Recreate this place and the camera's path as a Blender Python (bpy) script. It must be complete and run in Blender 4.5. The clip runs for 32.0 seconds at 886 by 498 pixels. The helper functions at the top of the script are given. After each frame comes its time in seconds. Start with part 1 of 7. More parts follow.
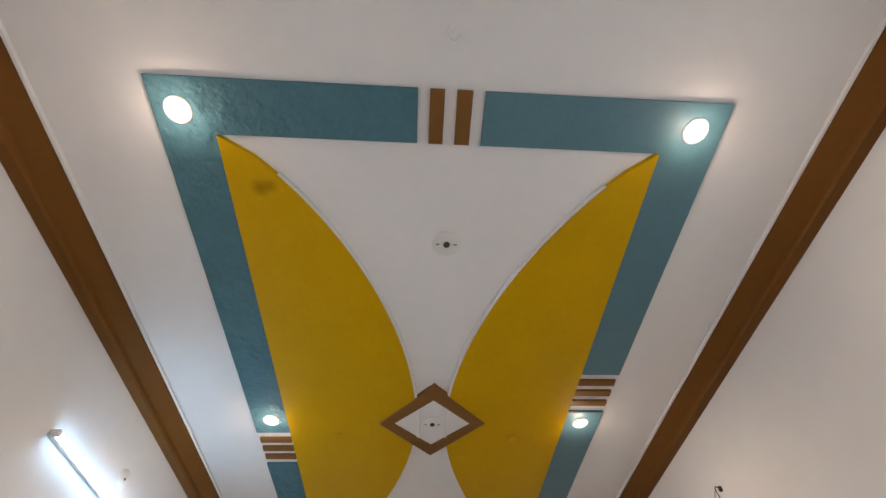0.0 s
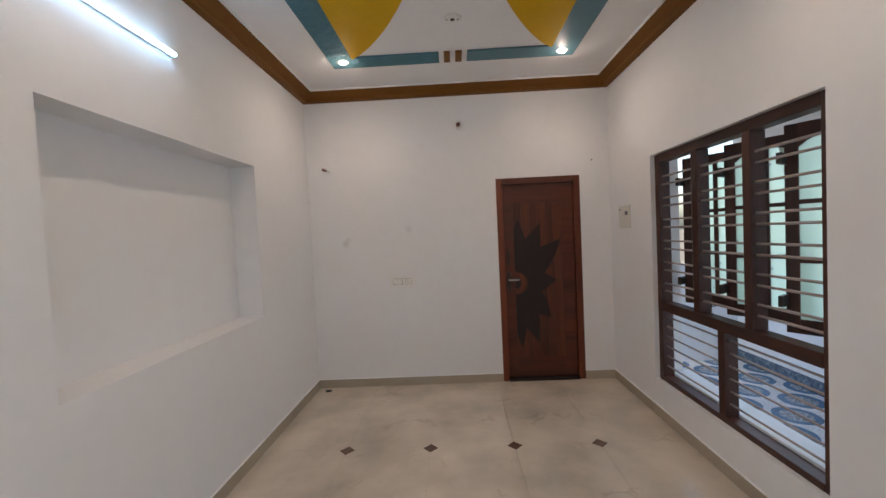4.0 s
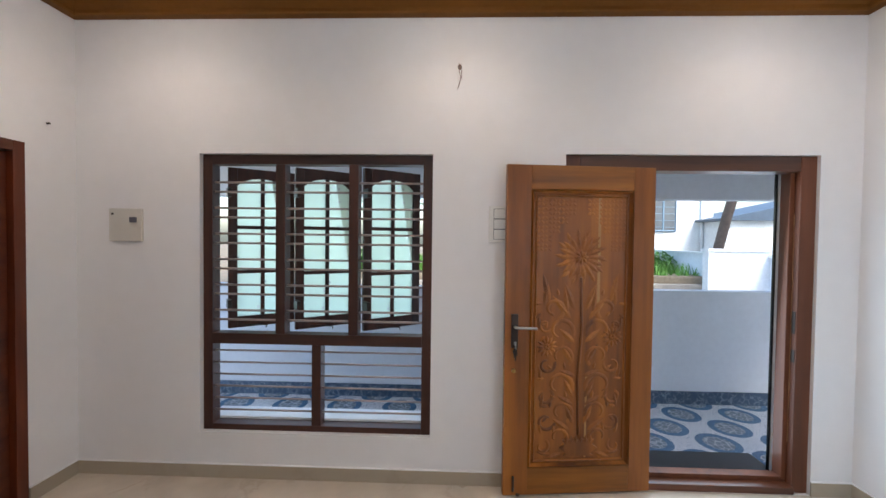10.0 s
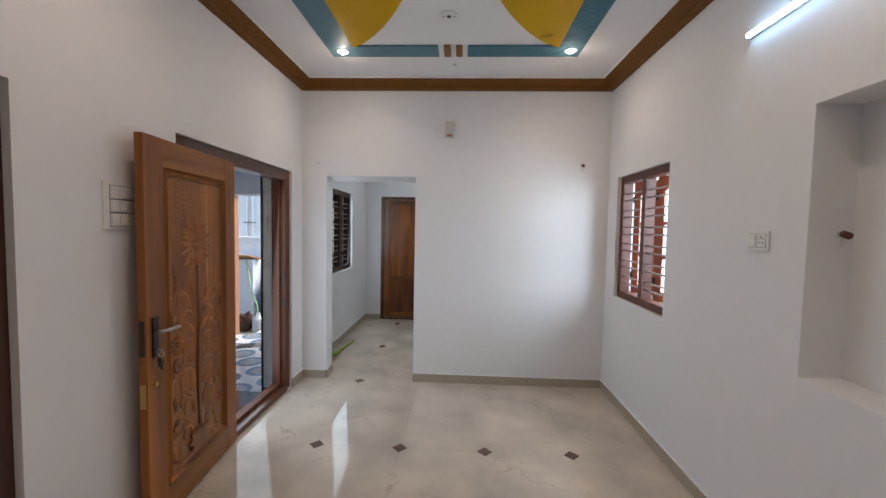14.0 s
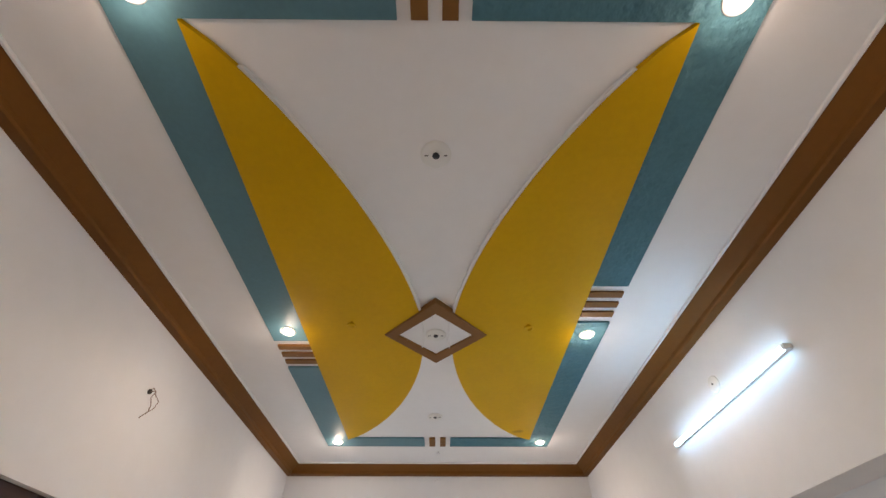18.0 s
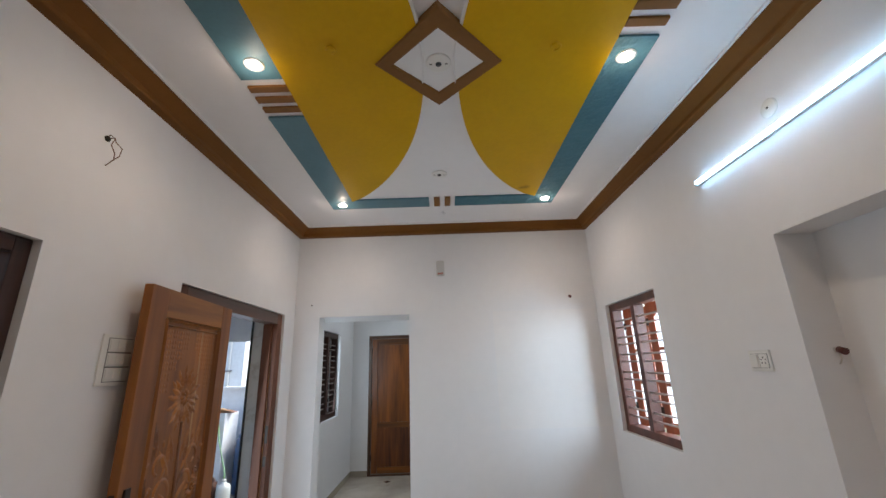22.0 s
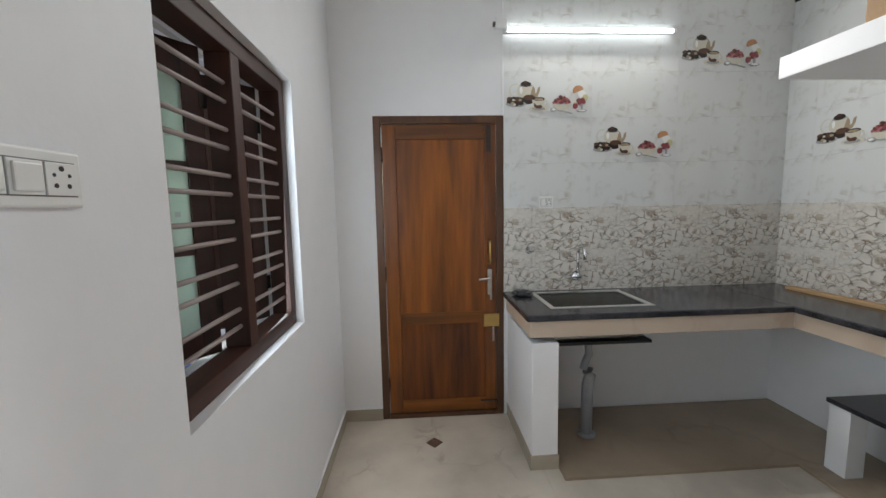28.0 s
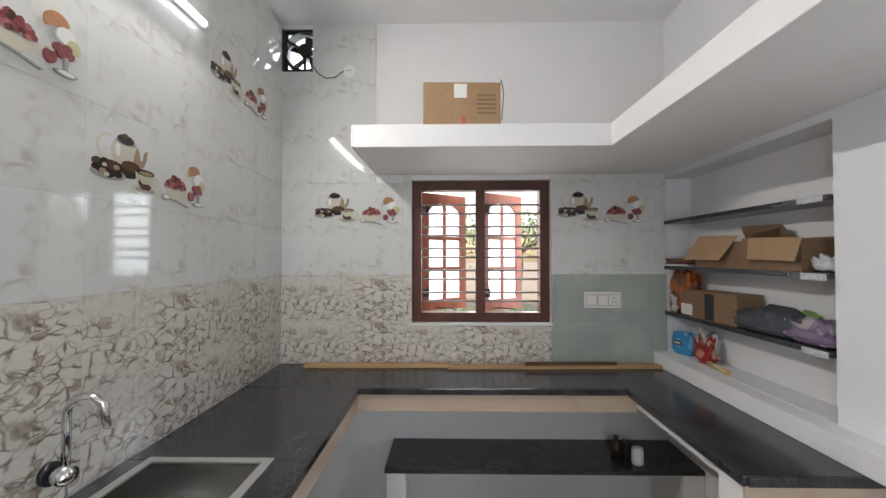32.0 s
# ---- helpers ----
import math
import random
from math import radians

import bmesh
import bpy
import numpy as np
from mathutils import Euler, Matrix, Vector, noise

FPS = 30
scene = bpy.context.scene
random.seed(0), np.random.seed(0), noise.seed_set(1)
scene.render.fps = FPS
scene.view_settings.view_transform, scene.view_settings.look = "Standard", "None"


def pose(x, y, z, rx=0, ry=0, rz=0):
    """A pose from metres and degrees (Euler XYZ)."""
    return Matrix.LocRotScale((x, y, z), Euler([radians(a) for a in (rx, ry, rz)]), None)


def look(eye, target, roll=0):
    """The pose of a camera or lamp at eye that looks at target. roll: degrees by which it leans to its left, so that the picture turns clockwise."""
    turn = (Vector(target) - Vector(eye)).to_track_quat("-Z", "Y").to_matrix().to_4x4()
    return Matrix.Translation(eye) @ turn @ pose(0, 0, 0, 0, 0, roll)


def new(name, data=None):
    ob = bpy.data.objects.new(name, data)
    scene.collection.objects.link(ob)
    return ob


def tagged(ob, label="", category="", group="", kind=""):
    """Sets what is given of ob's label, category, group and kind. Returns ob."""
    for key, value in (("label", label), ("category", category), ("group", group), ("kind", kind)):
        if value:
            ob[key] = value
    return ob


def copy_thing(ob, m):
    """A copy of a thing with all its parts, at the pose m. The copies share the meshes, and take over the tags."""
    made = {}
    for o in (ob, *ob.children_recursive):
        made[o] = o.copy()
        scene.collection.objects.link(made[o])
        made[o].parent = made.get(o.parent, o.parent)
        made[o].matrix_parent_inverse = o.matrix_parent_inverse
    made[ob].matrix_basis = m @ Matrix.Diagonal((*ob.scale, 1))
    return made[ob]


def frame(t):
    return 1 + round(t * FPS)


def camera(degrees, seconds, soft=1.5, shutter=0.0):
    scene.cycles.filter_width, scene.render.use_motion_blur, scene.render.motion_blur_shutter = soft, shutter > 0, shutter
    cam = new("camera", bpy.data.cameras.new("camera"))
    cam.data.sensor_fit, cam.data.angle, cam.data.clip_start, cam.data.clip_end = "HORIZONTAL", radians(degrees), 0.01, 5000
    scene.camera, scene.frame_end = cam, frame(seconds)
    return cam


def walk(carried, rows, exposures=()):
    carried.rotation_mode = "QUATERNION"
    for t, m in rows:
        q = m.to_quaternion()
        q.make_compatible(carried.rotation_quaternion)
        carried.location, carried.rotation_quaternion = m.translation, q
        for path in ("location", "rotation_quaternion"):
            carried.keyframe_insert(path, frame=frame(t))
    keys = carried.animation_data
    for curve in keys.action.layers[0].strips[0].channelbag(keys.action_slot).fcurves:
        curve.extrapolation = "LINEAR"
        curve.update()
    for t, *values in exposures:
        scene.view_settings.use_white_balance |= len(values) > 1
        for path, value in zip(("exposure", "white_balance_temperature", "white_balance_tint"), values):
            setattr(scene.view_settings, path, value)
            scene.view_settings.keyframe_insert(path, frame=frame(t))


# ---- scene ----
cam = camera(96.6, 32.0)
PATH = [
    (0, (1.447, 0.348, 1.589), (1.563, 1.405, 3.283), -3.7),
    (0.5, (1.444, 0.431, 1.636), (1.565, 1.621, 3.239), -3.6),
    (1, (1.433, 0.557, 1.648), (1.535, 1.997, 3.032), -3.2),
    (1.5, (1.406, 0.667, 1.639), (1.468, 2.371, 2.683), -3.0),
    (2, (1.397, 0.733, 1.598), (1.408, 2.613, 2.281), -3.0),
    (2.5, (1.408, 0.781, 1.581), (1.384, 2.743, 1.968), -2.9),
    (3, (1.41, 0.804, 1.566), (1.364, 2.796, 1.743), -2.9),
    (3.5, (1.441, 0.822, 1.545), (1.383, 2.821, 1.574), -2.8),
    (4, (1.485, 0.882, 1.548), (1.425, 2.88, 1.476), -2.7),
    (4.5, (1.417, 1.112, 1.496), (1.365, 3.108, 1.38), -2.6),
    (6.5, (0.863, 2.276, 1.508), (1.255, 4.233, 1.387), -1.9),
    (7, (0.804, 2.418, 1.519), (1.764, 4.167, 1.381), -1.6),
    (7.5, (0.787, 2.386, 1.522), (2.424, 3.529, 1.398), -0.3),
    (8, (0.669, 2.404, 1.533), (2.624, 2.816, 1.439), 0.4),
    (8.5, (0.588, 2.401, 1.565), (2.586, 2.442, 1.479), 0.7),
    (9, (0.551, 2.414, 1.564), (2.55, 2.456, 1.496), 0.8),
    (9.5, (0.555, 2.421, 1.575), (2.551, 2.527, 1.511), 0.7),
    (10, (0.587, 2.469, 1.562), (2.585, 2.534, 1.516), 0.7),
    (10.5, (0.656, 2.604, 1.522), (2.644, 2.393, 1.501), 0.8),
    (11, (0.796, 2.722, 1.423), (2.672, 2.031, 1.474), 0.6),
    (11.5, (0.953, 2.923, 1.527), (2.395, 1.538, 1.524), 1.4),
    (12, (1.015, 3.134, 1.567), (1.825, 1.305, 1.559), 1.2),
    (12.5, (1.071, 3.405, 1.563), (1.401, 1.433, 1.515), 1.1),
    (13, (1.217, 3.667, 1.571), (1.362, 1.675, 1.46), 1.1),
    (13.5, (1.369, 3.855, 1.577), (1.475, 1.864, 1.414), 1.1),
    (15.5, (1.496, 4.208, 1.659), (1.553, 2.26, 2.109), 0.8),
    (16, (1.492, 4.238, 1.665), (1.535, 2.349, 2.322), 0.6),
    (16.5, (1.496, 4.292, 1.665), (1.525, 2.488, 2.529), 0.5),
    (17, (1.501, 4.35, 1.663), (1.516, 2.657, 2.727), 0.3),
    (17.5, (1.507, 4.412, 1.653), (1.508, 2.857, 2.911), 0.1),
    (18, (1.518, 4.489, 1.641), (1.508, 3.105, 3.084), -0.0),
    (18.5, (1.526, 4.533, 1.633), (1.503, 3.324, 3.227), -0.4),
    (19, (1.527, 4.575, 1.623), (1.49, 3.524, 3.325), -1.1),
    (19.5, (1.522, 4.585, 1.615), (1.476, 3.647, 3.381), -1.7),
    (20, (1.519, 4.525, 1.628), (1.462, 3.586, 3.393), -2.3),
    (20.5, (1.51, 4.38, 1.654), (1.459, 3.238, 3.295), -1.8),
    (21, (1.527, 4.233, 1.653), (1.474, 2.773, 3.018), -2.1),
    (21.5, (1.547, 4.134, 1.641), (1.518, 2.386, 2.612), -1.9),
    (22, (1.564, 4.046, 1.591), (1.555, 2.128, 2.156), -2.0),
    (22.5, (1.618, 3.978, 1.557), (1.615, 1.991, 1.786), -1.9),
    (23, (1.699, 3.781, 1.516), (1.678, 1.781, 1.522), -2.0),
    (23.5, (1.746, 3.454, 1.522), (1.721, 1.457, 1.415), -1.9),
    (24, (1.877, 3.102, 1.496), (1.849, 1.109, 1.331), -1.8),
    (24.5, (1.956, 2.73, 1.482), (1.938, 0.739, 1.295), -1.8),
    (25, (2.001, 2.321, 1.493), (2.014, 0.331, 1.291), -1.8),
    (25.5, (2.123, 1.908, 1.482), (2.16, -0.08, 1.266), -1.7),
    (27.5, (2.507, 0.333, 1.508), (2.438, -1.653, 1.277), -1.2),
    (28, (2.525, -0.009, 1.501), (2.408, -1.994, 1.287), -1.1),
    (28.5, (2.557, -0.339, 1.503), (2.286, -2.31, 1.302), -0.9),
    (29, (2.498, -0.678, 1.47), (1.868, -2.567, 1.29), -0.7),
    (29.5, (2.446, -0.975, 1.46), (1.299, -2.606, 1.308), -0.2),
    (30, (2.44, -1.222, 1.465), (0.813, -2.38, 1.349), 0.0),
    (30.5, (2.41, -1.351, 1.493), (0.527, -2.017, 1.39), -0.0),
    (31, (2.436, -1.449, 1.528), (0.462, -1.766, 1.454), -0.0),
    (31.5, (2.481, -1.536, 1.564), (0.485, -1.667, 1.527), -0.1),
    (32, (2.52, -1.581, 1.598), (0.521, -1.618, 1.636), -0.1),
]
walk(cam, [(t, look(eye, target, roll)) for t, eye, target, roll in PATH], exposures=[(0, 1.4, 6800, 11), (1, 1.32, 6550, 9), (2, 1.34, 6400, 9), (4, 1.39, 6450, 10), (7, 1.9, 6550, 10), (8, 1.85, 6100, 9), (9, 1.65, 6150, 9), (10, 1.7, 6150, 9), (11, 1.55, 6050, 8), (13, 1.2, 6350, 11), (16, 1.1, 6450, 10), (17, 1.38, 6500, 10), (19, 1.66, 6800, 11), (20, 1.77, 6750, 11), (21, 1.65, 6650, 10), (22, 1.12, 6350, 9), (23, 1.16, 6250, 10), (24, 1.3, 6300, 10), (25.5, 1.02, 5750, 9), (27.5, 1.4, 6800, 11), (28.5, 1.74, 6900, 12), (29, 1.75, 6900, 12), (30, 1.93, 7000, 16), (31, 1.73, 7100, 15), (32, 1.66, 7100, 15)])

# ---- light ----
world = bpy.data.worlds.new("sky")
scene.world = world
world.use_nodes = True
_nt = world.node_tree
_sky = _nt.nodes.new("ShaderNodeTexSky")
_sky.sky_type, _sky.sun_disc = "NISHITA", False
_sky.sun_elevation, _sky.sun_rotation = radians(50), radians(235)
_sky.air_density, _sky.dust_density, _sky.ozone_density = 1.2, 3.0, 1.5
_nt.links.new(_sky.outputs[0], _nt.nodes["Background"].inputs[0])
_nt.nodes["Background"].inputs[1].default_value = 0.15


def lamp(name, kind, m, energy, color=(1, 1, 1), **more):
    data = bpy.data.lights.new(name, kind)
    data.energy, data.color = energy, color
    for k, v in more.items():
        if k == "size":
            data.shape, data.size, data.size_y = "RECTANGLE", v[0], v[1]
        elif k == "angle":
            data.angle = v
        elif k == "radius":
            data.shadow_soft_size = v
        elif k == "spread":
            data.spread = v
        elif k == "cone":
            data.spot_size, data.spot_blend = v
    ob = new(name, data)
    ob.matrix_basis = m
    return ob


lamp("sun", "SUN", look((-5, -3.5, 7.5), (0, 0, 0)), 1.5, (1, 0.98, 0.95), angle=radians(25))
COOL = (0.72, 0.87, 1.0)
WARM = (1.0, 0.78, 0.63)
TUBE = (0.42, 0.72, 1.0)
# daylight through the openings
lamp("daylight_window", "AREA", look((3.55, 3.37, 1.25), (0, 3.37, 0.9)), 2.4, COOL, size=(1.5, 1.8))
lamp("daylight_door", "AREA", look((3.215, 0.80, 1.05), (0, 0.8, 0.8)), 4.2, COOL, size=(0.80, 1.8))
lamp("daylight_west", "AREA", look((-0.95, 1.45, 1.75), (1.1, 0.0, 0.9)), 44, COOL, size=(1.2, 1.2))
lamp("daylight_kitchen_west", "AREA", look((-2.0, -1.5, 2.55), (0.9, -1.7, 0.7)), 80, COOL, size=(4.2, 2.8))
lamp("daylight_kitchen_east", "AREA", look((3.092, -1.40, 1.52), (1.0, -1.55, 1.45)), 4.5, COOL, size=(0.86, 1.0))


# ---- materials ----
def mat(name, base, rough=0.5, metal=0.0, vary=0.06, scale=3.0, bump=0.02, bump_scale=60.0, coat=0.0, spec=0.5, island=0.0):
    """A painted or plain surface: two scales of noise in colour, fine relief."""
    m = bpy.data.materials.new(name)
    m.use_nodes = True
    t = m.node_tree
    b = t.nodes["Principled BSDF"]
    b.inputs["Roughness"].default_value, b.inputs["Metallic"].default_value = rough, metal
    b.inputs["Coat Weight"].default_value, b.inputs["Specular IOR Level"].default_value = coat, spec
    co = t.nodes.new("ShaderNodeTexCoord")
    n1, n2 = t.nodes.new("ShaderNodeTexNoise"), t.nodes.new("ShaderNodeTexNoise")
    n1.inputs["Scale"].default_value, n2.inputs["Scale"].default_value = scale, scale * 9
    n1.inputs["Detail"].default_value = 5
    for n in (n1, n2):
        t.links.new(co.outputs["Object"], n.inputs["Vector"])
    add = t.nodes.new("ShaderNodeMath")
    add.operation = "ADD"
    t.links.new(n1.outputs[0], add.inputs[0]), t.links.new(n2.outputs[0], add.inputs[1])
    ramp = t.nodes.new("ShaderNodeMapRange")
    ramp.inputs[1].default_value, ramp.inputs[2].default_value = 0.6, 1.4
    ramp.inputs[3].default_value, ramp.inputs[4].default_value = 1 - vary, 1 + vary
    t.links.new(add.outputs[0], ramp.inputs[0])
    mul = t.nodes.new("ShaderNodeMix")
    mul.data_type, mul.blend_type = "RGBA", "MULTIPLY"
    mul.inputs[0].default_value = 1
    mul.inputs[6].default_value = (*base, 1)
    t.links.new(ramp.outputs[0], mul.inputs[7])
    out = mul.outputs[2]
    if island:
        info = t.nodes.new("ShaderNodeObjectInfo")
        r2 = t.nodes.new("ShaderNodeMapRange")
        r2.inputs[3].default_value, r2.inputs[4].default_value = 1 - island, 1 + island
        t.links.new(info.outputs["Random"], r2.inputs[0])
        m2 = t.nodes.new("ShaderNodeMix")
        m2.data_type, m2.blend_type = "RGBA", "MULTIPLY"
        m2.inputs[0].default_value = 1
        t.links.new(out, m2.inputs[6]), t.links.new(r2.outputs[0], m2.inputs[7])
        out = m2.outputs[2]
    t.links.new(out, b.inputs["Base Color"])
    if bump:
        nb = t.nodes.new("ShaderNodeTexNoise")
        nb.inputs["Scale"].default_value, nb.inputs["Detail"].default_value = bump_scale, 3
        t.links.new(co.outputs["Object"], nb.inputs["Vector"])
        bp = t.nodes.new("ShaderNodeBump")
        bp.inputs["Strength"].default_value, bp.inputs["Distance"].default_value = bump * 5, 0.01
        t.links.new(nb.outputs[0], bp.inputs["Height"])
        t.links.new(bp.outputs[0], b.inputs["Normal"])
    return m


def wood(name, dark, light, rough=0.35, axis=2, stretch=14.0, coat=0.25, ring=1.0, ramp=(0.45, 0.9)):
    """Varnished timber with the grain along one axis of the object."""
    m = bpy.data.materials.new(name)
    m.use_nodes = True
    t = m.node_tree
    b = t.nodes["Principled BSDF"]
    b.inputs["Roughness"].default_value, b.inputs["Coat Weight"].default_value, b.inputs["Coat Roughness"].default_value = rough, coat, 0.2
    co, info = t.nodes.new("ShaderNodeTexCoord"), t.nodes.new("ShaderNodeObjectInfo")
    sh = t.nodes.new("ShaderNodeVectorMath")
    sh.operation = "MULTIPLY_ADD"
    t.links.new(info.outputs["Random"], sh.inputs[0])
    sh.inputs[1].default_value = (7, 5, 9)
    t.links.new(co.outputs["Object"], sh.inputs[2])
    mp = t.nodes.new("ShaderNodeMapping")
    sc = [stretch] * 3
    sc[axis] = stretch / 12
    mp.inputs["Scale"].default_value = sc
    t.links.new(sh.outputs[0], mp.inputs[0])
    n1, n2 = t.nodes.new("ShaderNodeTexNoise"), t.nodes.new("ShaderNodeTexNoise")
    n1.inputs["Scale"].default_value, n1.inputs["Detail"].default_value, n1.inputs["Distortion"].default_value = 0.55 * ring, 4, 1.2
    n2.inputs["Scale"].default_value, n2.inputs["Detail"].default_value = 5, 6
    t.links.new(mp.outputs[0], n1.inputs["Vector"]), t.links.new(mp.outputs[0], n2.inputs["Vector"])
    mx = t.nodes.new("ShaderNodeMath")
    mx.operation = "MULTIPLY_ADD"
    t.links.new(n2.outputs[0], mx.inputs[0])
    mx.inputs[1].default_value = 0.35
    t.links.new(n1.outputs[0], mx.inputs[2])
    cr = t.nodes.new("ShaderNodeValToRGB")
    cr.color_ramp.elements[0].position, cr.color_ramp.elements[1].position = ramp
    cr.color_ramp.elements[0].color, cr.color_ramp.elements[1].color = (*dark, 1), (*light, 1)
    t.links.new(mx.outputs[0], cr.inputs[0])
    t.links.new(cr.outputs[0], b.inputs["Base Color"])
    bp = t.nodes.new("ShaderNodeBump")
    bp.inputs["Strength"].default_value, bp.inputs["Distance"].default_value = 0.12, 0.004
    t.links.new(n2.outputs[0], bp.inputs["Height"]), t.links.new(bp.outputs[0], b.inputs["Normal"])
    return m


def marble(name, base, vein, rough=0.08, scale=2.2, amount=0.5, width=0.12, chips=None, mask=(0.42, 0.68), mask_scale=None, warp_k=0.7, tilt=0.0, cloud=0.0):
    """Glazed tile or polished stone with warped veins; chips: a second colour in the cells between."""
    m = bpy.data.materials.new(name)
    m.use_nodes = True
    t = m.node_tree
    b = t.nodes["Principled BSDF"]
    b.inputs["Roughness"].default_value = rough
    co = t.nodes.new("ShaderNodeTexCoord")
    nw = t.nodes.new("ShaderNodeTexNoise")
    nw.inputs["Scale"].default_value, nw.inputs["Detail"].default_value = scale * 1.3, 5
    t.links.new(co.outputs["Object"], nw.inputs["Vector"])
    warp = t.nodes.new("ShaderNodeVectorMath")
    warp.operation = "MULTIPLY_ADD"
    t.links.new(nw.outputs["Color"], warp.inputs[0])
    warp.inputs[1].default_value = (warp_k / scale * 2,) * 3
    t.links.new(co.outputs["Object"], warp.inputs[2])
    vo = t.nodes.new("ShaderNodeTexVoronoi")
    vo.feature = "DISTANCE_TO_EDGE"
    vo.inputs["Scale"].default_value = scale
    t.links.new(warp.outputs[0], vo.inputs["Vector"])
    n3 = t.nodes.new("ShaderNodeTexNoise")
    n3.inputs["Scale"].default_value, n3.inputs["Detail"].default_value = mask_scale or scale * 0.9, 4
    mp = t.nodes.new("ShaderNodeMapping")
    mp.inputs["Rotation"].default_value = (0, radians(tilt), 0)
    mp.inputs["Scale"].default_value = (0.55, 1, 1.7) if tilt else (1, 1, 1)
    t.links.new(co.outputs["Object"], mp.inputs[0])
    t.links.new(mp.outputs[0], n3.inputs["Vector"])
    r = t.nodes.new("ShaderNodeMapRange")
    r.inputs[1].default_value, r.inputs[2].default_value, r.inputs[3].default_value, r.inputs[4].default_value = 0, width, 1, 0
    t.links.new(vo.outputs["Distance"], r.inputs[0])
    r3 = t.nodes.new("ShaderNodeMapRange")
    r3.inputs[1].default_value, r3.inputs[2].default_value, r3.inputs[4].default_value = *mask, amount
    t.links.new(n3.outputs[0], r3.inputs[0])
    ml = t.nodes.new("ShaderNodeMath")
    ml.operation = "MULTIPLY"
    t.links.new(r.outputs[0], ml.inputs[0]), t.links.new(r3.outputs[0], ml.inputs[1])
    mx = t.nodes.new("ShaderNodeMix")
    mx.data_type = "RGBA"
    mx.inputs[6].default_value, mx.inputs[7].default_value = (*base, 1), (*vein, 1)
    t.links.new(ml.outputs[0], mx.inputs[0])
    out = mx.outputs[2]
    if chips:
        v2 = t.nodes.new("ShaderNodeTexVoronoi")
        v2.inputs["Scale"].default_value = scale
        t.links.new(warp.outputs[0], v2.inputs["Vector"])
        sep = t.nodes.new("ShaderNodeSeparateColor")
        t.links.new(v2.outputs["Color"], sep.inputs[0])
        rc = t.nodes.new("ShaderNodeMapRange")
        rc.inputs[1].default_value, rc.inputs[2].default_value, rc.inputs[4].default_value = 0.78, 0.84, 0.7
        t.links.new(sep.outputs[0], rc.inputs[0])
        mm = t.nodes.new("ShaderNodeMath")
        mm.operation = "MULTIPLY"
        t.links.new(rc.outputs[0], mm.inputs[0]), t.links.new(r3.outputs[0], mm.inputs[1])
        mc = t.nodes.new("ShaderNodeMix")
        mc.data_type = "RGBA"
        t.links.new(mm.outputs[0], mc.inputs[0]), t.links.new(out, mc.inputs[6])
        mc.inputs[7].default_value = (*chips, 1)
        out = mc.outputs[2]
    if cloud:
        nc, rcl, mcl = t.nodes.new("ShaderNodeTexNoise"), t.nodes.new("ShaderNodeMapRange"), t.nodes.new("ShaderNodeMix")
        nc.inputs["Scale"].default_value, nc.inputs["Detail"].default_value = 2.0, 5
        t.links.new(co.outputs["Object"], nc.inputs["Vector"])
        rcl.inputs[1].default_value, rcl.inputs[2].default_value = 0.3, 0.7
        rcl.inputs[3].default_value, rcl.inputs[4].default_value = 1 - cloud, 1 + cloud
        t.links.new(nc.outputs[0], rcl.inputs[0])
        mcl.data_type, mcl.blend_type = "RGBA", "MULTIPLY"
        mcl.inputs[0].default_value = 1
        t.links.new(out, mcl.inputs[6]), t.links.new(rcl.outputs[0], mcl.inputs[7])
        out = mcl.outputs[2]
    t.links.new(out, b.inputs["Base Color"])
    return m


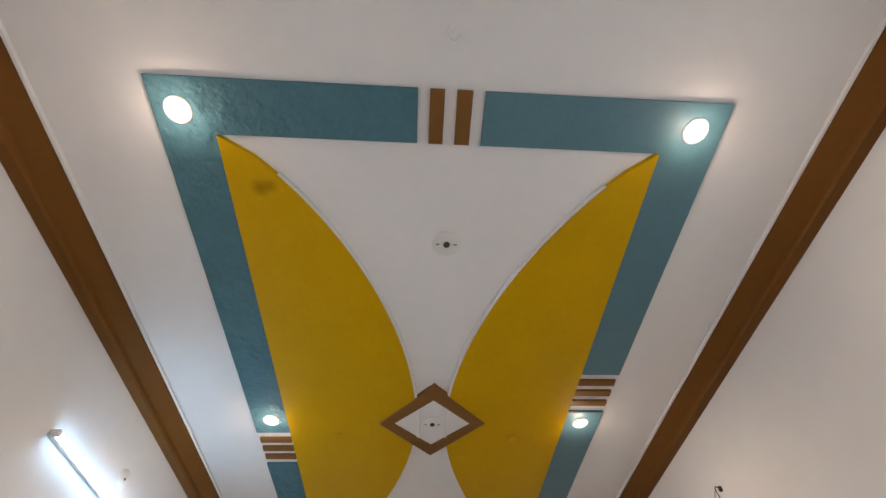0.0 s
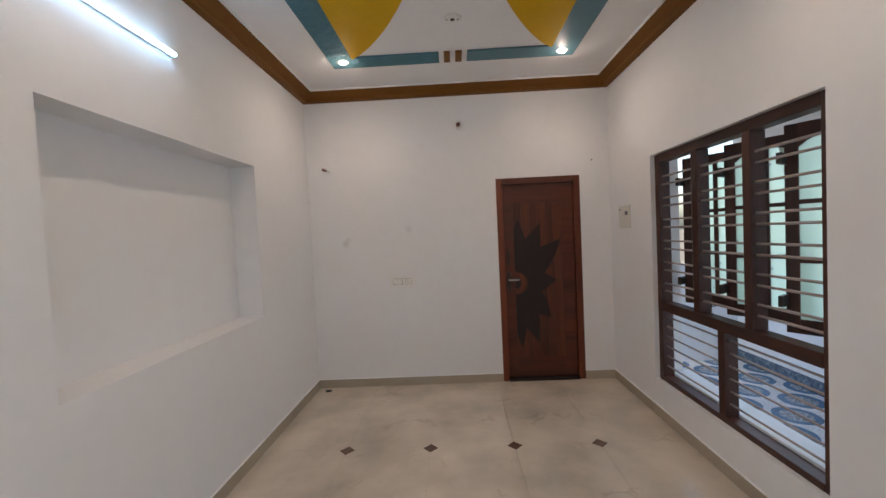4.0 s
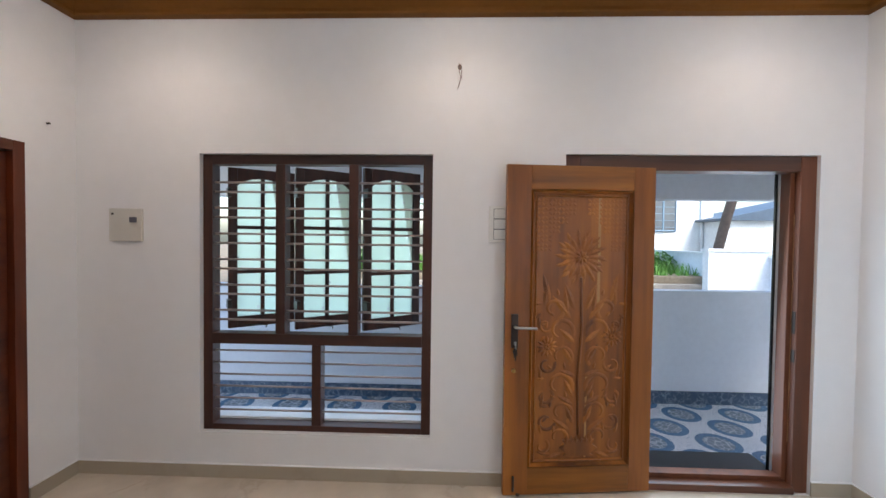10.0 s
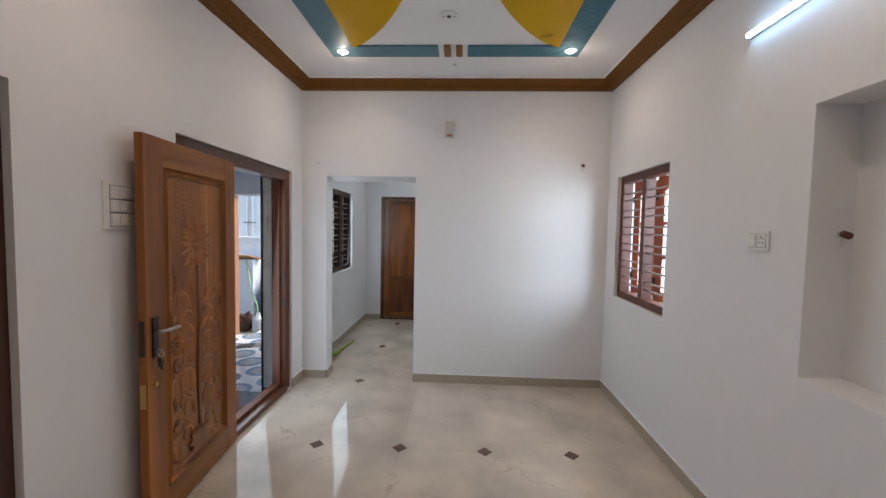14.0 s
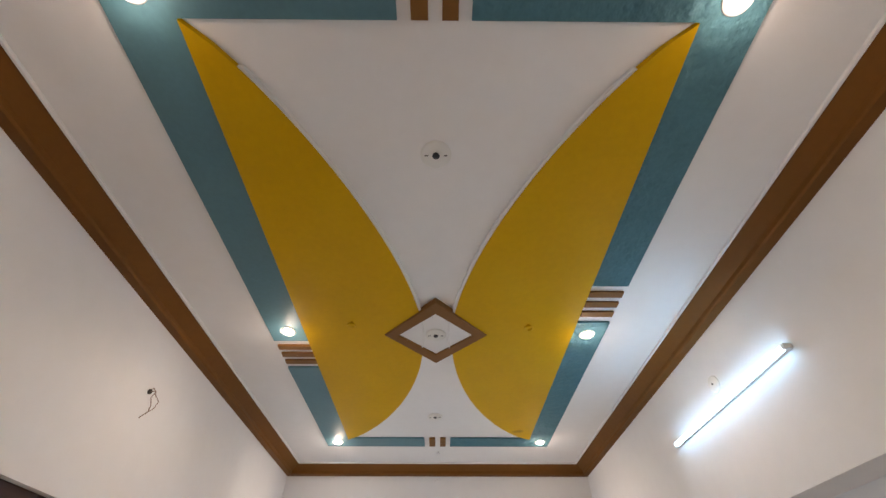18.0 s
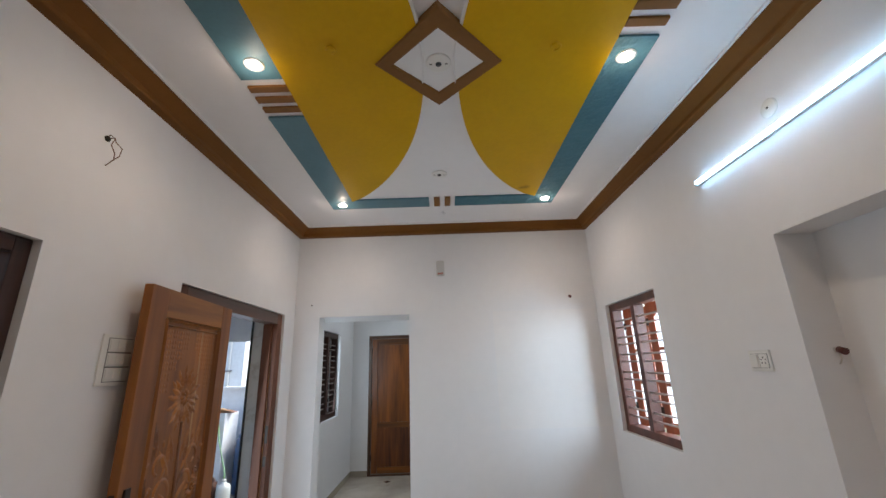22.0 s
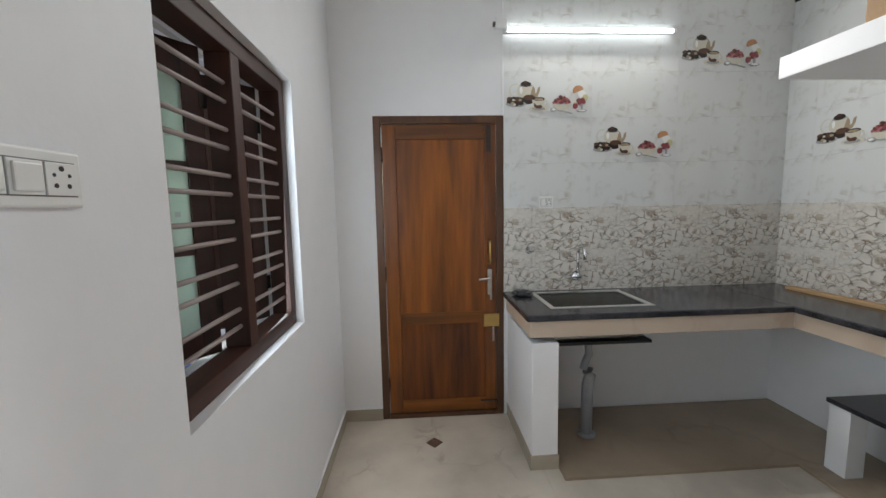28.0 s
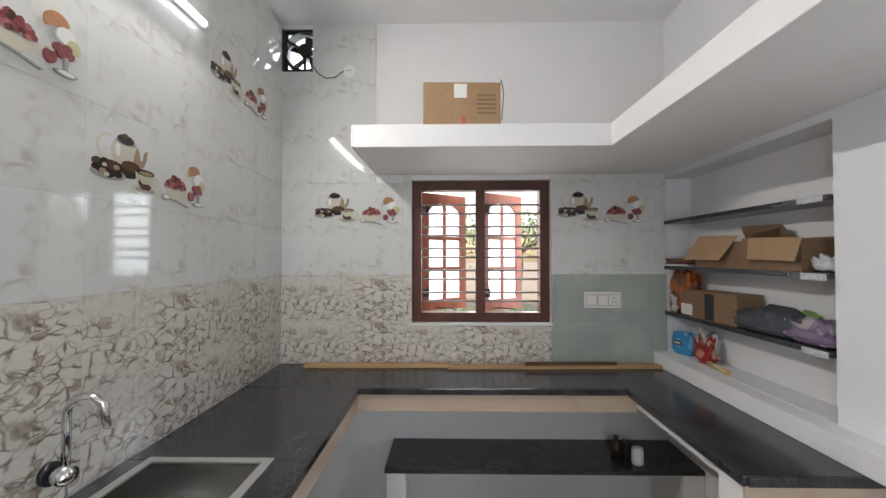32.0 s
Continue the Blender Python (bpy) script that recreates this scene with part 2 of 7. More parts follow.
def crackle(name):
    """Glazed tile printed with a band of broken pebbles, long slanting veins and a few brown chips; the print repeats on each tile."""
    m = bpy.data.materials.new(name)
    m.use_nodes = True
    t = m.node_tree
    b = t.nodes["Principled BSDF"]
    b.inputs["Roughness"].default_value = 0.06
    co = t.nodes.new("ShaderNodeTexCoord")

    def node(kind, **inputs):
        n = t.nodes.new(kind)
        for k, v in inputs.items():
            n.inputs[k].default_value = v
        return n

    def span(sock, a, c, lo, hi):
        r = t.nodes.new("ShaderNodeMapRange")
        r.interpolation_type = "SMOOTHSTEP"
        for k, v in zip((1, 2, 3, 4), (a, c, lo, hi)):
            r.inputs[k].default_value = v
        t.links.new(sock, r.inputs[0])
        return r.outputs[0]

    def mul(a, c):
        q = t.nodes.new("ShaderNodeMath")
        q.operation = "MULTIPLY"
        t.links.new(a, q.inputs[0])
        t.links.new(c, q.inputs[1])
        return q.outputs[0]

    def lay(under, fac, color):
        x = t.nodes.new("ShaderNodeMix")
        x.data_type = "RGBA"
        t.links.new(fac, x.inputs[0]), t.links.new(under, x.inputs[6])
        x.inputs[7].default_value = (*color, 1)
        return x.outputs[2]

    flat = t.nodes.new("ShaderNodeVectorMath")
    flat.operation = "MULTIPLY"
    flat.inputs[1].default_value = (1, 0, 1)
    t.links.new(co.outputs["Object"], flat.inputs[0])
    nw = node("ShaderNodeTexNoise", Scale=9.0, Detail=3.0)
    t.links.new(flat.outputs[0], nw.inputs["Vector"])
    warp = t.nodes.new("ShaderNodeVectorMath")
    warp.operation = "MULTIPLY_ADD"
    t.links.new(nw.outputs["Color"], warp.inputs[0])
    warp.inputs[1].default_value = (0.06, 0.0, 0.06)
    t.links.new(flat.outputs[0], warp.inputs[2])
    slant = t.nodes.new("ShaderNodeMapping")
    slant.inputs["Rotation"].default_value = (0, radians(34), 0)
    slant.inputs["Scale"].default_value = (0.36, 1, 1.15)
    t.links.new(warp.outputs[0], slant.inputs[0])
    # slanting band that holds the pebbles
    nb = node("ShaderNodeTexNoise", Scale=6.5, Detail=2.0)
    t.links.new(slant.outputs[0], nb.inputs["Vector"])
    band = span(nb.outputs[0], 0.34, 0.54, 0.12, 1)
    broad = span(nb.outputs[0], 0.30, 0.56, 0.4, 1)
    # uneven line weight
    nl = node("ShaderNodeTexNoise", Scale=24.0, Detail=2.0)
    t.links.new(flat.outputs[0], nl.inputs["Vector"])
    weight = span(nl.outputs[0], 0.38, 0.62, 0.15, 1)
    mild = t.nodes.new("ShaderNodeMapping")
    mild.inputs["Rotation"].default_value = (0, radians(30), 0)
    mild.inputs["Scale"].default_value = (0.75, 1, 1.15)
    t.links.new(warp.outputs[0], mild.inputs[0])
    peb = node("ShaderNodeTexVoronoi", Scale=17.0)
    peb.feature = "DISTANCE_TO_EDGE"
    t.links.new(mild.outputs[0], peb.inputs["Vector"])
    lines = mul(mul(span(peb.outputs["Distance"], 0.0, 0.085, 1, 0), band), weight)
    lng = node("ShaderNodeTexVoronoi", Scale=8.0)
    lng.feature = "DISTANCE_TO_EDGE"
    t.links.new(slant.outputs[0], lng.inputs["Vector"])
    fin = node("ShaderNodeTexVoronoi", Scale=34.0)
    fin.feature = "DISTANCE_TO_EDGE"
    t.links.new(mild.outputs[0], fin.inputs["Vector"])
    nf = node("ShaderNodeTexNoise", Scale=13.0, Detail=2.0)
    t.links.new(mild.outputs[0], nf.inputs["Vector"])
    fine_lines = mul(mul(span(fin.outputs["Distance"], 0.0, 0.12, 0.75, 0), band), span(nf.outputs[0], 0.46, 0.6, 0, 1))
    long_lines = mul(mul(span(lng.outputs["Distance"], 0.0, 0.03, 0.9, 0), broad), weight)
    cell = node("ShaderNodeTexVoronoi", Scale=34.0)
    t.links.new(mild.outputs[0], cell.inputs["Vector"])
    sep = t.nodes.new("ShaderNodeSeparateColor")
    t.links.new(cell.outputs["Color"], sep.inputs[0])
    chips = mul(span(sep.outputs[0], 0.80, 0.92, 0, 0.7), band)
    nc = node("ShaderNodeTexNoise", Scale=14.0, Detail=4.0)
    t.links.new(flat.outputs[0], nc.inputs["Vector"])
    base = t.nodes.new("ShaderNodeRGB")
    base.outputs[0].default_value = (0.68, 0.64, 0.58, 1)
    out = lay(base.outputs[0], span(nc.outputs[0], 0.45, 0.75, 0, 0.55), (0.50, 0.465, 0.415))
    out = lay(out, chips, (0.33, 0.235, 0.155))
    out = lay(out, fine_lines, (0.25, 0.20, 0.155))
    out = lay(out, long_lines, (0.22, 0.175, 0.14))
    out = lay(out, lines, (0.17, 0.13, 0.10))
    t.links.new(out, b.inputs["Base Color"])
    return m


def glow(name, color, strength):
    m = bpy.data.materials.new(name)
    m.use_nodes = True
    b = m.node_tree.nodes["Principled BSDF"]
    b.inputs["Base Color"].default_value = (0.9, 0.9, 0.9, 1)
    b.inputs["Emission Color"].default_value, b.inputs["Emission Strength"].default_value = (*color, 1), strength
    return m


def glass(name, color, rough=0.0, trans=1.0, bump=0.0):
    m = bpy.data.materials.new(name)
    m.use_nodes = True
    t = m.node_tree
    b = t.nodes["Principled BSDF"]
    b.inputs["Base Color"].default_value = (*color, 1)
    b.inputs["Roughness"].default_value, b.inputs["Transmission Weight"].default_value, b.inputs["IOR"].default_value = rough, trans, 1.45
    return m


def stained(m, spots):
    """Adds soft grey rub marks at places of the object's own space."""
    t = m.node_tree
    b = t.nodes["Principled BSDF"]
    out = b.inputs["Base Color"].links[0].from_socket
    co = t.nodes.new("ShaderNodeTexCoord")
    for x, y, z, r, k in spots:
        d, mr, mx = t.nodes.new("ShaderNodeVectorMath"), t.nodes.new("ShaderNodeMapRange"), t.nodes.new("ShaderNodeMix")
        d.operation = "DISTANCE"
        t.links.new(co.outputs["Object"], d.inputs[0])
        d.inputs[1].default_value = (x, y, z)
        mr.interpolation_type = "SMOOTHSTEP"
        mr.inputs[1].default_value, mr.inputs[2].default_value, mr.inputs[3].default_value, mr.inputs[4].default_value = 0, r, k, 1
        t.links.new(d.outputs["Value"], mr.inputs[0])
        mx.data_type, mx.blend_type = "RGBA", "MULTIPLY"
        mx.inputs[0].default_value = 1
        t.links.new(out, mx.inputs[6]), t.links.new(mr.outputs[0], mx.inputs[7])
        out = mx.outputs[2]
    t.links.new(out, b.inputs["Base Color"])
    return m


M_WALL = mat("wall_paint", (0.79, 0.785, 0.795), 0.55, vary=0.02, scale=1.2, bump=0.012, bump_scale=45)
M_CEIL = mat("ceiling_paint", (0.83, 0.82, 0.82), 0.6, vary=0.02, scale=1.5, bump=0.012, bump_scale=30)
M_WALLN = stained(mat("wall_paint_rubbed", (0.79, 0.785, 0.795), 0.55, vary=0.02, scale=1.2, bump=0.012, bump_scale=45), [(0.36, 4.94, 1.50, 0.055, 0.80), (0.39, 4.94, 1.54, 0.04, 0.86), (1.02, 4.94, 1.62, 0.05, 0.86), (0.36, 4.94, 2.80, 0.16, 0.95)])
M_KWALL = mat("kitchen_paint", (0.81, 0.795, 0.79), 0.55, vary=0.02, scale=1.2, bump=0.012, bump_scale=45)
M_TEAL = mat("teal_paint", (0.085, 0.20, 0.25), 0.5, vary=0.08, scale=5, bump=0.03, bump_scale=20)
M_TEALR = mat("teal_rough_plaster", (0.085, 0.20, 0.25), 0.75, spec=0.15, vary=0.1, scale=6, bump=0.42, bump_scale=17)
M_YELLOW = mat("yellow_paint", (0.62, 0.36, 0.0), 0.55, vary=0.05, scale=4, bump=0.02, bump_scale=25, spec=0.15)
stained(M_YELLOW, [(0.83, 0.985, 3.016, 0.05, 0.55), (0.87, 0.975, 3.016, 0.04, 0.65), (2.02, 1.05, 3.016, 0.035, 0.7)])
M_BROWN = mat("brown_paint", (0.17, 0.066, 0.010), 0.55, vary=0.08, scale=4, bump=0.03, bump_scale=25, spec=0.2)
M_BROWN2 = mat("brown_emblem_paint", (0.22, 0.100, 0.026), 0.55, vary=0.06, scale=4, bump=0.03, bump_scale=25, spec=0.2)
M_FLOOR = marble("cream_floor_tile", (0.57, 0.50, 0.415), (0.30, 0.215, 0.15), 0.06, 3.4, 0.5, 0.07, mask=(0.54, 0.72), cloud=0.22)
M_SKIRT = marble("skirting_tile", (0.40, 0.345, 0.27), (0.30, 0.25, 0.19), 0.2, 2.5, 0.4, 0.1)
M_INSET = marble("brown_inset_tile", (0.12, 0.07, 0.05), (0.20, 0.13, 0.10), 0.15, 9, 0.6, 0.1)
M_FRAME = wood("frame_timber", (0.022, 0.007, 0.004), (0.070, 0.020, 0.010), 0.5, 2, 14, 0.0)
M_FRAMEH = wood("frame_timber_flat", (0.022, 0.007, 0.004), (0.070, 0.020, 0.010), 0.5, 0, 14, 0.0)
M_TEAK = wood("teak", (0.115, 0.032, 0.004), (0.38, 0.130, 0.016), 0.42, 2, 6, 0.05)
M_TEAKD = wood("teak_carved", (0.105, 0.028, 0.004), (0.40, 0.140, 0.018), 0.42, 2, 4.5, 0.12, 1.0, (0.50, 0.82))
M_JAMB = wood("red_timber", (0.07, 0.021, 0.009), (0.18, 0.056, 0.021), 0.55, 2, 9, 0.0)
M_KDOOR = wood("brown_door_timber", (0.055, 0.012, 0.001), (0.36, 0.105, 0.010), 0.33, 2, 5.5, 0.2, 0.9, (0.50, 0.86))
M_NDOOR = wood("red_door_timber", (0.05, 0.009, 0.002), (0.20, 0.040, 0.009), 0.45, 2, 6, 0.05)
M_NDOORH = wood("red_door_timber_flat", (0.05, 0.010, 0.003), (0.12, 0.026, 0.007), 0.42, 0, 8, 0.05)
M_PETAL = wood("dark_inlay", (0.008, 0.003, 0.002), (0.022, 0.007, 0.004), 0.5, 2, 12, 0.0)
M_BAR = mat("painted_bar", (0.38, 0.31, 0.29), 0.35, vary=0.04, bump=0.0)
M_STEEL = mat("brushed_steel", (0.55, 0.55, 0.53), 0.3, 1.0, vary=0.06, scale=8, bump=0.02, bump_scale=120)
M_CHROME = mat("chrome", (0.75, 0.75, 0.76), 0.08, 1.0, vary=0.02, bump=0)
M_BRONZE = mat("dark_bronze", (0.06, 0.05, 0.045), 0.35, 0.9, vary=0.1, bump=0.01)
M_BRASS = mat("brass", (0.55, 0.38, 0.14), 0.3, 1.0, vary=0.1, bump=0.0)
M_WHITE = mat("white_plastic", (0.78, 0.77, 0.74), 0.3, vary=0.02, bump=0)
M_BLACK = mat("black_plastic", (0.02, 0.02, 0.022), 0.4, vary=0.1, bump=0)
M_RED = mat("dark_red_plastic", (0.11, 0.03, 0.025), 0.4, vary=0.1, bump=0)
M_GRANITE = mat("black_granite", (0.033, 0.032, 0.037), 0.18, vary=0.95, scale=9, bump=0.0)
M_REDT = wood("bright_red_timber", (0.15, 0.032, 0.010), (0.34, 0.078, 0.022), 0.5, 2, 9, 0.03)
M_FRAMER = wood("wine_timber", (0.055, 0.013, 0.007), (0.135, 0.034, 0.016), 0.5, 2, 9, 0.03)
M_EDGE = marble("cream_counter_fascia", (0.56, 0.44, 0.34), (0.45, 0.30, 0.22), 0.3, 3, 0.6, 0.1)
M_TILEW = marble("white_marble_tile", (0.68, 0.68, 0.66), (0.40, 0.35, 0.30), 0.05, 8.5, 0.6, 0.17, mask=(0.50, 0.68), warp_k=0.9)
M_TILED = crackle("brown_vein_tile")
M_TILEG = marble("grey_green_tile", (0.40, 0.44, 0.40), (0.27, 0.31, 0.28), 0.25, 4, 0.5, 0.3, cloud=0.26)
M_GLASS = glass("frosted_glass", (0.44, 0.54, 0.48), 0.35)
M_FGROUT = mat("floor_grout", (0.48, 0.43, 0.36), 0.5, vary=0.08)


def frosted(name, color, film):
    """Glass under a milky film that spreads the daylight behind it."""
    m = glass(name, color, 0.4)
    t = m.node_tree
    tr, mx = t.nodes.new("ShaderNodeBsdfTranslucent"), t.nodes.new("ShaderNodeMixShader")
    tr.inputs[0].default_value = (*color, 1)
    mx.inputs[0].default_value = film
    t.links.new(t.nodes["Principled BSDF"].outputs[0], mx.inputs[1]), t.links.new(tr.outputs[0], mx.inputs[2])
    t.links.new(mx.outputs[0], t.nodes["Material Output"].inputs[0])
    return m


M_FROST = frosted("milky_glass", (0.80, 0.84, 0.88), 0.7)


def dotted(name, color, film):
    """Milky window glass with a scattered print of small grey and white squares."""
    m = frosted(name, color, film)
    t = m.node_tree
    tr = next(n for n in t.nodes if n.type == "BSDF_TRANSLUCENT")
    co = t.nodes.new("ShaderNodeTexCoord")
    vo = t.nodes.new("ShaderNodeTexVoronoi")
    vo.distance = "CHEBYCHEV"
    vo.inputs["Scale"].default_value, vo.inputs["Randomness"].default_value = 17.0, 0.75
    flat = t.nodes.new("ShaderNodeVectorMath")
    flat.operation = "MULTIPLY"
    flat.inputs[1].default_value = (1, 0, 1)
    t.links.new(co.outputs["Object"], flat.inputs[0]), t.links.new(flat.outputs[0], vo.inputs["Vector"])
    dot, sep, mixd, mixc = t.nodes.new("ShaderNodeMath"), t.nodes.new("ShaderNodeSeparateColor"), t.nodes.new("ShaderNodeMix"), t.nodes.new("ShaderNodeMix")
    dot.operation, dot.inputs[1].default_value = "LESS_THAN", 0.14
    t.links.new(vo.outputs["Distance"], dot.inputs[0]), t.links.new(vo.outputs["Color"], sep.inputs[0])
    for n in (mixd, mixc):
        n.data_type = "RGBA"
    mixd.inputs[6].default_value, mixd.inputs[7].default_value = (0.30, 0.33, 0.34, 1), (0.97, 0.98, 0.99, 1)
    t.links.new(sep.outputs[0], mixd.inputs[0])
    mixc.inputs[6].default_value = (*color, 1)
    t.links.new(dot.outputs[0], mixc.inputs[0]), t.links.new(mixd.outputs[2], mixc.inputs[7])
    t.links.new(mixc.outputs[2], tr.inputs[0]), t.links.new(mixc.outputs[2], t.nodes["Principled BSDF"].inputs["Base Color"])
    return m


M_DOTTED = dotted("dotted_glass", (0.70, 0.83, 0.74), 0.36)
M_LAMP = glow("downlight_lens", (1.0, 0.80, 0.62), 55)
M_TUBE = glow("tube_lens", (0.40, 0.70, 1.0), 6)
M_PARAPET = mat("outside_white_paint", (0.80, 0.83, 0.87), 0.7, vary=0.04, scale=2, bump=0.03)
M_OCHRE = mat("ochre_outside_paint", (0.42, 0.21, 0.11), 0.7, vary=0.06)


# ---- builders ----
def bx(bm, x0, x1, y0, y1, z0, z1, bevel=0.0, mi=0):
    """Adds a box to bm; bevelled edges if asked for."""
    v = [bm.verts.new((x, y, z)) for x in (x0, x1) for y in (y0, y1) for z in (z0, z1)]
    fs = [bm.faces.new([v[i] for i in q]) for q in ((0, 1, 3, 2), (4, 6, 7, 5), (0, 4, 5, 1), (2, 3, 7, 6), (0, 2, 6, 4), (1, 5, 7, 3))]
    for f in fs:
        f.material_index = mi
    if bevel:
        es = {e for f in fs for e in f.edges}
        bmesh.ops.bevel(bm, geom=list(es), offset=bevel, segments=2, affect="EDGES", profile=0.6)
    return bm


def box(x0, x1, y0, y1, z0, z1, bevel=0.0):
    return bx(bmesh.new(), x0, x1, y0, y1, z0, z1, bevel)


def rod(bm, a, b, r, n=10, r2=None):
    """Adds a round bar from a to b."""
    a, b = Vector(a), Vector(b)
    q = (b - a).to_track_quat("Z", "Y")
    rings = []
    for p, rr in ((a, r), (b, r if r2 is None else r2)):
        rings.append([bm.verts.new(p + q @ Vector((rr * math.cos(2 * math.pi * i / n), rr * math.sin(2 * math.pi * i / n), 0))) for i in range(n)])
    for i in range(n):
        f = bm.faces.new((rings[0][i], rings[0][(i + 1) % n], rings[1][(i + 1) % n], rings[1][i]))
        f.smooth = True
    bm.faces.new(rings[0][::-1]), bm.faces.new(rings[1])
    return bm


def pipe(bm, pts, r, n=10):
    """Adds a bent tube through pts."""
    pts = [Vector(p) for p in pts]
    rings = []
    for i, p in enumerate(pts):
        d = (pts[min(i + 1, len(pts) - 1)] - pts[max(i - 1, 0)]).normalized()
        up = Vector((0.31, 0.17, 0.94)) if abs(d.z) < 0.9 else Vector((0.95, 0.3, 0))
        s = d.cross(up).normalized()
        w = s.cross(d)
        rings.append([bm.verts.new(p + r * (math.cos(2 * math.pi * k / n) * s + math.sin(2 * math.pi * k / n) * w)) for k in range(n)])
    for a, b in zip(rings, rings[1:]):
        for k in range(n):
            best = bm.faces.new((a[k], a[(k + 1) % n], b[(k + 1) % n], b[k]))
            best.smooth = True
    bm.faces.new(rings[0][::-1]), bm.faces.new(rings[-1])
    return bm


def lathe(bm, prof, n=20, at=(0, 0, 0)):
    """Adds a body of revolution about z from (radius, height) pairs."""
    c = Vector(at)
    rings = [[bm.verts.new(c + Vector((r * math.cos(2 * math.pi * k / n), r * math.sin(2 * math.pi * k / n), z))) for k in range(n)] for r, z in prof]
    for a, b in zip(rings, rings[1:]):
        for k in range(n):
            f = bm.faces.new((a[k], a[(k + 1) % n], b[(k + 1) % n], b[k]))
            f.smooth = True
    if prof[0][0] > 1e-4:
        bm.faces.new(rings[0][::-1])
    if prof[-1][0] > 1e-4:
        bm.faces.new(rings[-1])
    return bm


def plate(bm, outline, z0, z1, plane="xy"):
    """Adds a slab whose outline is given in a plane."""
    def p(u, v, w):
        return {"xy": (u, v, w), "xz": (u, w, v), "yz": (w, u, v)}[plane]
    lo = [bm.verts.new(p(u, v, z0)) for u, v in outline]
    hi = [bm.verts.new(p(u, v, z1)) for u, v in outline]
    n = len(outline)
    bm.faces.new(lo), bm.faces.new(hi)
    for i in range(n):
        bm.faces.new((lo[i], lo[(i + 1) % n], hi[(i + 1) % n], hi[i]))
    return bm


def part(name, bm, material, parent=None, label="", smooth=False):
    """Links a bmesh as one mesh object, under a thing or a part if given."""
    bmesh.ops.recalc_face_normals(bm, faces=bm.faces)
    me = bpy.data.meshes.new(name)
    bm.to_mesh(me)
    bm.free()
    for mm in material if isinstance(material, (list, tuple)) else [material]:
        me.materials.append(mm)
    if smooth:
        for f in me.polygons:
            f.use_smooth = True
    ob = new(name, me)
    if parent:
        ob.parent = parent
    if label:
        ob["label"] = label
    return ob


def again(ob, m=None, parent=None):
    """Another piece on the same mesh."""
    o = ob.copy()
    scene.collection.objects.link(o)
    if parent:
        o.parent = parent
    if m is not None:
        o.matrix_basis = m
    return o


def thing(name, m, label, category, group="", kind=""):
    ob = new(name)
    ob.matrix_basis = m
    ob.empty_display_size = 0.1
    return tagged(ob, label, category, group, kind)


def structure(name, bm, material, label, category="wall"):
    return tagged(part(name, bm, material), label, category, kind="structure")


def wall_mesh(axis, a0, a1, u0, u1, z0, z1, holes):
    """A wall of real thickness; axis: the one its thickness runs along; holes: (u0, u1, z0, z1) cut right through."""
    us = sorted({u0, u1, *[h[0] for h in holes], *[h[1] for h in holes]})
    zs = sorted({z0, z1, *[h[2] for h in holes], *[h[3] for h in holes]})
    bm = bmesh.new()
    verts = {}

    def v(a, u, z):
        k = (a, u, z)
        if k not in verts:
            verts[k] = bm.verts.new((a, u, z) if axis == "x" else (u, a, z))
        return verts[k]

    def solid(i, j):
        if not (0 <= i < len(us) - 1 and 0 <= j < len(zs) - 1):
            return False
        u, z = (us[i] + us[i + 1]) / 2, (zs[j] + zs[j + 1]) / 2
        return not any(h[0] < u < h[1] and h[2] < z < h[3] for h in holes)

    for i in range(len(us) - 1):
        for j in range(len(zs) - 1):
            if not solid(i, j):
                continue
            a, b, c, d = us[i], us[i + 1], zs[j], zs[j + 1]
            for w in (a0, a1):
                bm.faces.new((v(w, a, c), v(w, b, c), v(w, b, d), v(w, a, d)))
            for di, dj, p, q in ((-1, 0, (a, c), (a, d)), (1, 0, (b, c), (b, d)), (0, -1, (a, c), (b, c)), (0, 1, (a, d), (b, d))):
                if not solid(i + di, j + dj):
                    bm.faces.new((v(a0, *p), v(a0, *q), v(a1, *q), v(a1, *p)))
    return bm


# ---- the rooms ----
W, L, H, KH = 3.08, 4.94, 3.04, 3.14
structure("wall_west", wall_mesh("x", -0.26, 0, 0, L, 0, H + 0.2, [(2.275, 3.84, 0.985, 2.13), (0.22, 1.14, 0.98, 2.09)]), M_WALL, "white painted plaster living room wall with a niche")
structure("niche_back", box(-0.26, -0.185, 2.275, 3.84, 0.985, 2.13), M_WALL, "white plaster back of the wall niche")
structure("wall_north", wall_mesh("y", L, L + 0.2, -0.26, W + 0.22, 0, H + 0.2, [(1.93, 2.775, 0, 2.09)]), M_WALLN, "white painted plaster living room wall with a door")
structure("wall_east", wall_mesh("x", W, W + 0.22, -2.92, L, -0.3, KH + 0.1, [(2.62, 4.12, 0.295, 2.10), (0.25, 1.79, 0, 2.105), (-1.87, -0.93, 0.97, 2.07)]), M_WALL, "white painted plaster wall with a window and the front door")
structure("wall_south", wall_mesh("y", -0.185, 0, -0.31, W, 0, KH + 0.1, [(1.915, 2.825, 0, 2.10), (-0.063, 1.06, 0.99, 2.10)]), M_WALL, "white painted plaster wall with a doorway to the kitchen")
structure("recess_back", box(-0.063, 1.06, -0.022, -0.002, 0.99, 2.10), M_KWALL, "white back of the kitchen shelf recess")
structure("wall_kitchen_south", wall_mesh("y", -2.92, -2.70, -0.31, W, 0, KH + 0.1, [(1.945, 2.815, 0, 2.10)]), M_KWALL, "white painted kitchen wall with the back door")
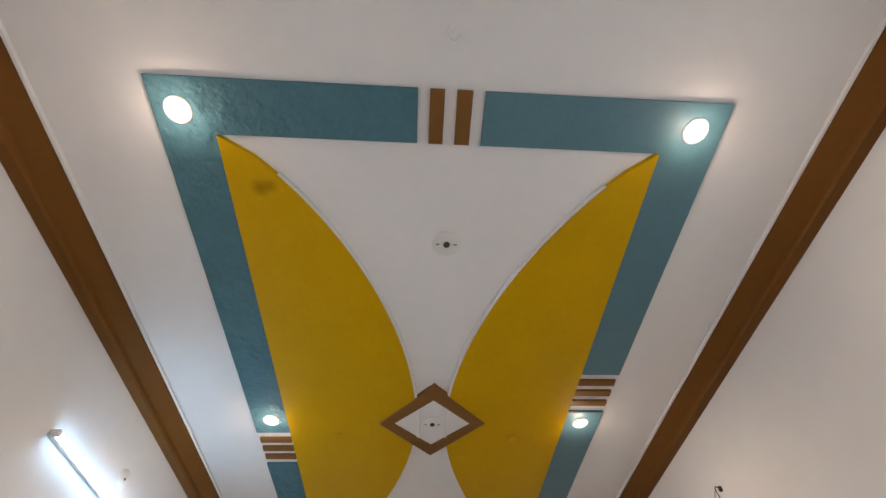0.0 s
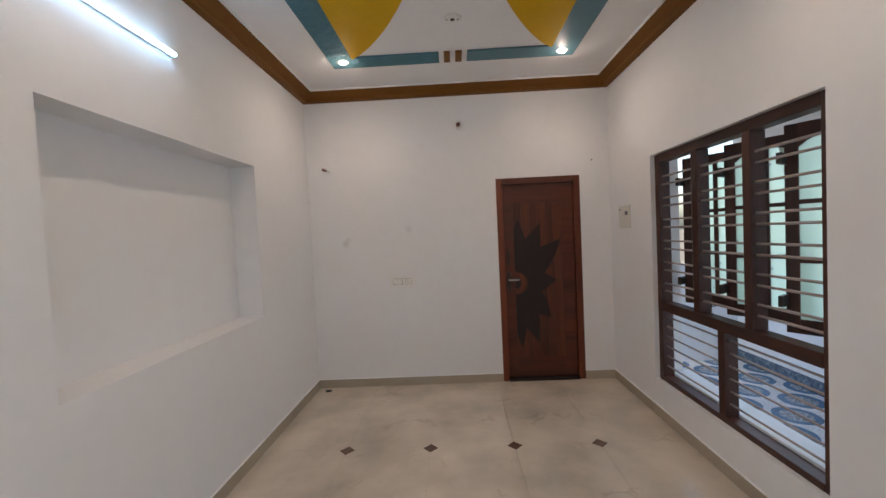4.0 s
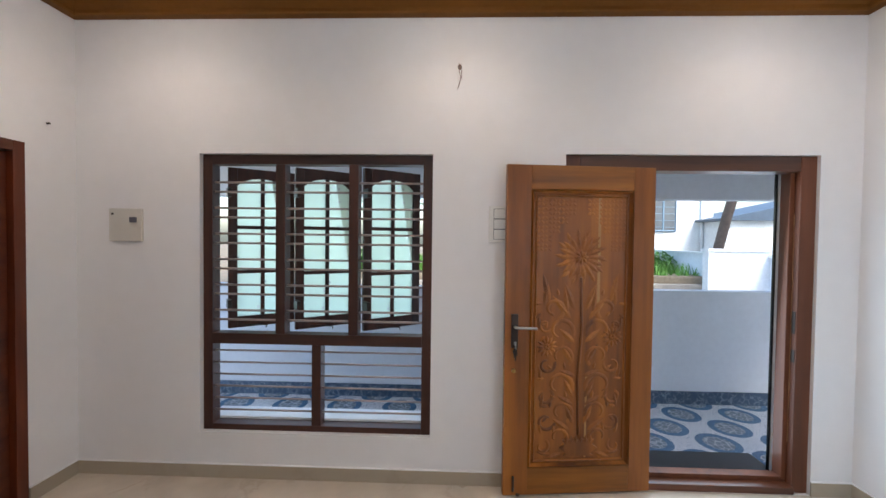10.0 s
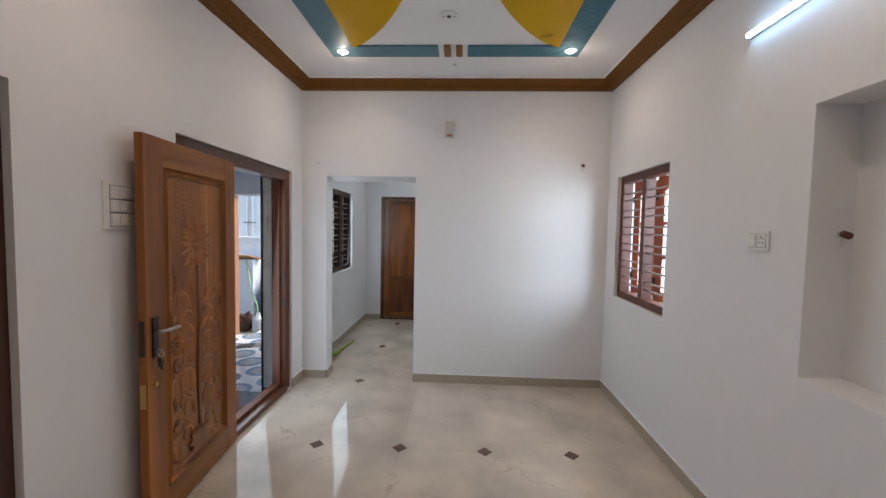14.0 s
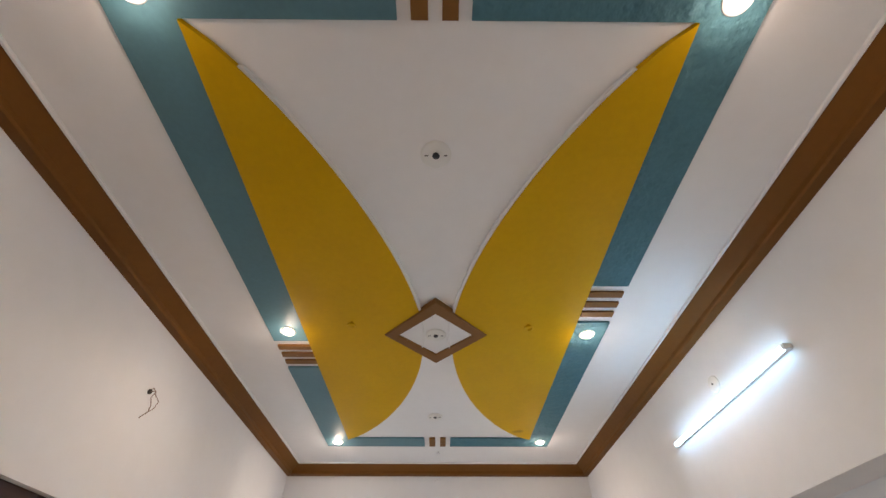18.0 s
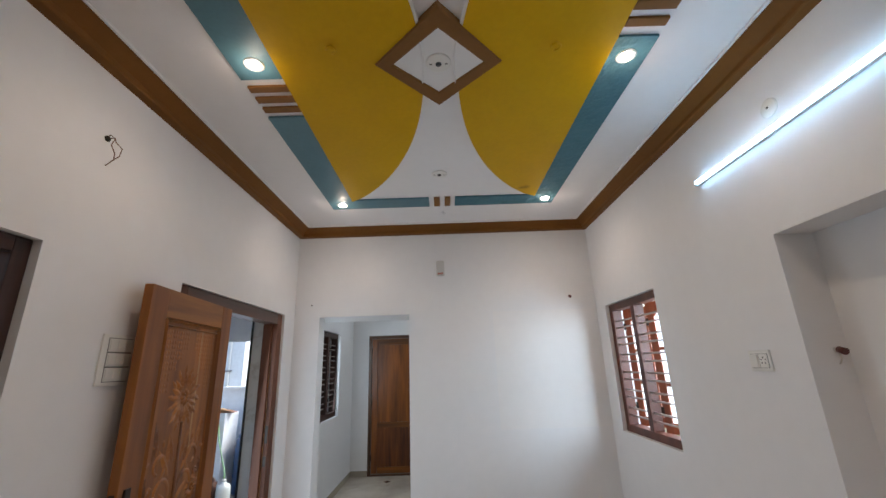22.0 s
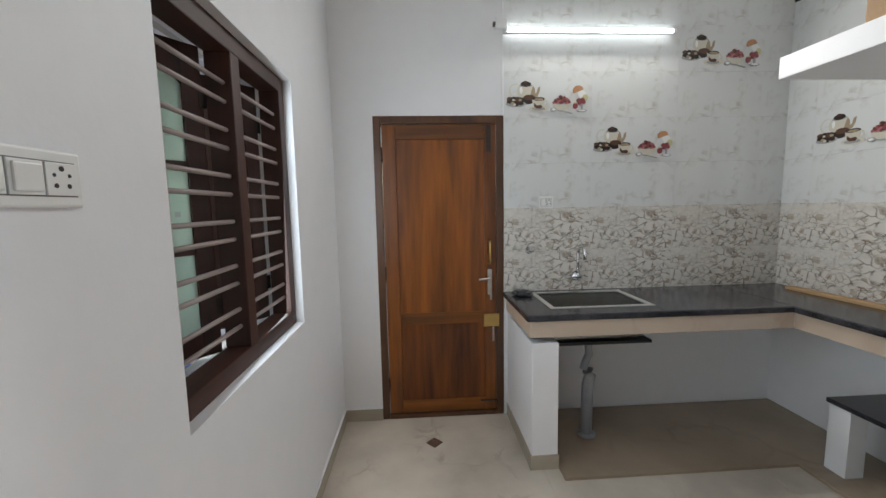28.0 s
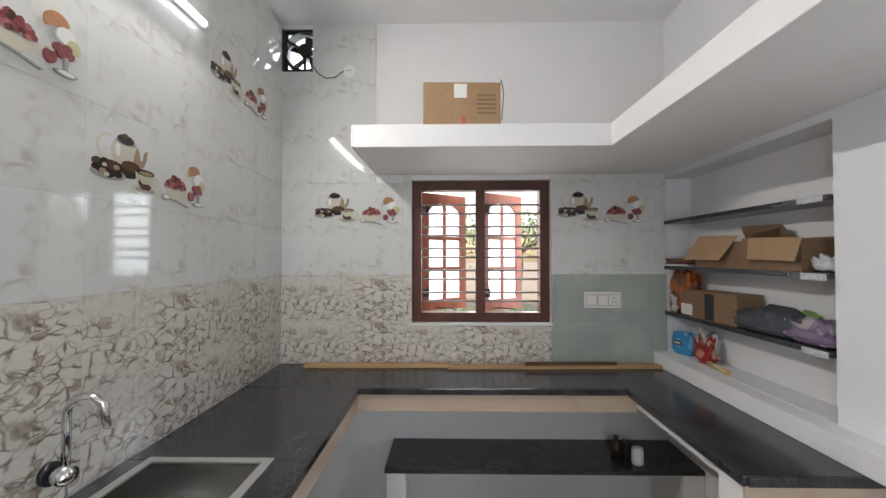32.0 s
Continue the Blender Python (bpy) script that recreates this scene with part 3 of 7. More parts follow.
structure("wall_kitchen_west", wall_mesh("x", -0.31, -0.063, -2.70, -0.185, 0, KH + 0.1, [(-1.835, -0.927, 1.165, 2.10), (-2.70, -2.395, 2.825, 3.115)]), M_KWALL, "white painted kitchen wall with a window and a fan opening")
structure("ceiling", box(0, W, 0, L, H, H + 0.15), M_CEIL, "white painted living room ceiling", "ceiling")
structure("ceiling_kitchen", box(-0.063, W, -2.70, -0.185, KH, KH + 0.12), M_CEIL, "white painted kitchen ceiling", "ceiling")
floor = structure("floor", box(-0.26, W, -2.92, L, -0.1, -0.004), M_FGROUT, "cream marble floor tiles with brown diamond insets", "floor")

# cornice: a moulded run round the living room
_b = bmesh.new()
prof = [(0, 2.948), (0.045, 2.953), (0.052, 2.962), (0.052, 2.984), (0.060, 2.990), (0.085, 3.006), (0.118, 3.027), (0.125, 3.033), (0.125, 3.04), (0, 3.04)]
rings = []
for cx, cy, sx, sy in ((0, 0, 1, 1), (W, 0, -1, 1), (W, L, -1, -1), (0, L, 1, -1)):
    rings.append([_b.verts.new((cx + sx * d, cy + sy * d, z)) for d, z in prof])
for i in range(4):
    a, b = rings[i], rings[(i + 1) % 4]
    for k in range(len(prof) - 1):
        _b.faces.new((a[k], b[k], b[k + 1], a[k + 1]))
structure("trim_cornice", _b, M_BROWN, "brown painted plaster cornice round the ceiling", "cornice")
_b = bmesh.new()
for x0, x1, y0, y1 in ((0.126, W - 0.126, 0.126, 0.140), (0.126, W - 0.126, L - 0.140, L - 0.126), (0.126, 0.140, 0.140, L - 0.140), (W - 0.140, W - 0.126, 0.140, L - 0.140)):
    bx(_b, x0, x1, y0, y1, H - 0.014, H - 0.0005, 0.003)
structure("trim_cornice_lip", _b, M_CEIL, "thin white plaster lip inside the cornice", "trim")

# skirting
SK = 0.085
for nm, e in (("west", (0, 0.012, 0.012, L - 0.012)), ("north_1", (0, 1.93, L - 0.012, L)), ("north_2", (2.775, W, L - 0.012, L)), ("south_1", (0, 1.915, 0, 0.012)), ("south_2", (2.825, W, 0, 0.012)),
              ("east_1", (W - 0.012, W, 1.79, L - 0.012)), ("east_2", (W - 0.012, W, 0.012, 0.25)), ("jamb_e", (2.813, 2.825, -0.185, 0)), ("kitchen_east", (W - 0.012, W, -2.70, -0.185)), ("kitchen_south", (2.815, W - 0.012, -2.70, -2.688))):
    base = structure("baseboard_" + nm, box(*e, 0, SK), M_SKIRT, "beige tile skirting along the wall foot", "skirting")
    part("grout_line", box(*e, SK, SK + 0.005), M_WALL, base, "thin white pointing above the skirting")
# ---- ceiling pattern ----
ceiling_pattern = thing("ceiling_pattern", pose(0, 0, 0), "raised teal, yellow and brown plaster pattern on the white ceiling", "ceiling decor")
X0, X1, XI0, XI1, Y0, Y1, YI0, YI1 = 0.515, 2.56, 0.71, 2.345, 0.60, 4.335, 0.79, 4.15
T = 0.014


def up(name, outline, m, t=T, label=""):
    """A raised plaster field hanging t below the ceiling."""
    bm = plate(bmesh.new(), outline, H - t, H - 0.0005)
    return part(name, bm, m, ceiling_pattern, label)


def rect(x0, x1, y0, y1):
    return [(x0, y0), (x1, y0), (x1, y1), (x0, y1)]


for yo, yi, s in ((Y0, YI0, 1), (Y1, YI1, -1)):
    up("teal_band", [(1.425, yo), (1.425, yi), (XI0, yi), (XI0, 2.56 if s > 0 else 2.89), (X0, 2.56 if s > 0 else 2.89), (X0, yo)], M_TEALR)
    up("teal_band", [(1.660, yo), (1.660, yi), (XI1, yi), (XI1, 2.03 if s > 0 else 2.355), (X1, 2.03 if s > 0 else 2.355), (X1, yo)], M_TEAL)
    for xa, xb in ((1.467, 1.518), (1.562, 1.616)):
        up("brown_bar", rect(xa, xb, min(yo, yi), max(yo, yi)), M_BROWN2)
for k in range(3):
    up("brown_bar", rect(XI1 - 0.005, X1 - 0.005, 2.078 + k * 0.088, 2.122 + k * 0.088), M_BROWN2)
    up("brown_bar", rect(X0 + 0.005, XI0 - 0.005, 2.618 + k * 0.088, 2.662 + k * 0.088), M_BROWN2)
YM = 2.47
for xc, ap, south, north in ((XI0 + 0.004, 1.452, (2.0, 0.75), (1.7, 0.82)), (XI1 - 0.004, 1.622, (2.0, 0.81), (1.6, 0.82))):
    half = YM - YI0
    a = abs(ap - xc)
    sg = 1 if ap > xc else -1
    arc = []
    for i in range(49):
        t = -1 + 2 * i / 48
        p, q = south if t < 0 else north
        arc.append((xc + sg * a * (1 - abs(t) ** p) ** q, YM + t * half))
    up("yellow_field", arc, M_YELLOW, 0.024)
    # a thin white lip follows the curve
    lip = [(x + sg * 0.014, y) for x, y in arc[2:-2]] + [(x - sg * 0.002, y) for x, y in arc[2:-2]][::-1]
    up("white_lip", lip, M_CEIL, 0.020)
emblem = thing("ceiling_emblem", pose(1.547, 2.448, H), "brown diamond plaster frame round a white ceiling rose", "ceiling decor")
_b = bmesh.new()
ro, ri = (0.312, 0.325), (0.222, 0.212)
rr = []
for sc, z in ((ro, 0.0), (ro, -0.026), ((0.304, 0.317), -0.034), ((0.235, 0.225), -0.034), (ri, -0.029), (ri, 0.0)):
    rr.append([_b.verts.new((sc[0] * c, sc[1] * d, z)) for c, d in ((1, 0), (0, 1), (-1, 0), (0, -1))])
for a, b in zip(rr, rr[1:]):
    for k in range(4):
        _b.faces.new((a[k], a[(k + 1) % 4], b[(k + 1) % 4], b[k]))
part("diamond_frame", _b, M_BROWN2, emblem)
for sg in (-1, 1):
    part("white_lip", pipe(bmesh.new(), [(sg * (0.075 + 0.55 * q * q), q, -0.0265) for q in (-0.155, -0.10, -0.05, 0, 0.05, 0.10, 0.155)], 0.006, 6), M_CEIL, emblem)
part("field", plate(bmesh.new(), [(0.222, 0), (0, 0.212), (-0.222, 0), (0, -0.212)], -0.0255, -0.001), M_CEIL, emblem)

# downlights
dl = thing("downlight", pose(0.602, 0.71, H - T), "round recessed downlight glowing warm white in the ceiling", "downlight", "ceiling downlights")
part("trim_ring", lathe(bmesh.new(), [(0.029, -0.001), (0.046, -0.004), (0.049, 0.0)], 28), M_WHITE, dl)
part("lens", lathe(bmesh.new(), [(0.0001, -0.016), (0.012, -0.015), (0.022, -0.011), (0.028, -0.005), (0.030, 0.0)], 28), M_LAMP, dl)
spots = [(0.602, 0.71), (2.452, 0.70), (0.62, 2.44), (2.445, 2.46), (0.622, 4.215), (2.445, 4.235)]
for x, y in spots[1:]:
    copy_thing(dl, pose(x, y, H - T))
for x, y in spots:
    lamp("downlight_beam", "SPOT", look((x, y, H - 0.034), (x, y, 0)), 4.9, WARM, radius=0.03, cone=(radians(152), 0.7))
    # extra point lamp under each lens, added to lighten the ceiling; no fitting there
    lamp("downlight_spill", "POINT", pose(x, y, H - 0.085), 0.35, WARM, radius=0.028)


# ---- windows ----
def window(name, m, w, h, cols, label, sill=0.0, transom=0.0, hinge=36.0, reveal=0.035, leafmat=None, rods=6, fm=None, fmh=None, gl=None, flip=False, gap=0.0):
    """Timber window: x across, y outwards, z up from the sill. Round bars inside, casements open outwards."""
    th = thing(name, m, label, "window", kind="structure")
    fm, fmh = fm or M_FRAME, fmh or M_FRAMEH
    f, d0, d1 = 0.062, reveal, reveal + 0.085
    part("frame_post", box(0, f, d0, d1, 0, h, 0.004), fm, th)
    part("frame_post", box(w - f, w, d0, d1, 0, h, 0.004), fm, th)
    part("frame_head", box(f, w - f, d0, d1, h - f, h, 0.004), fmh, th)
    part("frame_sill", box(f, w - f, d0, d1, 0, 0.038 if transom else f, 0.004), fmh, th)
    zb = f
    bars = None
    if transom:
        part("transom", box(f, w - f, d0 - 0.004, d1, transom - 0.035, transom + 0.035, 0.004), fmh, th)
        part("mullion", box(w / 2 - 0.03, w / 2 + 0.03, d0, d1, 0.038, transom - 0.035, 0.004), fm, th)
        for k in range(6):
            z = f + (transom - 0.035 - f) * (k + 0.75) / 6.4
            for a, b in ((f, w / 2 - 0.03), (w / 2 + 0.03, w - f)):
                part("bar", rod(bmesh.new(), (a, (d0 + d1) / 2 - 0.01, z), (b, (d0 + d1) / 2 - 0.01, z), 0.0065), M_BAR, th)
        zb = transom + 0.035
    cw = (w - f) / cols
    for c in range(1, cols):
        part("mullion", box(c * cw + 0.0, c * cw + f, d0, d1, zb, h - f, 0.004), fm, th)
    hh = h - f - zb
    pitch = hh / (rods + 0.55)
    for c in range(cols):
        xa, xb = c * cw + f, (c + 1) * cw
        for k in range(rods):
            for o in (0.0, 0.062 if transom else 0.4 * pitch):
                z = zb + pitch * (k + 0.5) + o
                part("bar", rod(bmesh.new(), (xa, d0 + 0.03, z), (xb, d0 + 0.03, z), 0.0075), M_BAR, th)
        # the open casement
        lw, lh, s = xb - xa + 0.03, hh + 0.03, 0.058
        lf = new("casement")
        lf.parent = th
        off = gap or (0.10 if transom else 0.07)
        lf.matrix_basis = pose(xb + 0.004, d1 + off, zb - 0.015, 0, 0, -hinge) @ Matrix.Translation((-lw, 0, 0)) if flip else pose(xa - 0.004, d1 + off, zb - 0.015, 0, 0, hinge)
        t0, t1 = 0.0, 0.032
        lm = leafmat or M_FRAME
        sc = lf
        part("stile", box(0, s, t0, t1, 0, lh, 0.003), lm, sc)
        part("stile", box(lw - s, lw, t0, t1, 0, lh, 0.003), lm, sc)
        part("rail", box(s, lw - s, t0, t1, 0, s + 0.02, 0.003), lm, sc)
        n = 10
        arch = [(s, lh), (lw - s, lh)] + [(lw - s - (lw - 2 * s) * i / n, lh - 0.125 + 0.062 * math.sin(math.pi * i / n) ** 0.7) for i in range(n + 1)]
        part("arched_rail", plate(bmesh.new(), arch, t0, t1, "xz"), lm, sc)
        part("muntin", box(lw / 2 - 0.013, lw / 2 + 0.013, 0.003, 0.029, s + 0.02, lh - 0.065), lm, sc)
        for q in (1, 2):
            z = s + 0.02 + (lh - 0.12 - s) * q / 3
            part("muntin", box(s, lw - s, 0.005, 0.027, z - 0.012, z + 0.012), lm, sc)
        pn = part("pane", box(s - 0.004, lw - s + 0.004, 0.013, 0.018, s + 0.012, lh - 0.07), gl or M_GLASS, sc)
        pn.visible_shadow = False
        part("stay", pipe(bmesh.new(), [(0.10, -0.004, 0.018), (lw * 0.55, -0.06, 0.012), (lw * 0.5, -0.12, 0.01)], 0.004, 6), M_BRONZE, sc)
        for z in (0.16 * lh, 0.84 * lh):
            hx = lw if flip else 0.0
            part("hinge", box(hx - 0.012, hx + 0.012, 0.012 - off, 0.003, z - 0.03, z + 0.03, 0.002), M_BRONZE, sc)
    return th


window("window_1", pose(W, 4.12, 0.295, 0, 0, -90), 1.5, 1.805, 3, "dark timber window with horizontal bars and open frosted casements", transom=0.605, gl=M_DOTTED)
window("window_2", pose(0, 0.22, 0.98, 0, 0, 90), 0.92, 1.11, 2, "red-brown timber window with bars and open casements", leafmat=M_REDT, fm=M_FRAMER, fmh=M_FRAMER, gl=M_FROST, gap=0.014)
window("window_3", pose(W, -0.93, 0.97, 0, 0, -90), 0.94, 1.10, 2, "dark timber kitchen window with bars beside the back door", hinge=38.0, gl=M_DOTTED, flip=True, gap=0.014)
window("window_4", pose(-0.063, -1.835, 1.165, 0, 0, 90), 0.908, 0.935, 2, "dark timber kitchen window with open casements above the counter", leafmat=M_REDT, rods=5, fm=M_FRAMER, fmh=M_FRAMER, gl=M_FROST, gap=0.08)


# ---- doors ----
def petal(bm, cx, cz, ang, ln, wd, y0, hgt, plane=1):
    """A raised carved leaf on the plane y = y0, pointing at ang degrees; it swells towards +y (plane 1) or -y (-1)."""
    hgt *= 1.1
    c, s = math.cos(radians(ang)), math.sin(radians(ang))
    out = []
    n = 7
    for i in range(2 * n):
        t = i / n if i <= n else 2 - i / n
        w = wd * 0.5 * math.sin(math.pi * t ** 0.8) * (1 if i < n else -1)
        out.append(bm.verts.new((cx + c * ln * t - s * w, y0, cz + s * ln * t + c * w)))
    ridge = [bm.verts.new((cx + c * ln * t, y0 + plane * hgt * math.sin(math.pi * t), cz + s * ln * t)) for t in (0.25, 0.5, 0.75)]
    for i in range(2 * n):
        t = (i + 0.5) / n if i < n else 2 - (i + 0.5) / n
        k = 0 if t < 0.38 else 1 if t < 0.62 else 2
        f = bm.faces.new((out[i], out[(i + 1) % (2 * n)], ridge[k]))
        f.smooth = True
    for i in range(2 * n):
        t1 = (i + 1) / n if i + 1 <= n else 2 - (i + 1) / n
        ta = (i + 0.5) / n if i < n else 2 - (i + 0.5) / n
        tb = (i + 1.5) / n if i + 1 < n else 2 - (i + 1.5) / n
        ka = 0 if ta < 0.38 else 1 if ta < 0.62 else 2
        kb = 0 if tb < 0.38 else 1 if tb < 0.62 else 2
        if ka != kb and 0 <= tb:
            bm.faces.new((ridge[ka], out[(i + 1) % (2 * n)], ridge[kb]))
    return bm


def frame_moulding(bm, x0, x1, z0, z1, y0, y1, w):
    """A mitred picture-frame strip standing from y0 to y1."""
    o, i = [(x0, z0), (x1, z0), (x1, z1), (x0, z1)], [(x0 + w, z0 + w), (x1 - w, z0 + w), (x1 - w, z1 - w), (x0 + w, z1 - w)]
    mid = [((a[0] + b[0]) / 2, (a[1] + b[1]) / 2) for a, b in zip(o, i)]
    rr = [[bm.verts.new((p[0], y, p[1])) for p in ring] for ring, y in ((o, y0), (mid, y1), (i, y0))]
    for a, b in zip(rr, rr[1:]):
        for k in range(4):
            bm.faces.new((a[k], a[(k + 1) % 4], b[(k + 1) % 4], b[k]))
    return bm


# bedroom door with the inlaid sunflower
d1 = thing("door_1", pose(1.93, L, 0), "closed dark red timber door with an inlaid dark sunflower", "door", kind="structure")
DW, DH = 0.845, 2.09
part("frame_post", box(0, 0.062, -0.004, 0.11, 0, DH, 0.004), M_NDOOR, d1)
part("frame_post", box(DW - 0.062, DW, -0.004, 0.11, 0, DH, 0.004), M_NDOOR, d1)
part("frame_head", box(0.062, DW - 0.062, -0.004, 0.11, DH - 0.062, DH, 0.004), M_NDOORH, d1)
part("threshold", box(0.062, DW - 0.062, -0.02, 0.11, 0, 0.025, 0.003), M_PETAL, d1)
lf = part("leaf", box(0.066, DW - 0.066, 0.04, 0.075, 0.03, DH - 0.066), M_NDOOR, d1)
part("lock_stile", box(0.066, 0.165, 0.034, 0.041, 0.03, DH - 0.066), M_NDOORH, d1)
part("hinge_stile", box(0.655, DW - 0.066, 0.034, 0.041, 0.03, DH - 0.066), M_NDOORH, d1)
part("top_rail", box(0.165, 0.655, 0.034, 0.041, 1.835, DH - 0.066), M_NDOORH, d1)
part("bottom_rail", box(0.165, 0.655, 0.034, 0.041, 0.03, 0.235), M_NDOORH, d1)
for i in range(6):
    w6 = 0.49 / 6
    part("plank", box(0.165 + i * w6 + 0.0008, 0.165 + (i + 1) * w6 - 0.0008, 0.0365, 0.0415, 0.235, 1.835), wood("plank_%d" % i, (0.035 + 0.01 * (i % 3), 0.007 + 0.002 * (i % 3), 0.002), (0.095 + 0.03 * (i % 2), 0.020 + 0.008 * (i % 2), 0.005), 0.42, 2, 8, 0.05), d1)
fx, fz = 0.19, 1.01
for ang, ln, wd in ((88, 0.66, 0.22), (68, 0.66, 0.23), (44, 0.64, 0.24), (3, 0.40, 0.24), (-48, 0.50, 0.24), (-72, 0.66, 0.21), (-88, 0.67, 0.18)):
    bm = petal(bmesh.new(), fx, fz, ang, ln, wd, 0.0362, 0.0018, -1)
    bmesh.ops.bisect_plane(bm, geom=bm.verts[:] + bm.edges[:] + bm.faces[:], plane_co=(0.166, 0, 0), plane_no=(-1, 0, 0), clear_outer=True)
    part("petal_inlay", bm, M_PETAL, d1)
half = [(fx - 0.022, fz - 0.30)] + [(fx - 0.022 + 0.27 * math.cos(radians(a)), fz + 0.30 * math.sin(radians(a))) for a in range(-80, 81, 10)] + [(fx - 0.022, fz + 0.30)]
part("dark_inlay", plate(bmesh.new(), half, 0.0352, 0.0364, "xz"), M_PETAL, d1)
bm = bmesh.new()
for i in range(26):
    petal(bm, fx - 0.02 + 0.055 * math.cos(radians(i * 7.2 - 90)), fz + 0.055 * math.sin(radians(i * 7.2 - 90)), i * 7.2 - 90, 0.075, 0.02, 0.0348, 0.006, -1)
part("carved_flower", bm, M_NDOOR, d1, "brown carved flower centre")
for pts in ([(0.21, 1.66), (0.24, 1.76), (0.25, 1.83)], [(0.425, 1.62), (0.52, 1.72), (0.64, 1.83)], [(0.57, 1.03), (0.655, 1.035)], [(0.645, 1.455), (0.655, 1.50)], [(0.52, 0.64), (0.60, 0.60), (0.655, 0.56)], [(0.395, 0.39), (0.43, 0.30), (0.50, 0.24)], [(0.42, 0.55), (0.46, 0.36), (0.53, 0.24)]):
    part("inlay_line", pipe(bmesh.new(), [(x, 0.0362, z) for x, z in pts], 0.0022, 5), M_PETAL, d1)
part("handle_plate", box(0.088, 0.118, 0.024, 0.034, 0.93, 1.13, 0.004), M_BRONZE, d1, "dark metal handle plate")
part("lever_handle", pipe(bmesh.new(), [(0.103, 0.03, 1.05), (0.103, -0.015, 1.05), (0.13, -0.02, 1.052), (0.20, -0.018, 1.05)], 0.008, 8), M_STEEL, d1, "steel lever handle")
part("bolt", box(0.09, 0.112, 0.026, 0.034, 1.20, 1.36, 0.003), M_BRONZE, d1)

# front door: frame, fixed side panel and the open carved leaf
d2 = thing("door_2", pose(W, 1.79, 0, 0, 0, -90), "red-brown timber front door frame with a sill", "door frame", kind="structure")
FW, FH = 1.54, 2.105
part("frame_post", box(0, 0.095, 0.022, 0.14, 0, FH, 0.005), M_JAMB, d2)
part("frame_post", box(FW - 0.095, FW, 0.022, 0.14, 0, FH, 0.005), M_JAMB, d2)
part("rebate", box(FW - 0.125, FW - 0.095, 0.065, 0.14, 0.06, FH - 0.095, 0.003), M_JAMB, d2)
part("frame_head", box(0.095, FW - 0.095, 0.022, 0.14, FH - 0.095, FH, 0.005), wood("head_timber", (0.05, 0.018, 0.009), (0.12, 0.042, 0.018), 0.35, 0, 9), d2)
part("sill", box(0.095, FW - 0.095, 0.0, 0.14, 0.0, 0.045, 0.005), wood("sill_timber", (0.07, 0.022, 0.010), (0.17, 0.055, 0.022), 0.35, 0, 9), d2)
part("sill_step", box(0.095, FW - 0.095, 0.07, 0.14, 0.045, 0.075, 0.004), M_JAMB, d2)
part("mullion", box(0.475, 0.535, 0.025, 0.14, 0.045, FH - 0.095, 0.004), M_JAMB, d2)
part("side_panel", box(0.095, 0.475, 0.06, 0.10, 0.045, FH - 0.095), M_TEAK, d2)
part("strike_plate", box(FW - 0.099, FW - 0.094, 0.03, 0.055, 1.0, 1.14, 0.001), M_BRONZE, d2)
part("strike_plate", box(FW - 0.099, FW - 0.094, 0.03, 0.055, 0.82, 0.90, 0.001), M_BRONZE, d2)
part("pale_streak", box(FW - 0.0965, FW - 0.0945, 0.060, 0.064, 0.30, 1.75), mat("sapwood", (0.38, 0.22, 0.11), 0.4, vary=0.2, scale=9), d2)

leaf = thing("front_door_leaf", pose(3.10, 1.25, 0.012, 0, 0, 95.9), "open carved teak front door leaf standing along the wall", "door")
LW, LH, LT = 0.925, 2.008, 0.042
part("back_board", box(0.02, LW - 0.02, 0.003, 0.026, 0.02, LH - 0.02), M_TEAK, leaf)
part("hinge_stile", box(0, 0.137, 0, LT, 0, LH, 0.004), M_TEAK, leaf)
part("lock_stile", box(LW - 0.15, LW, 0, LT, 0, LH, 0.004), M_TEAK, leaf)
M_TEAKX = wood("teak_rail", (0.14, 0.045, 0.005), (0.36, 0.135, 0.016), 0.42, 0, 9, 0.08)
part("top_rail", box(0.137, LW - 0.15, 0, LT - 0.001, LH - 0.145, LH, 0.003), M_TEAKX, leaf)
part("bottom_rail", box(0.137, LW - 0.15, 0, LT - 0.001, 0, 0.165, 0.003), M_TEAKX, leaf)
PX0, PX1, PZ0, PZ1 = 0.137, LW - 0.15, 0.165, LH - 0.145
part("moulding", frame_moulding(bmesh.new(), PX0, PX1, PZ0, PZ1, 0.026, LT + 0.006, 0.022), M_TEAKD, leaf)
part("moulding", frame_moulding(bmesh.new(), PX0 + 0.03, PX1 - 0.03, PZ0 + 0.03, PZ1 - 0.03, 0.026, 0.037, 0.014), M_TEAKD, leaf)
part("carved_panel", box(PX0 + 0.02, PX1 - 0.02, 0.022, 0.027, PZ0 + 0.02, PZ1 - 0.02), M_TEAKD, leaf)
part("pale_streak", box(0.335, 0.352, 0.0265, 0.0275, 1.10, PZ1 - 0.03), mat("sapwood_streak", (0.42, 0.24, 0.09), 0.4, vary=0.15, scale=9), leaf)
part("pale_streak", box(0.405, 0.417, 0.0265, 0.0275, PZ0 + 0.05, 0.72), mat("sapwood_streak_low", (0.40, 0.22, 0.08), 0.4, vary=0.15, scale=9), leaf)
MX = (PX0 + PX1) / 2
RY = 0.0262  # face of the carved ground


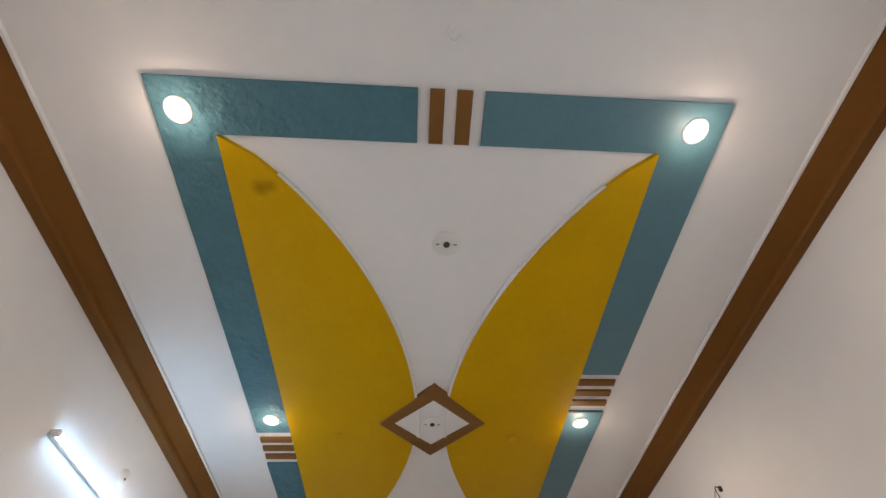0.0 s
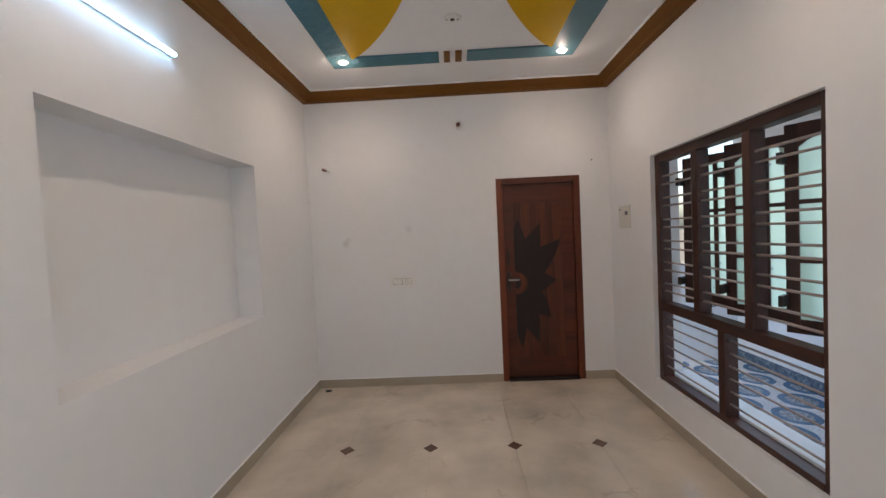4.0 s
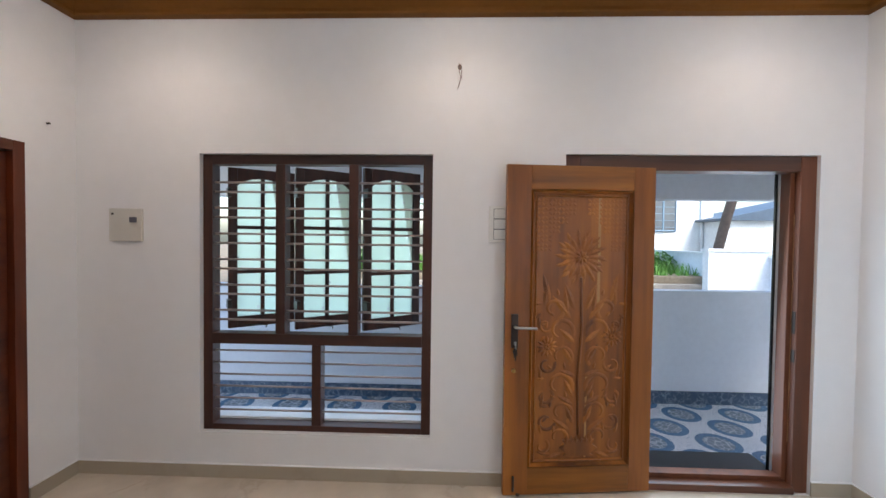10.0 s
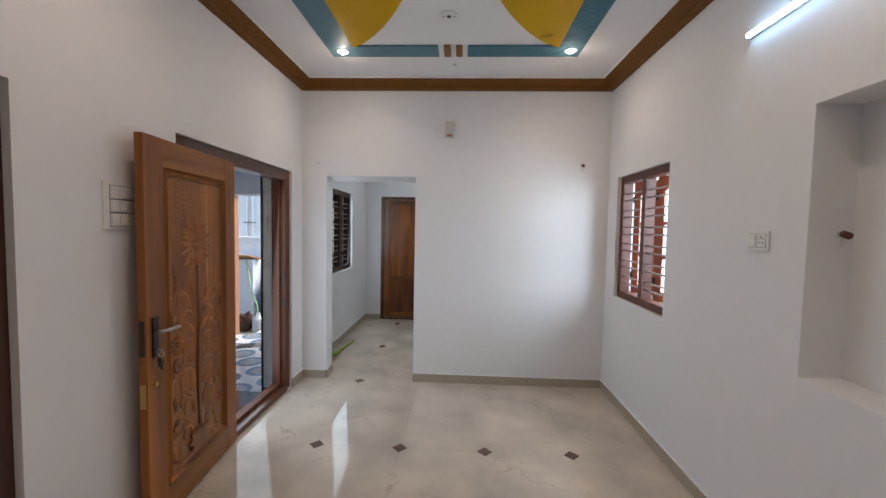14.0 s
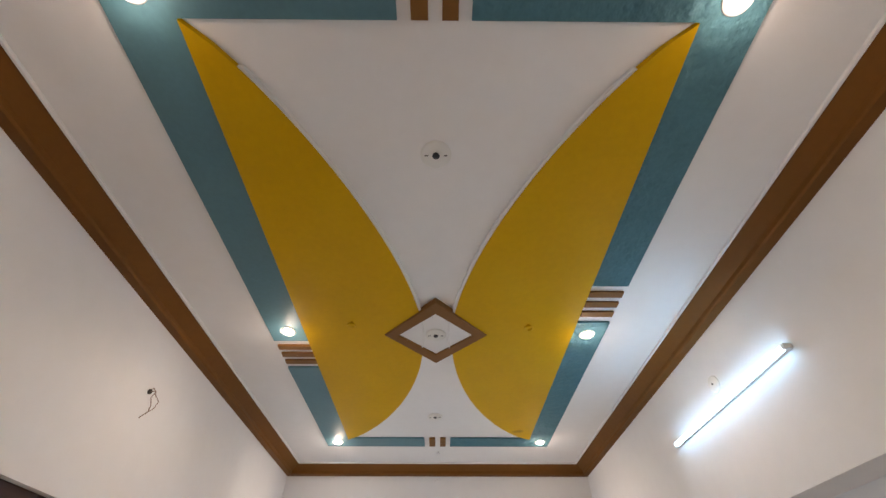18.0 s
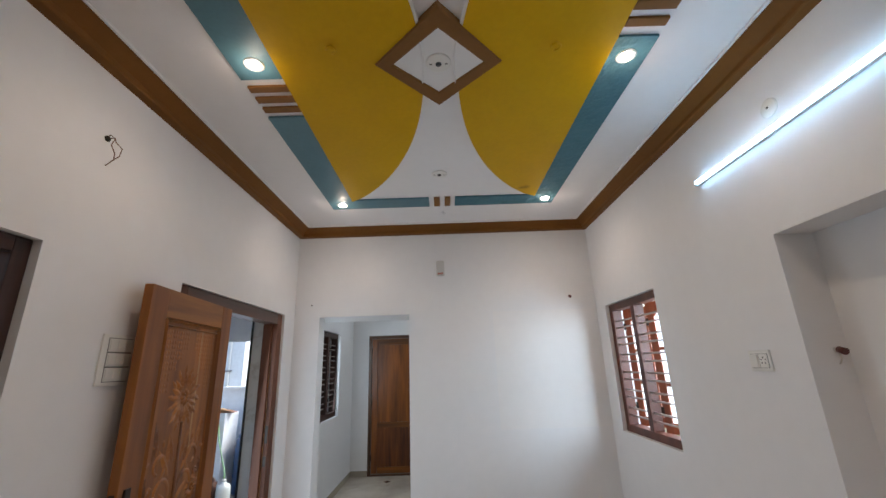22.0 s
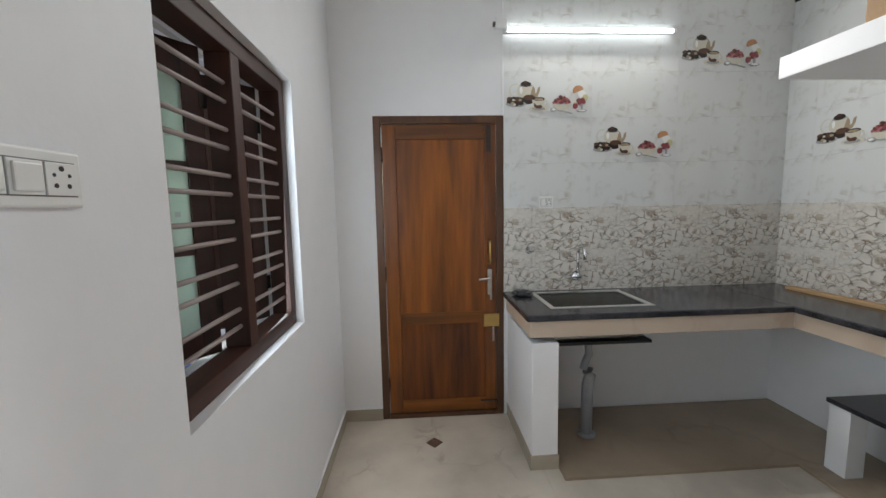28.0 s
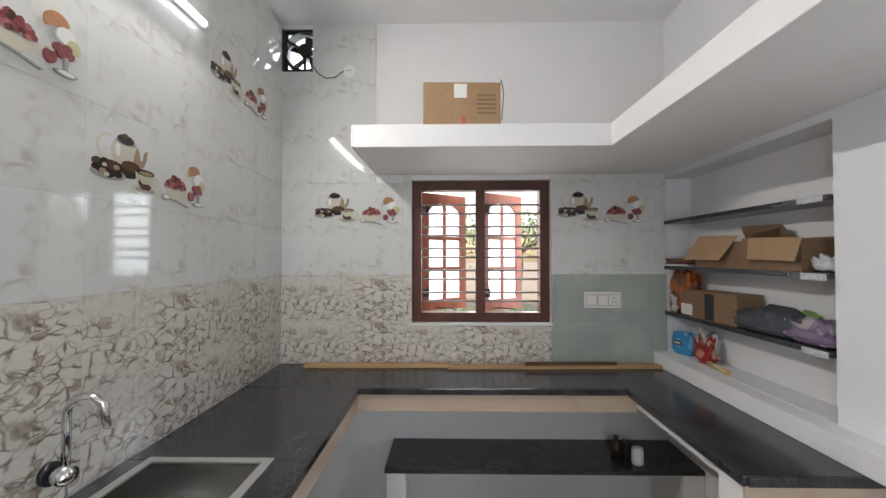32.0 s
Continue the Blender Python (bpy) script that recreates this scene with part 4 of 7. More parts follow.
def curl(bm, cx, cz, r, a0, a1, w0, w1, hgt, turns=0.55):
    """A carved scroll: a tapering ridge that winds inwards from a0 to a1 degrees."""
    n = 14
    rings = []
    for q in range(n + 1):
        f = q / n
        a, rad, w = radians(a0 + (a1 - a0) * f), r * (1 - turns * f), w0 + (w1 - w0) * f
        c, s = math.cos(a), math.sin(a)
        h = hgt * min(1, 0.25 + 2.5 * f) * (1 if q < n else 0.3)
        rings.append([bm.verts.new((cx + c * (rad + d * w), RY - 0.001 + h * e, cz + s * (rad + d * w))) for d, e in ((-0.5, 0), (-0.28, 0.8), (0, 1.0), (0.28, 0.7), (0.5, 0))])
    for p, q in zip(rings, rings[1:]):
        for e in range(4):
            bm.faces.new((p[e], p[e + 1], q[e + 1], q[e])).smooth = True
    return bm


def daisy(bm, cx, cz, r, n):
    for q in range(n):
        a = q * 360 / n
        petal(bm, cx + 0.28 * r * math.cos(radians(a)), cz + 0.28 * r * math.sin(radians(a)), a, 0.74 * r, 4.2 * r / n, RY, 0.010)
    for q in range(8):
        petal(bm, cx, cz, q * 45, 0.32 * r, 0.2 * r, RY + 0.001, 0.012)


bm = bmesh.new()
daisy(bm, MX, 1.455, 0.150, 18)
for q in range(14):
    petal(bm, MX + 0.10 * math.cos(radians(q * 26)), 1.455 + 0.11 * math.sin(radians(q * 26)), q * 26 + 12, 0.075, 0.03, RY, 0.006)
part("carved_flower", bm, M_TEAKD, leaf)
for s in (-1, 1):
    bm = bmesh.new()
    daisy(bm, MX + s * 0.205, 0.935 - 0.03 * s, 0.068, 12)
    part("carved_flower", bm, M_TEAKD, leaf)
bm = bmesh.new()
pipe(bm, [(MX, RY, 0.36), (MX + 0.012, RY + 0.003, 0.7), (MX - 0.010, RY + 0.003, 1.0), (MX, RY, 1.33)], 0.009, 8)
part("carved_stem", bm, M_TEAKD, leaf)
for s in (-1, 1):
    bm = bmesh.new()

    def mir(a):
        return a if s > 0 else 180 - a

    for cx, cz, r, a0, a1, w in ((0.165, 1.135, 0.070, 250, -60, 0.040), (0.120, 1.00, 0.085, 200, -70, 0.038), (0.215, 1.035, 0.045, 200, 500, 0.026), (0.115, 0.845, 0.075, 230, -40, 0.036), (0.205, 0.795, 0.055, 160, 460, 0.030),
                                 (0.125, 0.665, 0.090, 215, -60, 0.040), (0.215, 0.60, 0.055, 130, 430, 0.030), (0.110, 0.500, 0.075, 240, -50, 0.036), (0.205, 0.445, 0.060, 190, 500, 0.030), (0.125, 0.345, 0.065, 250, -30, 0.034), (0.225, 0.29, 0.045, 120, 400, 0.026)):
        part("carved_scroll", curl(bmesh.new(), MX + s * cx, cz, r, mir(a0), mir(a1), w, 0.4 * w, 0.009), M_TEAKD, leaf)
    bm = bmesh.new()
    for dx, z0, ang, ln, wd in ((0.03, 1.12, 68, 0.20, 0.044), (0.05, 1.07, 50, 0.20, 0.042), (0.08, 1.10, 84, 0.19, 0.036), (0.19, 1.17, 76, 0.20, 0.042), (0.225, 1.15, 96, 0.18, 0.034), (0.03, 0.93, 40, 0.14, 0.038), (0.04, 0.80, 58, 0.15, 0.040), (0.02, 0.72, 20, 0.12, 0.036),
                                (0.03, 0.58, 62, 0.15, 0.040), (0.03, 0.54, 30, 0.13, 0.036), (0.03, 0.42, 66, 0.14, 0.040), (0.05, 0.38, 35, 0.15, 0.038), (0.24, 0.70, 80, 0.11, 0.030), (0.24, 0.52, 100, 0.10, 0.030), (0.235, 0.36, 82, 0.10, 0.028), (0.25, 1.00, 84, 0.11, 0.028), (0.17, 0.24, 10, 0.10, 0.034), (0.10, 0.25, -20, 0.11, 0.034)):
        part("carved_leaf", petal(bmesh.new(), MX + s * dx, z0, mir(ang), ln, wd, RY, 0.010), M_TEAKD, leaf)
    for cx, cz, r in ((0.165, 1.135, 0.075), (0.12, 1.0, 0.09), (0.125, 0.665, 0.095), (0.11, 0.50, 0.08)):
        for q in range(5):
            a = mir(110 - 42 * q)
            part("carved_leaf", petal(bmesh.new(), MX + s * cx + (r + 0.008) * math.cos(radians(a)), cz + (r + 0.008) * math.sin(radians(a)), a - 30 * s, 0.055, 0.024, RY, 0.007), M_TEAKD, leaf)
for s in (-1, 1):
    bm = bmesh.new()
    for i in range(5):
        for j in range(6):
            if i + 0.8 * j < 5.2:
                cx, cz = MX + s * (0.258 - 0.05 * i), PZ1 - 0.075 - 0.055 * j
                for q in range(4):
                    petal(bm, cx, cz, 45 + 90 * q, 0.036, 0.024, RY, 0.003)
    part("carved_corner", bm, M_TEAKD, leaf)
bm = bmesh.new()
lath = [(0.10, 0.30), (0.085, 0.27), (0.12, 0.25), (0.075, 0.215), (0.095, 0.20)]
plate(bm, [(MX + x, z + 0.03) for x, z in lath] + [(MX - x, z + 0.03) for x, z in lath[::-1]], 0.024, 0.038, "xz")
for i in range(6):
    petal(bm, MX - 0.075 + 0.03 * i, 0.30, 90, 0.06, 0.026, 0.036, 0.006)
part("carved_vase", bm, M_TEAKD, leaf)
part("handle_plate", box(LW - 0.078, LW - 0.036, LT - 0.001, LT + 0.010, 0.905, 1.11, 0.004), M_BRONZE, leaf, "dark bronze lock plate")
part("lever_handle", pipe(bmesh.new(), [(LW - 0.057, LT, 1.035), (LW - 0.057, LT + 0.045, 1.035), (LW - 0.085, LT + 0.052, 1.035), (LW - 0.18, LT + 0.05, 1.03)], 0.009, 8), M_STEEL, leaf, "steel lever handle")
part("key", box(LW - 0.062, LW - 0.052, LT + 0.010, LT + 0.034, 0.925, 0.945, 0.002), M_STEEL, leaf, "steel key in the lock")
part("key_ring", pipe(bmesh.new(), [(LW - 0.057, LT + 0.030 + 0.014 * math.sin(a * 0.7), 0.918 + 0.014 * math.cos(a * 0.7)) for a in range(10)], 0.0018, 6), M_STEEL, leaf)
for dx, dz, tilt in ((-0.004, 0.0, -9), (0.005, -0.008, 7), (0.0, -0.016, 0)):
    part("hanging_key", plate(bmesh.new(), [(-0.010, -0.002), (0.010, -0.002), (0.012, -0.020), (0.005, -0.027), (0.004, -0.056), (-0.004, -0.056), (-0.005, -0.027), (-0.012, -0.020)], 0.0, 0.003, "xz"), M_BRONZE, leaf).matrix_basis = pose(LW - 0.057 + dx, LT + 0.018 - dz, 0.908 + dz, 0, tilt)
part("lock_cylinder", lathe(bmesh.new(), [(0.012, 0.0), (0.012, 0.012), (0.003, 0.014)], 16), M_BRASS, leaf).matrix_basis = pose(LW - 0.055, LT - 0.001, 0.765, -90)
part("latch_plate", box(LW - 0.002, LW + 0.002, 0.006, 0.034, 0.66, 0.78, 0.001), M_BRASS, leaf, "brass latch plate on the edge")
part("bolt_plate", box(LW - 0.002, LW + 0.002, 0.008, 0.032, 0.92, 1.10, 0.001), M_BRONZE, leaf)
part("tower_bolt", rod(bmesh.new(), (LW - 0.06, LT + 0.008, 0.03), (LW - 0.06, LT + 0.008, 0.12), 0.007), M_BRONZE, leaf)
part("door_stop", lathe(bmesh.new(), [(0.010, -0.012), (0.012, -0.006), (0.008, 0.0)], 12), M_BLACK, leaf).matrix_basis = pose(LW - 0.09, LT + 0.004, 0.012)

# kitchen back door
d3 = thing("door_3", pose(2.815, -2.70, 0, 0, 0, 180), "closed brown timber two-panel back door", "door", kind="structure")
KW, KHH = 0.87, 2.10
M_KFR = wood("back_door_frame", (0.05, 0.018, 0.007), (0.13, 0.05, 0.016), 0.35, 2, 9)
part("frame_post", box(0, 0.05, -0.004, 0.10, 0, KHH, 0.006), M_KFR, d3)
part("frame_post", box(KW - 0.05, KW, -0.004, 0.10, 0, KHH, 0.006), M_KFR, d3)
part("frame_head", box(0.05, KW - 0.05, -0.004, 0.10, KHH - 0.05, KHH, 0.006), M_KFR, d3)
part("sill", box(0.05, KW - 0.05, -0.004, 0.10, 0, 0.03, 0.004), M_KFR, d3)
part("hinge_stile", box(0.053, 0.145, 0.012, 0.05, 0.034, KHH - 0.053, 0.003), M_KDOOR, d3)
part("lock_stile", box(KW - 0.13, KW - 0.053, 0.012, 0.05, 0.034, KHH - 0.053, 0.003), M_KDOOR, d3)
M_KRAIL = wood("back_door_rail", (0.06, 0.017, 0.001), (0.28, 0.085, 0.008), 0.35, 0, 8, 0.2)
part("top_rail", box(0.145, KW - 0.13, 0.013, 0.05, KHH - 0.15, KHH - 0.053, 0.003), M_KRAIL, d3)
part("lock_rail", box(0.145, KW - 0.13, 0.013, 0.05, 0.68, 0.76, 0.003), M_KRAIL, d3)
part("bottom_rail", box(0.145, KW - 0.13, 0.013, 0.05, 0.034, 0.125, 0.003), M_KRAIL, d3)
part("upper_panel", box(0.14, KW - 0.125, 0.024, 0.042, 0.755, KHH - 0.148), M_KDOOR, d3)
part("lower_panel", box(0.14, KW - 0.125, 0.024, 0.042, 0.12, 0.685), wood("lower_panel_timber", (0.045, 0.009, 0.001), (0.26, 0.07, 0.008), 0.42, 2, 6, 0.05, 1.0, (0.5, 0.86)), d3)
part("tower_bolt", box(KW - 0.115, KW - 0.085, 0.004, 0.013, KHH - 0.24, KHH - 0.06, 0.003), M_BRONZE, d3)
part("pull_handle", pipe(bmesh.new(), [(KW - 0.10, 0.012, 1.10), (KW - 0.10, -0.02, 1.11), (KW - 0.10, -0.022, 1.25), (KW - 0.10, 0.012, 1.26)], 0.008, 8), M_BRASS, d3, "brass pull handle")
part("handle_plate", box(KW - 0.112, KW - 0.082, 0.004, 0.013, 0.88, 1.06, 0.003), M_STEEL, d3)
part("lever_handle", pipe(bmesh.new(), [(KW - 0.098, 0.01, 1.0), (KW - 0.098, -0.03, 1.0), (KW - 0.12, -0.034, 1.0), (KW - 0.18, -0.03, 0.995)], 0.007, 8), M_STEEL, d3, "steel lever handle")
part("keys", box(KW - 0.098, KW - 0.084, -0.006, 0.002, 0.845, 0.925, 0.002), M_STEEL, d3)
part("rim_lock", box(KW - 0.145, KW - 0.035, -0.012, 0.012, 0.655, 0.745, 0.004), M_BRASS, d3, "worn brass rim lock")
part("rim_lock_key", box(KW - 0.085, KW - 0.073, -0.02, -0.013, 0.55, 0.655, 0.002), M_STEEL, d3)
part("low_bolt", rod(bmesh.new(), (KW - 0.17, 0.006, 0.105), (KW - 0.03, 0.006, 0.105), 0.006), M_BRONZE, d3)
for z in (0.25, 1.05, 1.85):
    part("hinge", rod(bmesh.new(), (0.052, 0.006, z - 0.05), (0.052, 0.006, z + 0.05), 0.006, 8), M_BRONZE, d3)


# ---- small fixtures ----
M_DIM = mat("dim_plastic", (0.16, 0.16, 0.16), 0.4, vary=0.02, bump=0)


def plate_box(name, m, w, h, label, cat, cells=1, socket=False, vertical=False, ez=0.016):
    """A modular switch plate: x across, z up, facing -y; dark joints part the modules from the surround."""
    th = thing(name, m, label, cat)
    part("plate", box(-w / 2, w / 2, -0.010, 0, -h / 2, h / 2, 0.004), M_WHITE, th)
    ex = 0.030 if vertical or ez > 0.02 else 0.012
    part("joint", box(-w / 2 + ex, w / 2 - ex, -0.0108, -0.0095, -h / 2 + ez, h / 2 - ez), M_DIM, th)
    for c in range(cells):
        if vertical:
            ch = (h - 2 * ez) / cells
            z0 = -h / 2 + ez + c * ch
            part("module", box(-w / 2 + ex + 0.003, w / 2 - ex - 0.003, -0.0135, -0.0105, z0 + 0.003, z0 + ch - 0.003, 0.001), M_WHITE, th)
            for k in range(3):
                q = (w - 2 * ex - 0.012) / 3
                part("rocker", box(-w / 2 + ex + 0.006 + k * q + 0.001, -w / 2 + ex + 0.006 + (k + 1) * q - 0.001, -0.0175, -0.013, z0 + 0.010, z0 + ch - 0.010, 0.002), M_WHITE, th)
        else:
            q = (w - 2 * ex) / cells
            x0 = -w / 2 + ex + c * q
            part("module", box(x0 + 0.002, x0 + q - 0.002, -0.0135, -0.0105, -h / 2 + ez + 0.002, h / 2 - ez - 0.002, 0.001), M_WHITE, th)
            if not socket or c < cells - 1:
                part("rocker", box(x0 + 0.006, x0 + q - 0.006, -0.0185, -0.013, -h / 2 + ez + 0.006, h / 2 - ez - 0.006, 0.003), M_WHITE, th)
    if socket:
        q = (w - 2 * ex) / cells
        xx = w / 2 - ex - q / 2
        for dx, dz, r in ((0, 0.016, 0.0045), (-0.011, -0.010, 0.0038), (0.011, -0.010, 0.0038), (-0.013, 0.006, 0.003), (0.013, 0.006, 0.003)):
            part("pin_hole", rod(bmesh.new(), (xx + dx, -0.0142, dz), (xx + dx, -0.012, dz), r, 8), M_BLACK, th)
    return th


plate_box("switch_plate", pose(0.927, L, 1.087, 0, 0, 0), 0.25, 0.115, "white double socket plate on the wall", "socket", 2, True, ez=0.028)
plate_box("switch_plate", pose(0, 2.012, 1.56, 0, 0, 90), 0.135, 0.10, "white switch and socket plate on the wall", "switch", 2, True)
plate_box("switchboard", pose(W, 2.165, 1.665, 0, 0, -90), 0.20, 0.225, "white three-row switch panel behind the open door", "switch", 3, vertical=True)
plate_box("switch_plate", pose(W, -0.598, 1.553, 0, 0, -90), 0.19, 0.085, "white switch and socket plate on the kitchen wall", "switch", 3, True)
plate_box("switch_plate", pose(1.655, -2.692, 1.515, 0, 0, 180), 0.10, 0.085, "white socket plate on the tiled wall", "socket", 2, True)
plate_box("switch_plate", pose(-0.055, -0.60, 1.316, 0, 0, 90), 0.235, 0.105, "white double socket plate on the tiled wall", "socket", 3, True)
mcb = thing("fuse_box", pose(W, 4.60, 1.635, 0, 0, -90), "pale cream fuse box cover on the wall", "fuse box")
part("cover", box(-0.11, 0.11, -0.014, 0, -0.105, 0.105, 0.004), mat("cream_metal", (0.62, 0.60, 0.55), 0.35, vary=0.02, bump=0), mcb)
part("breaker", box(0.03, 0.075, -0.022, -0.013, 0.015, 0.05, 0.004), mat("grey_plastic", (0.12, 0.12, 0.15), 0.4, bump=0), mcb)
part("dial", rod(bmesh.new(), (-0.085, -0.016, 0.07), (-0.085, -0.012, 0.07), 0.008, 10), M_BRONZE, mcb)


def bulb_holder(m, big=False, arm=False):
    th = thing("lamp_holder", m, "empty dark lamp holder on a white wall plate" if big else "small empty brown lamp holder on the wall", "lamp holder")
    part("rose", rod(bmesh.new(), (0, 0, 0), (0, -0.012, 0), 0.042 if big else 0.012, 20), M_WHITE, th)
    if big:
        part("socket", rod(bmesh.new(), (0, -0.012, 0), (0, -0.05, 0.0), 0.022, 14, 0.019), M_RED, th)
    elif arm:
        part("arm", pipe(bmesh.new(), [(0, -0.010, 0), (0, -0.04, 0.002), (0, -0.068, 0.006)], 0.009, 10), M_WHITE, th)
        part("socket", rod(bmesh.new(), (0, -0.062, 0.005), (0, -0.115, 0.010), 0.013, 14, 0.0125), M_RED, th)
    else:
        part("socket", rod(bmesh.new(), (0, -0.012, 0), (0, -0.042, -0.010), 0.014, 14, 0.015), M_RED, th)
        part("wire_tail", pipe(bmesh.new(), [(0, -0.01, -0.01), (0.004, -0.012, -0.04), (-0.012, -0.012, -0.06)], 0.0035, 6), M_WHITE, th)
    return th


bulb_holder(pose(1.576, L, 2.65), True)
bulb_holder(pose(0.228, L, 2.245, 0, 0, -15), arm=True)
bulb_holder(pose(0.265, 0, 2.232, 0, 0, 180))
bulb_holder(pose(-0.13, 2.275, 1.60, 0, 0, 180))
for m in (pose(2.90, L, 2.234), pose(2.908, 0, 2.223, 0, 0, 180)):
    nl = thing("nail", m, "short dark nail in the wall", "nail")
    part("shank", rod(bmesh.new(), (0, 0, 0), (0, -0.02, 0), 0.006, 8), M_BRONZE, nl)
chime = thing("door_chime", pose(1.582, 0, 2.567, 0, 0, 180), "white wall door chime with a small red button", "door chime")
part("case", box(-0.042, 0.042, -0.034, 0, -0.08, 0.08, 0.008), mat("aged_plastic", (0.60, 0.575, 0.55), 0.35, vary=0.03, bump=0), chime)
part("grille", box(-0.03, 0.03, -0.034, -0.029, -0.072, -0.045, 0.003), mat("red_plastic", (0.45, 0.08, 0.05), 0.4, bump=0), chime)
hk = thing("cable_outlet", pose(W, 2.459, 2.64, 0, 0, -90), "twisted bare brown wires hanging from the wall", "wires")
part("conduit", rod(bmesh.new(), (0, 0, 0), (0, -0.006, 0), 0.014, 14), M_BRONZE, hk)
M_WIRE = mat("wire_brown", (0.16, 0.07, 0.04), 0.4, bump=0)
part("wire", pipe(bmesh.new(), [(0.0, 0, 0.004), (-0.006, -0.02, 0.016), (0.004, -0.035, 0.0), (-0.004, -0.03, -0.035), (0.006, -0.045, -0.075), (0.002, -0.05, -0.11), (-0.012, -0.03, -0.145)], 0.0022, 6), M_WIRE, hk)
part("wire", pipe(bmesh.new(), [(0.0, 0, 0.0), (0.008, -0.03, 0.006), (0.0, -0.045, -0.02), (0.012, -0.07, -0.05), (0.010, -0.065, -0.09), (-0.004, -0.045, -0.12)], 0.0022, 6), M_WIRE, hk)
jb = thing("round_cover", pose(0, 2.446, 2.70, 0, 0, 90), "round white junction cover above the tube light", "cover plate")
part("disc", lathe(bmesh.new(), [(0.045, 0.0), (0.045, 0.006), (0.040, 0.010), (0.0001, 0.011)], 28), M_WHITE, jb).matrix_basis = pose(0, 0, 0, 90)
part("screw", lathe(bmesh.new(), [(0.006, 0.0105), (0.006, 0.013), (0.0001, 0.0135)], 12), M_BRONZE, jb).matrix_basis = pose(0, 0, 0, 90)
cs = thing("wall_hook", pose(1.556, 0, 2.915, 0, 0, 180), "small white painted hook under the cornice", "hook")
part("hook", rod(bmesh.new(), (-0.02, -0.006, 0), (0.02, -0.006, 0), 0.006, 8), M_CEIL, cs)

# tube lights
tl = thing("tube_light", pose(0, 2.447, 2.583, 0, 0, 90), "glowing cool white tube light on the wall", "tube light", "tube lights")
part("batten", box(-0.575, 0.575, -0.020, 0, -0.011, 0.011, 0.003), M_WHITE, tl)
part("diffuser", rod(bmesh.new(), (-0.553, -0.029, 0), (0.553, -0.029, 0), 0.0125, 14), M_TUBE, tl)
for x in (-0.565, 0.565):
    part("end_cap", box(x - 0.010, x + 0.010, -0.040, 0, -0.012, 0.012, 0.003), M_WHITE, tl)
tk = copy_thing(tl, pose(1.37, -2.692, 2.628, 0, 0, 180))
for o in tk.children:
    if o.name.startswith("diffuser"):
        o.data = o.data.copy()
        o.data.materials[0] = glow("kitchen_tube_lens", (0.80, 0.92, 1.0), 3.5)
tk["label"] = "glowing cool white tube light on the tiled wall"
lamp("tube_glow", "AREA", look((0.075, 2.447, 2.583), (1.0, 2.447, 2.56)), 0.5, TUBE, size=(1.1, 0.03))
lamp("tube_glow_kitchen", "AREA", look((1.37, -2.62, 2.628), (1.37, -1.0, 1.8)), 5.5, (0.93, 0.98, 1.0), size=(1.1, 0.03))
kb = thing("tube_connector", pose(1.97, -2.70, 2.68, 0, 0, 180), "white cable connector box beside the tube light", "connector")
part("box", box(-0.03, 0.05, -0.03, 0, -0.04, 0.03, 0.004), M_WHITE, kb)
part("cap", rod(bmesh.new(), (-0.045, -0.015, -0.01), (-0.03, -0.015, -0.01), 0.016, 12), M_BRONZE, kb)

# ceiling roses and hooks
cr = thing("ceiling_rose", pose(1.56, 1.225, H), "round white ceiling rose with a dark centre", "ceiling rose", "ceiling roses")
part("cover", lathe(bmesh.new(), [(0.062, 0.0), (0.062, -0.004), (0.055, -0.008), (0.0001, -0.009)], 28), M_WHITE, cr)
part("hub", lathe(bmesh.new(), [(0.0145, -0.008), (0.0145, -0.013), (0.0001, -0.013)], 16), M_BLACK, cr)
for s in (-1, 1):
    part("screw_slot", box(s * 0.038 - 0.007, s * 0.038 + 0.007, -0.002, 0.002, -0.0105, -0.008), M_BRONZE, cr)
copy_thing(cr, pose(1.54, 3.67, H))
copy_thing(cr, pose(1.547, 2.448, H - 0.0255))
for x, y, mm in ((1.0, 2.55, M_YELLOW), (2.04, 2.57, M_YELLOW), (1.536, 0.43, M_CEIL)):
    h1 = thing("ceiling_hook", pose(x, y, H - (0.024 if mm is M_YELLOW else 0)), "painted fan hook in the ceiling", "hook")
    part("stem", rod(bmesh.new(), (0, 0, 0), (0, 0, -0.02), 0.008, 8), mm, h1)
    part("eye", pipe(bmesh.new(), [(0.022 * math.cos(a * 0.6), 0.022 * math.sin(a * 0.6), -0.022) for a in range(9)], 0.005, 6), mm, h1)


# ---- kitchen ----
CT, CF = 0.902, 0.872  # top and underside of the granite
worktop = thing("worktop", pose(0, 0, 0), "black granite U-shaped kitchen worktop", "worktop")
SX0, SX1, SY0, SY1 = 1.17, 1.77, -2.61, -2.20
part("slab", box(SX1, 1.945, -2.692, -2.07, CF, CT, 0.004), M_GRANITE, worktop)
part("slab", box(0.42, SX0, -2.692, -2.07, CF, CT, 0.004), M_GRANITE, worktop)
part("slab", box(SX0, SX1, SY1, -2.07, CF, CT, 0.003), M_GRANITE, worktop)
part("slab", box(SX0, SX1, -2.692, SY0, CF, CT, 0.003), M_GRANITE, worktop)
part("slab", box(-0.055, 0.419, -2.692, -0.652, CF, CT, 0.004), M_GRANITE, worktop)
part("slab", box(-0.055, 1.240, -0.651, -0.187, CF, CT, 0.004), M_GRANITE, worktop)
part("edge_lip", box(0.42, 1.953, -2.082, -2.062, CF - 0.004, CT - 0.002, 0.004), M_GRANITE, worktop)
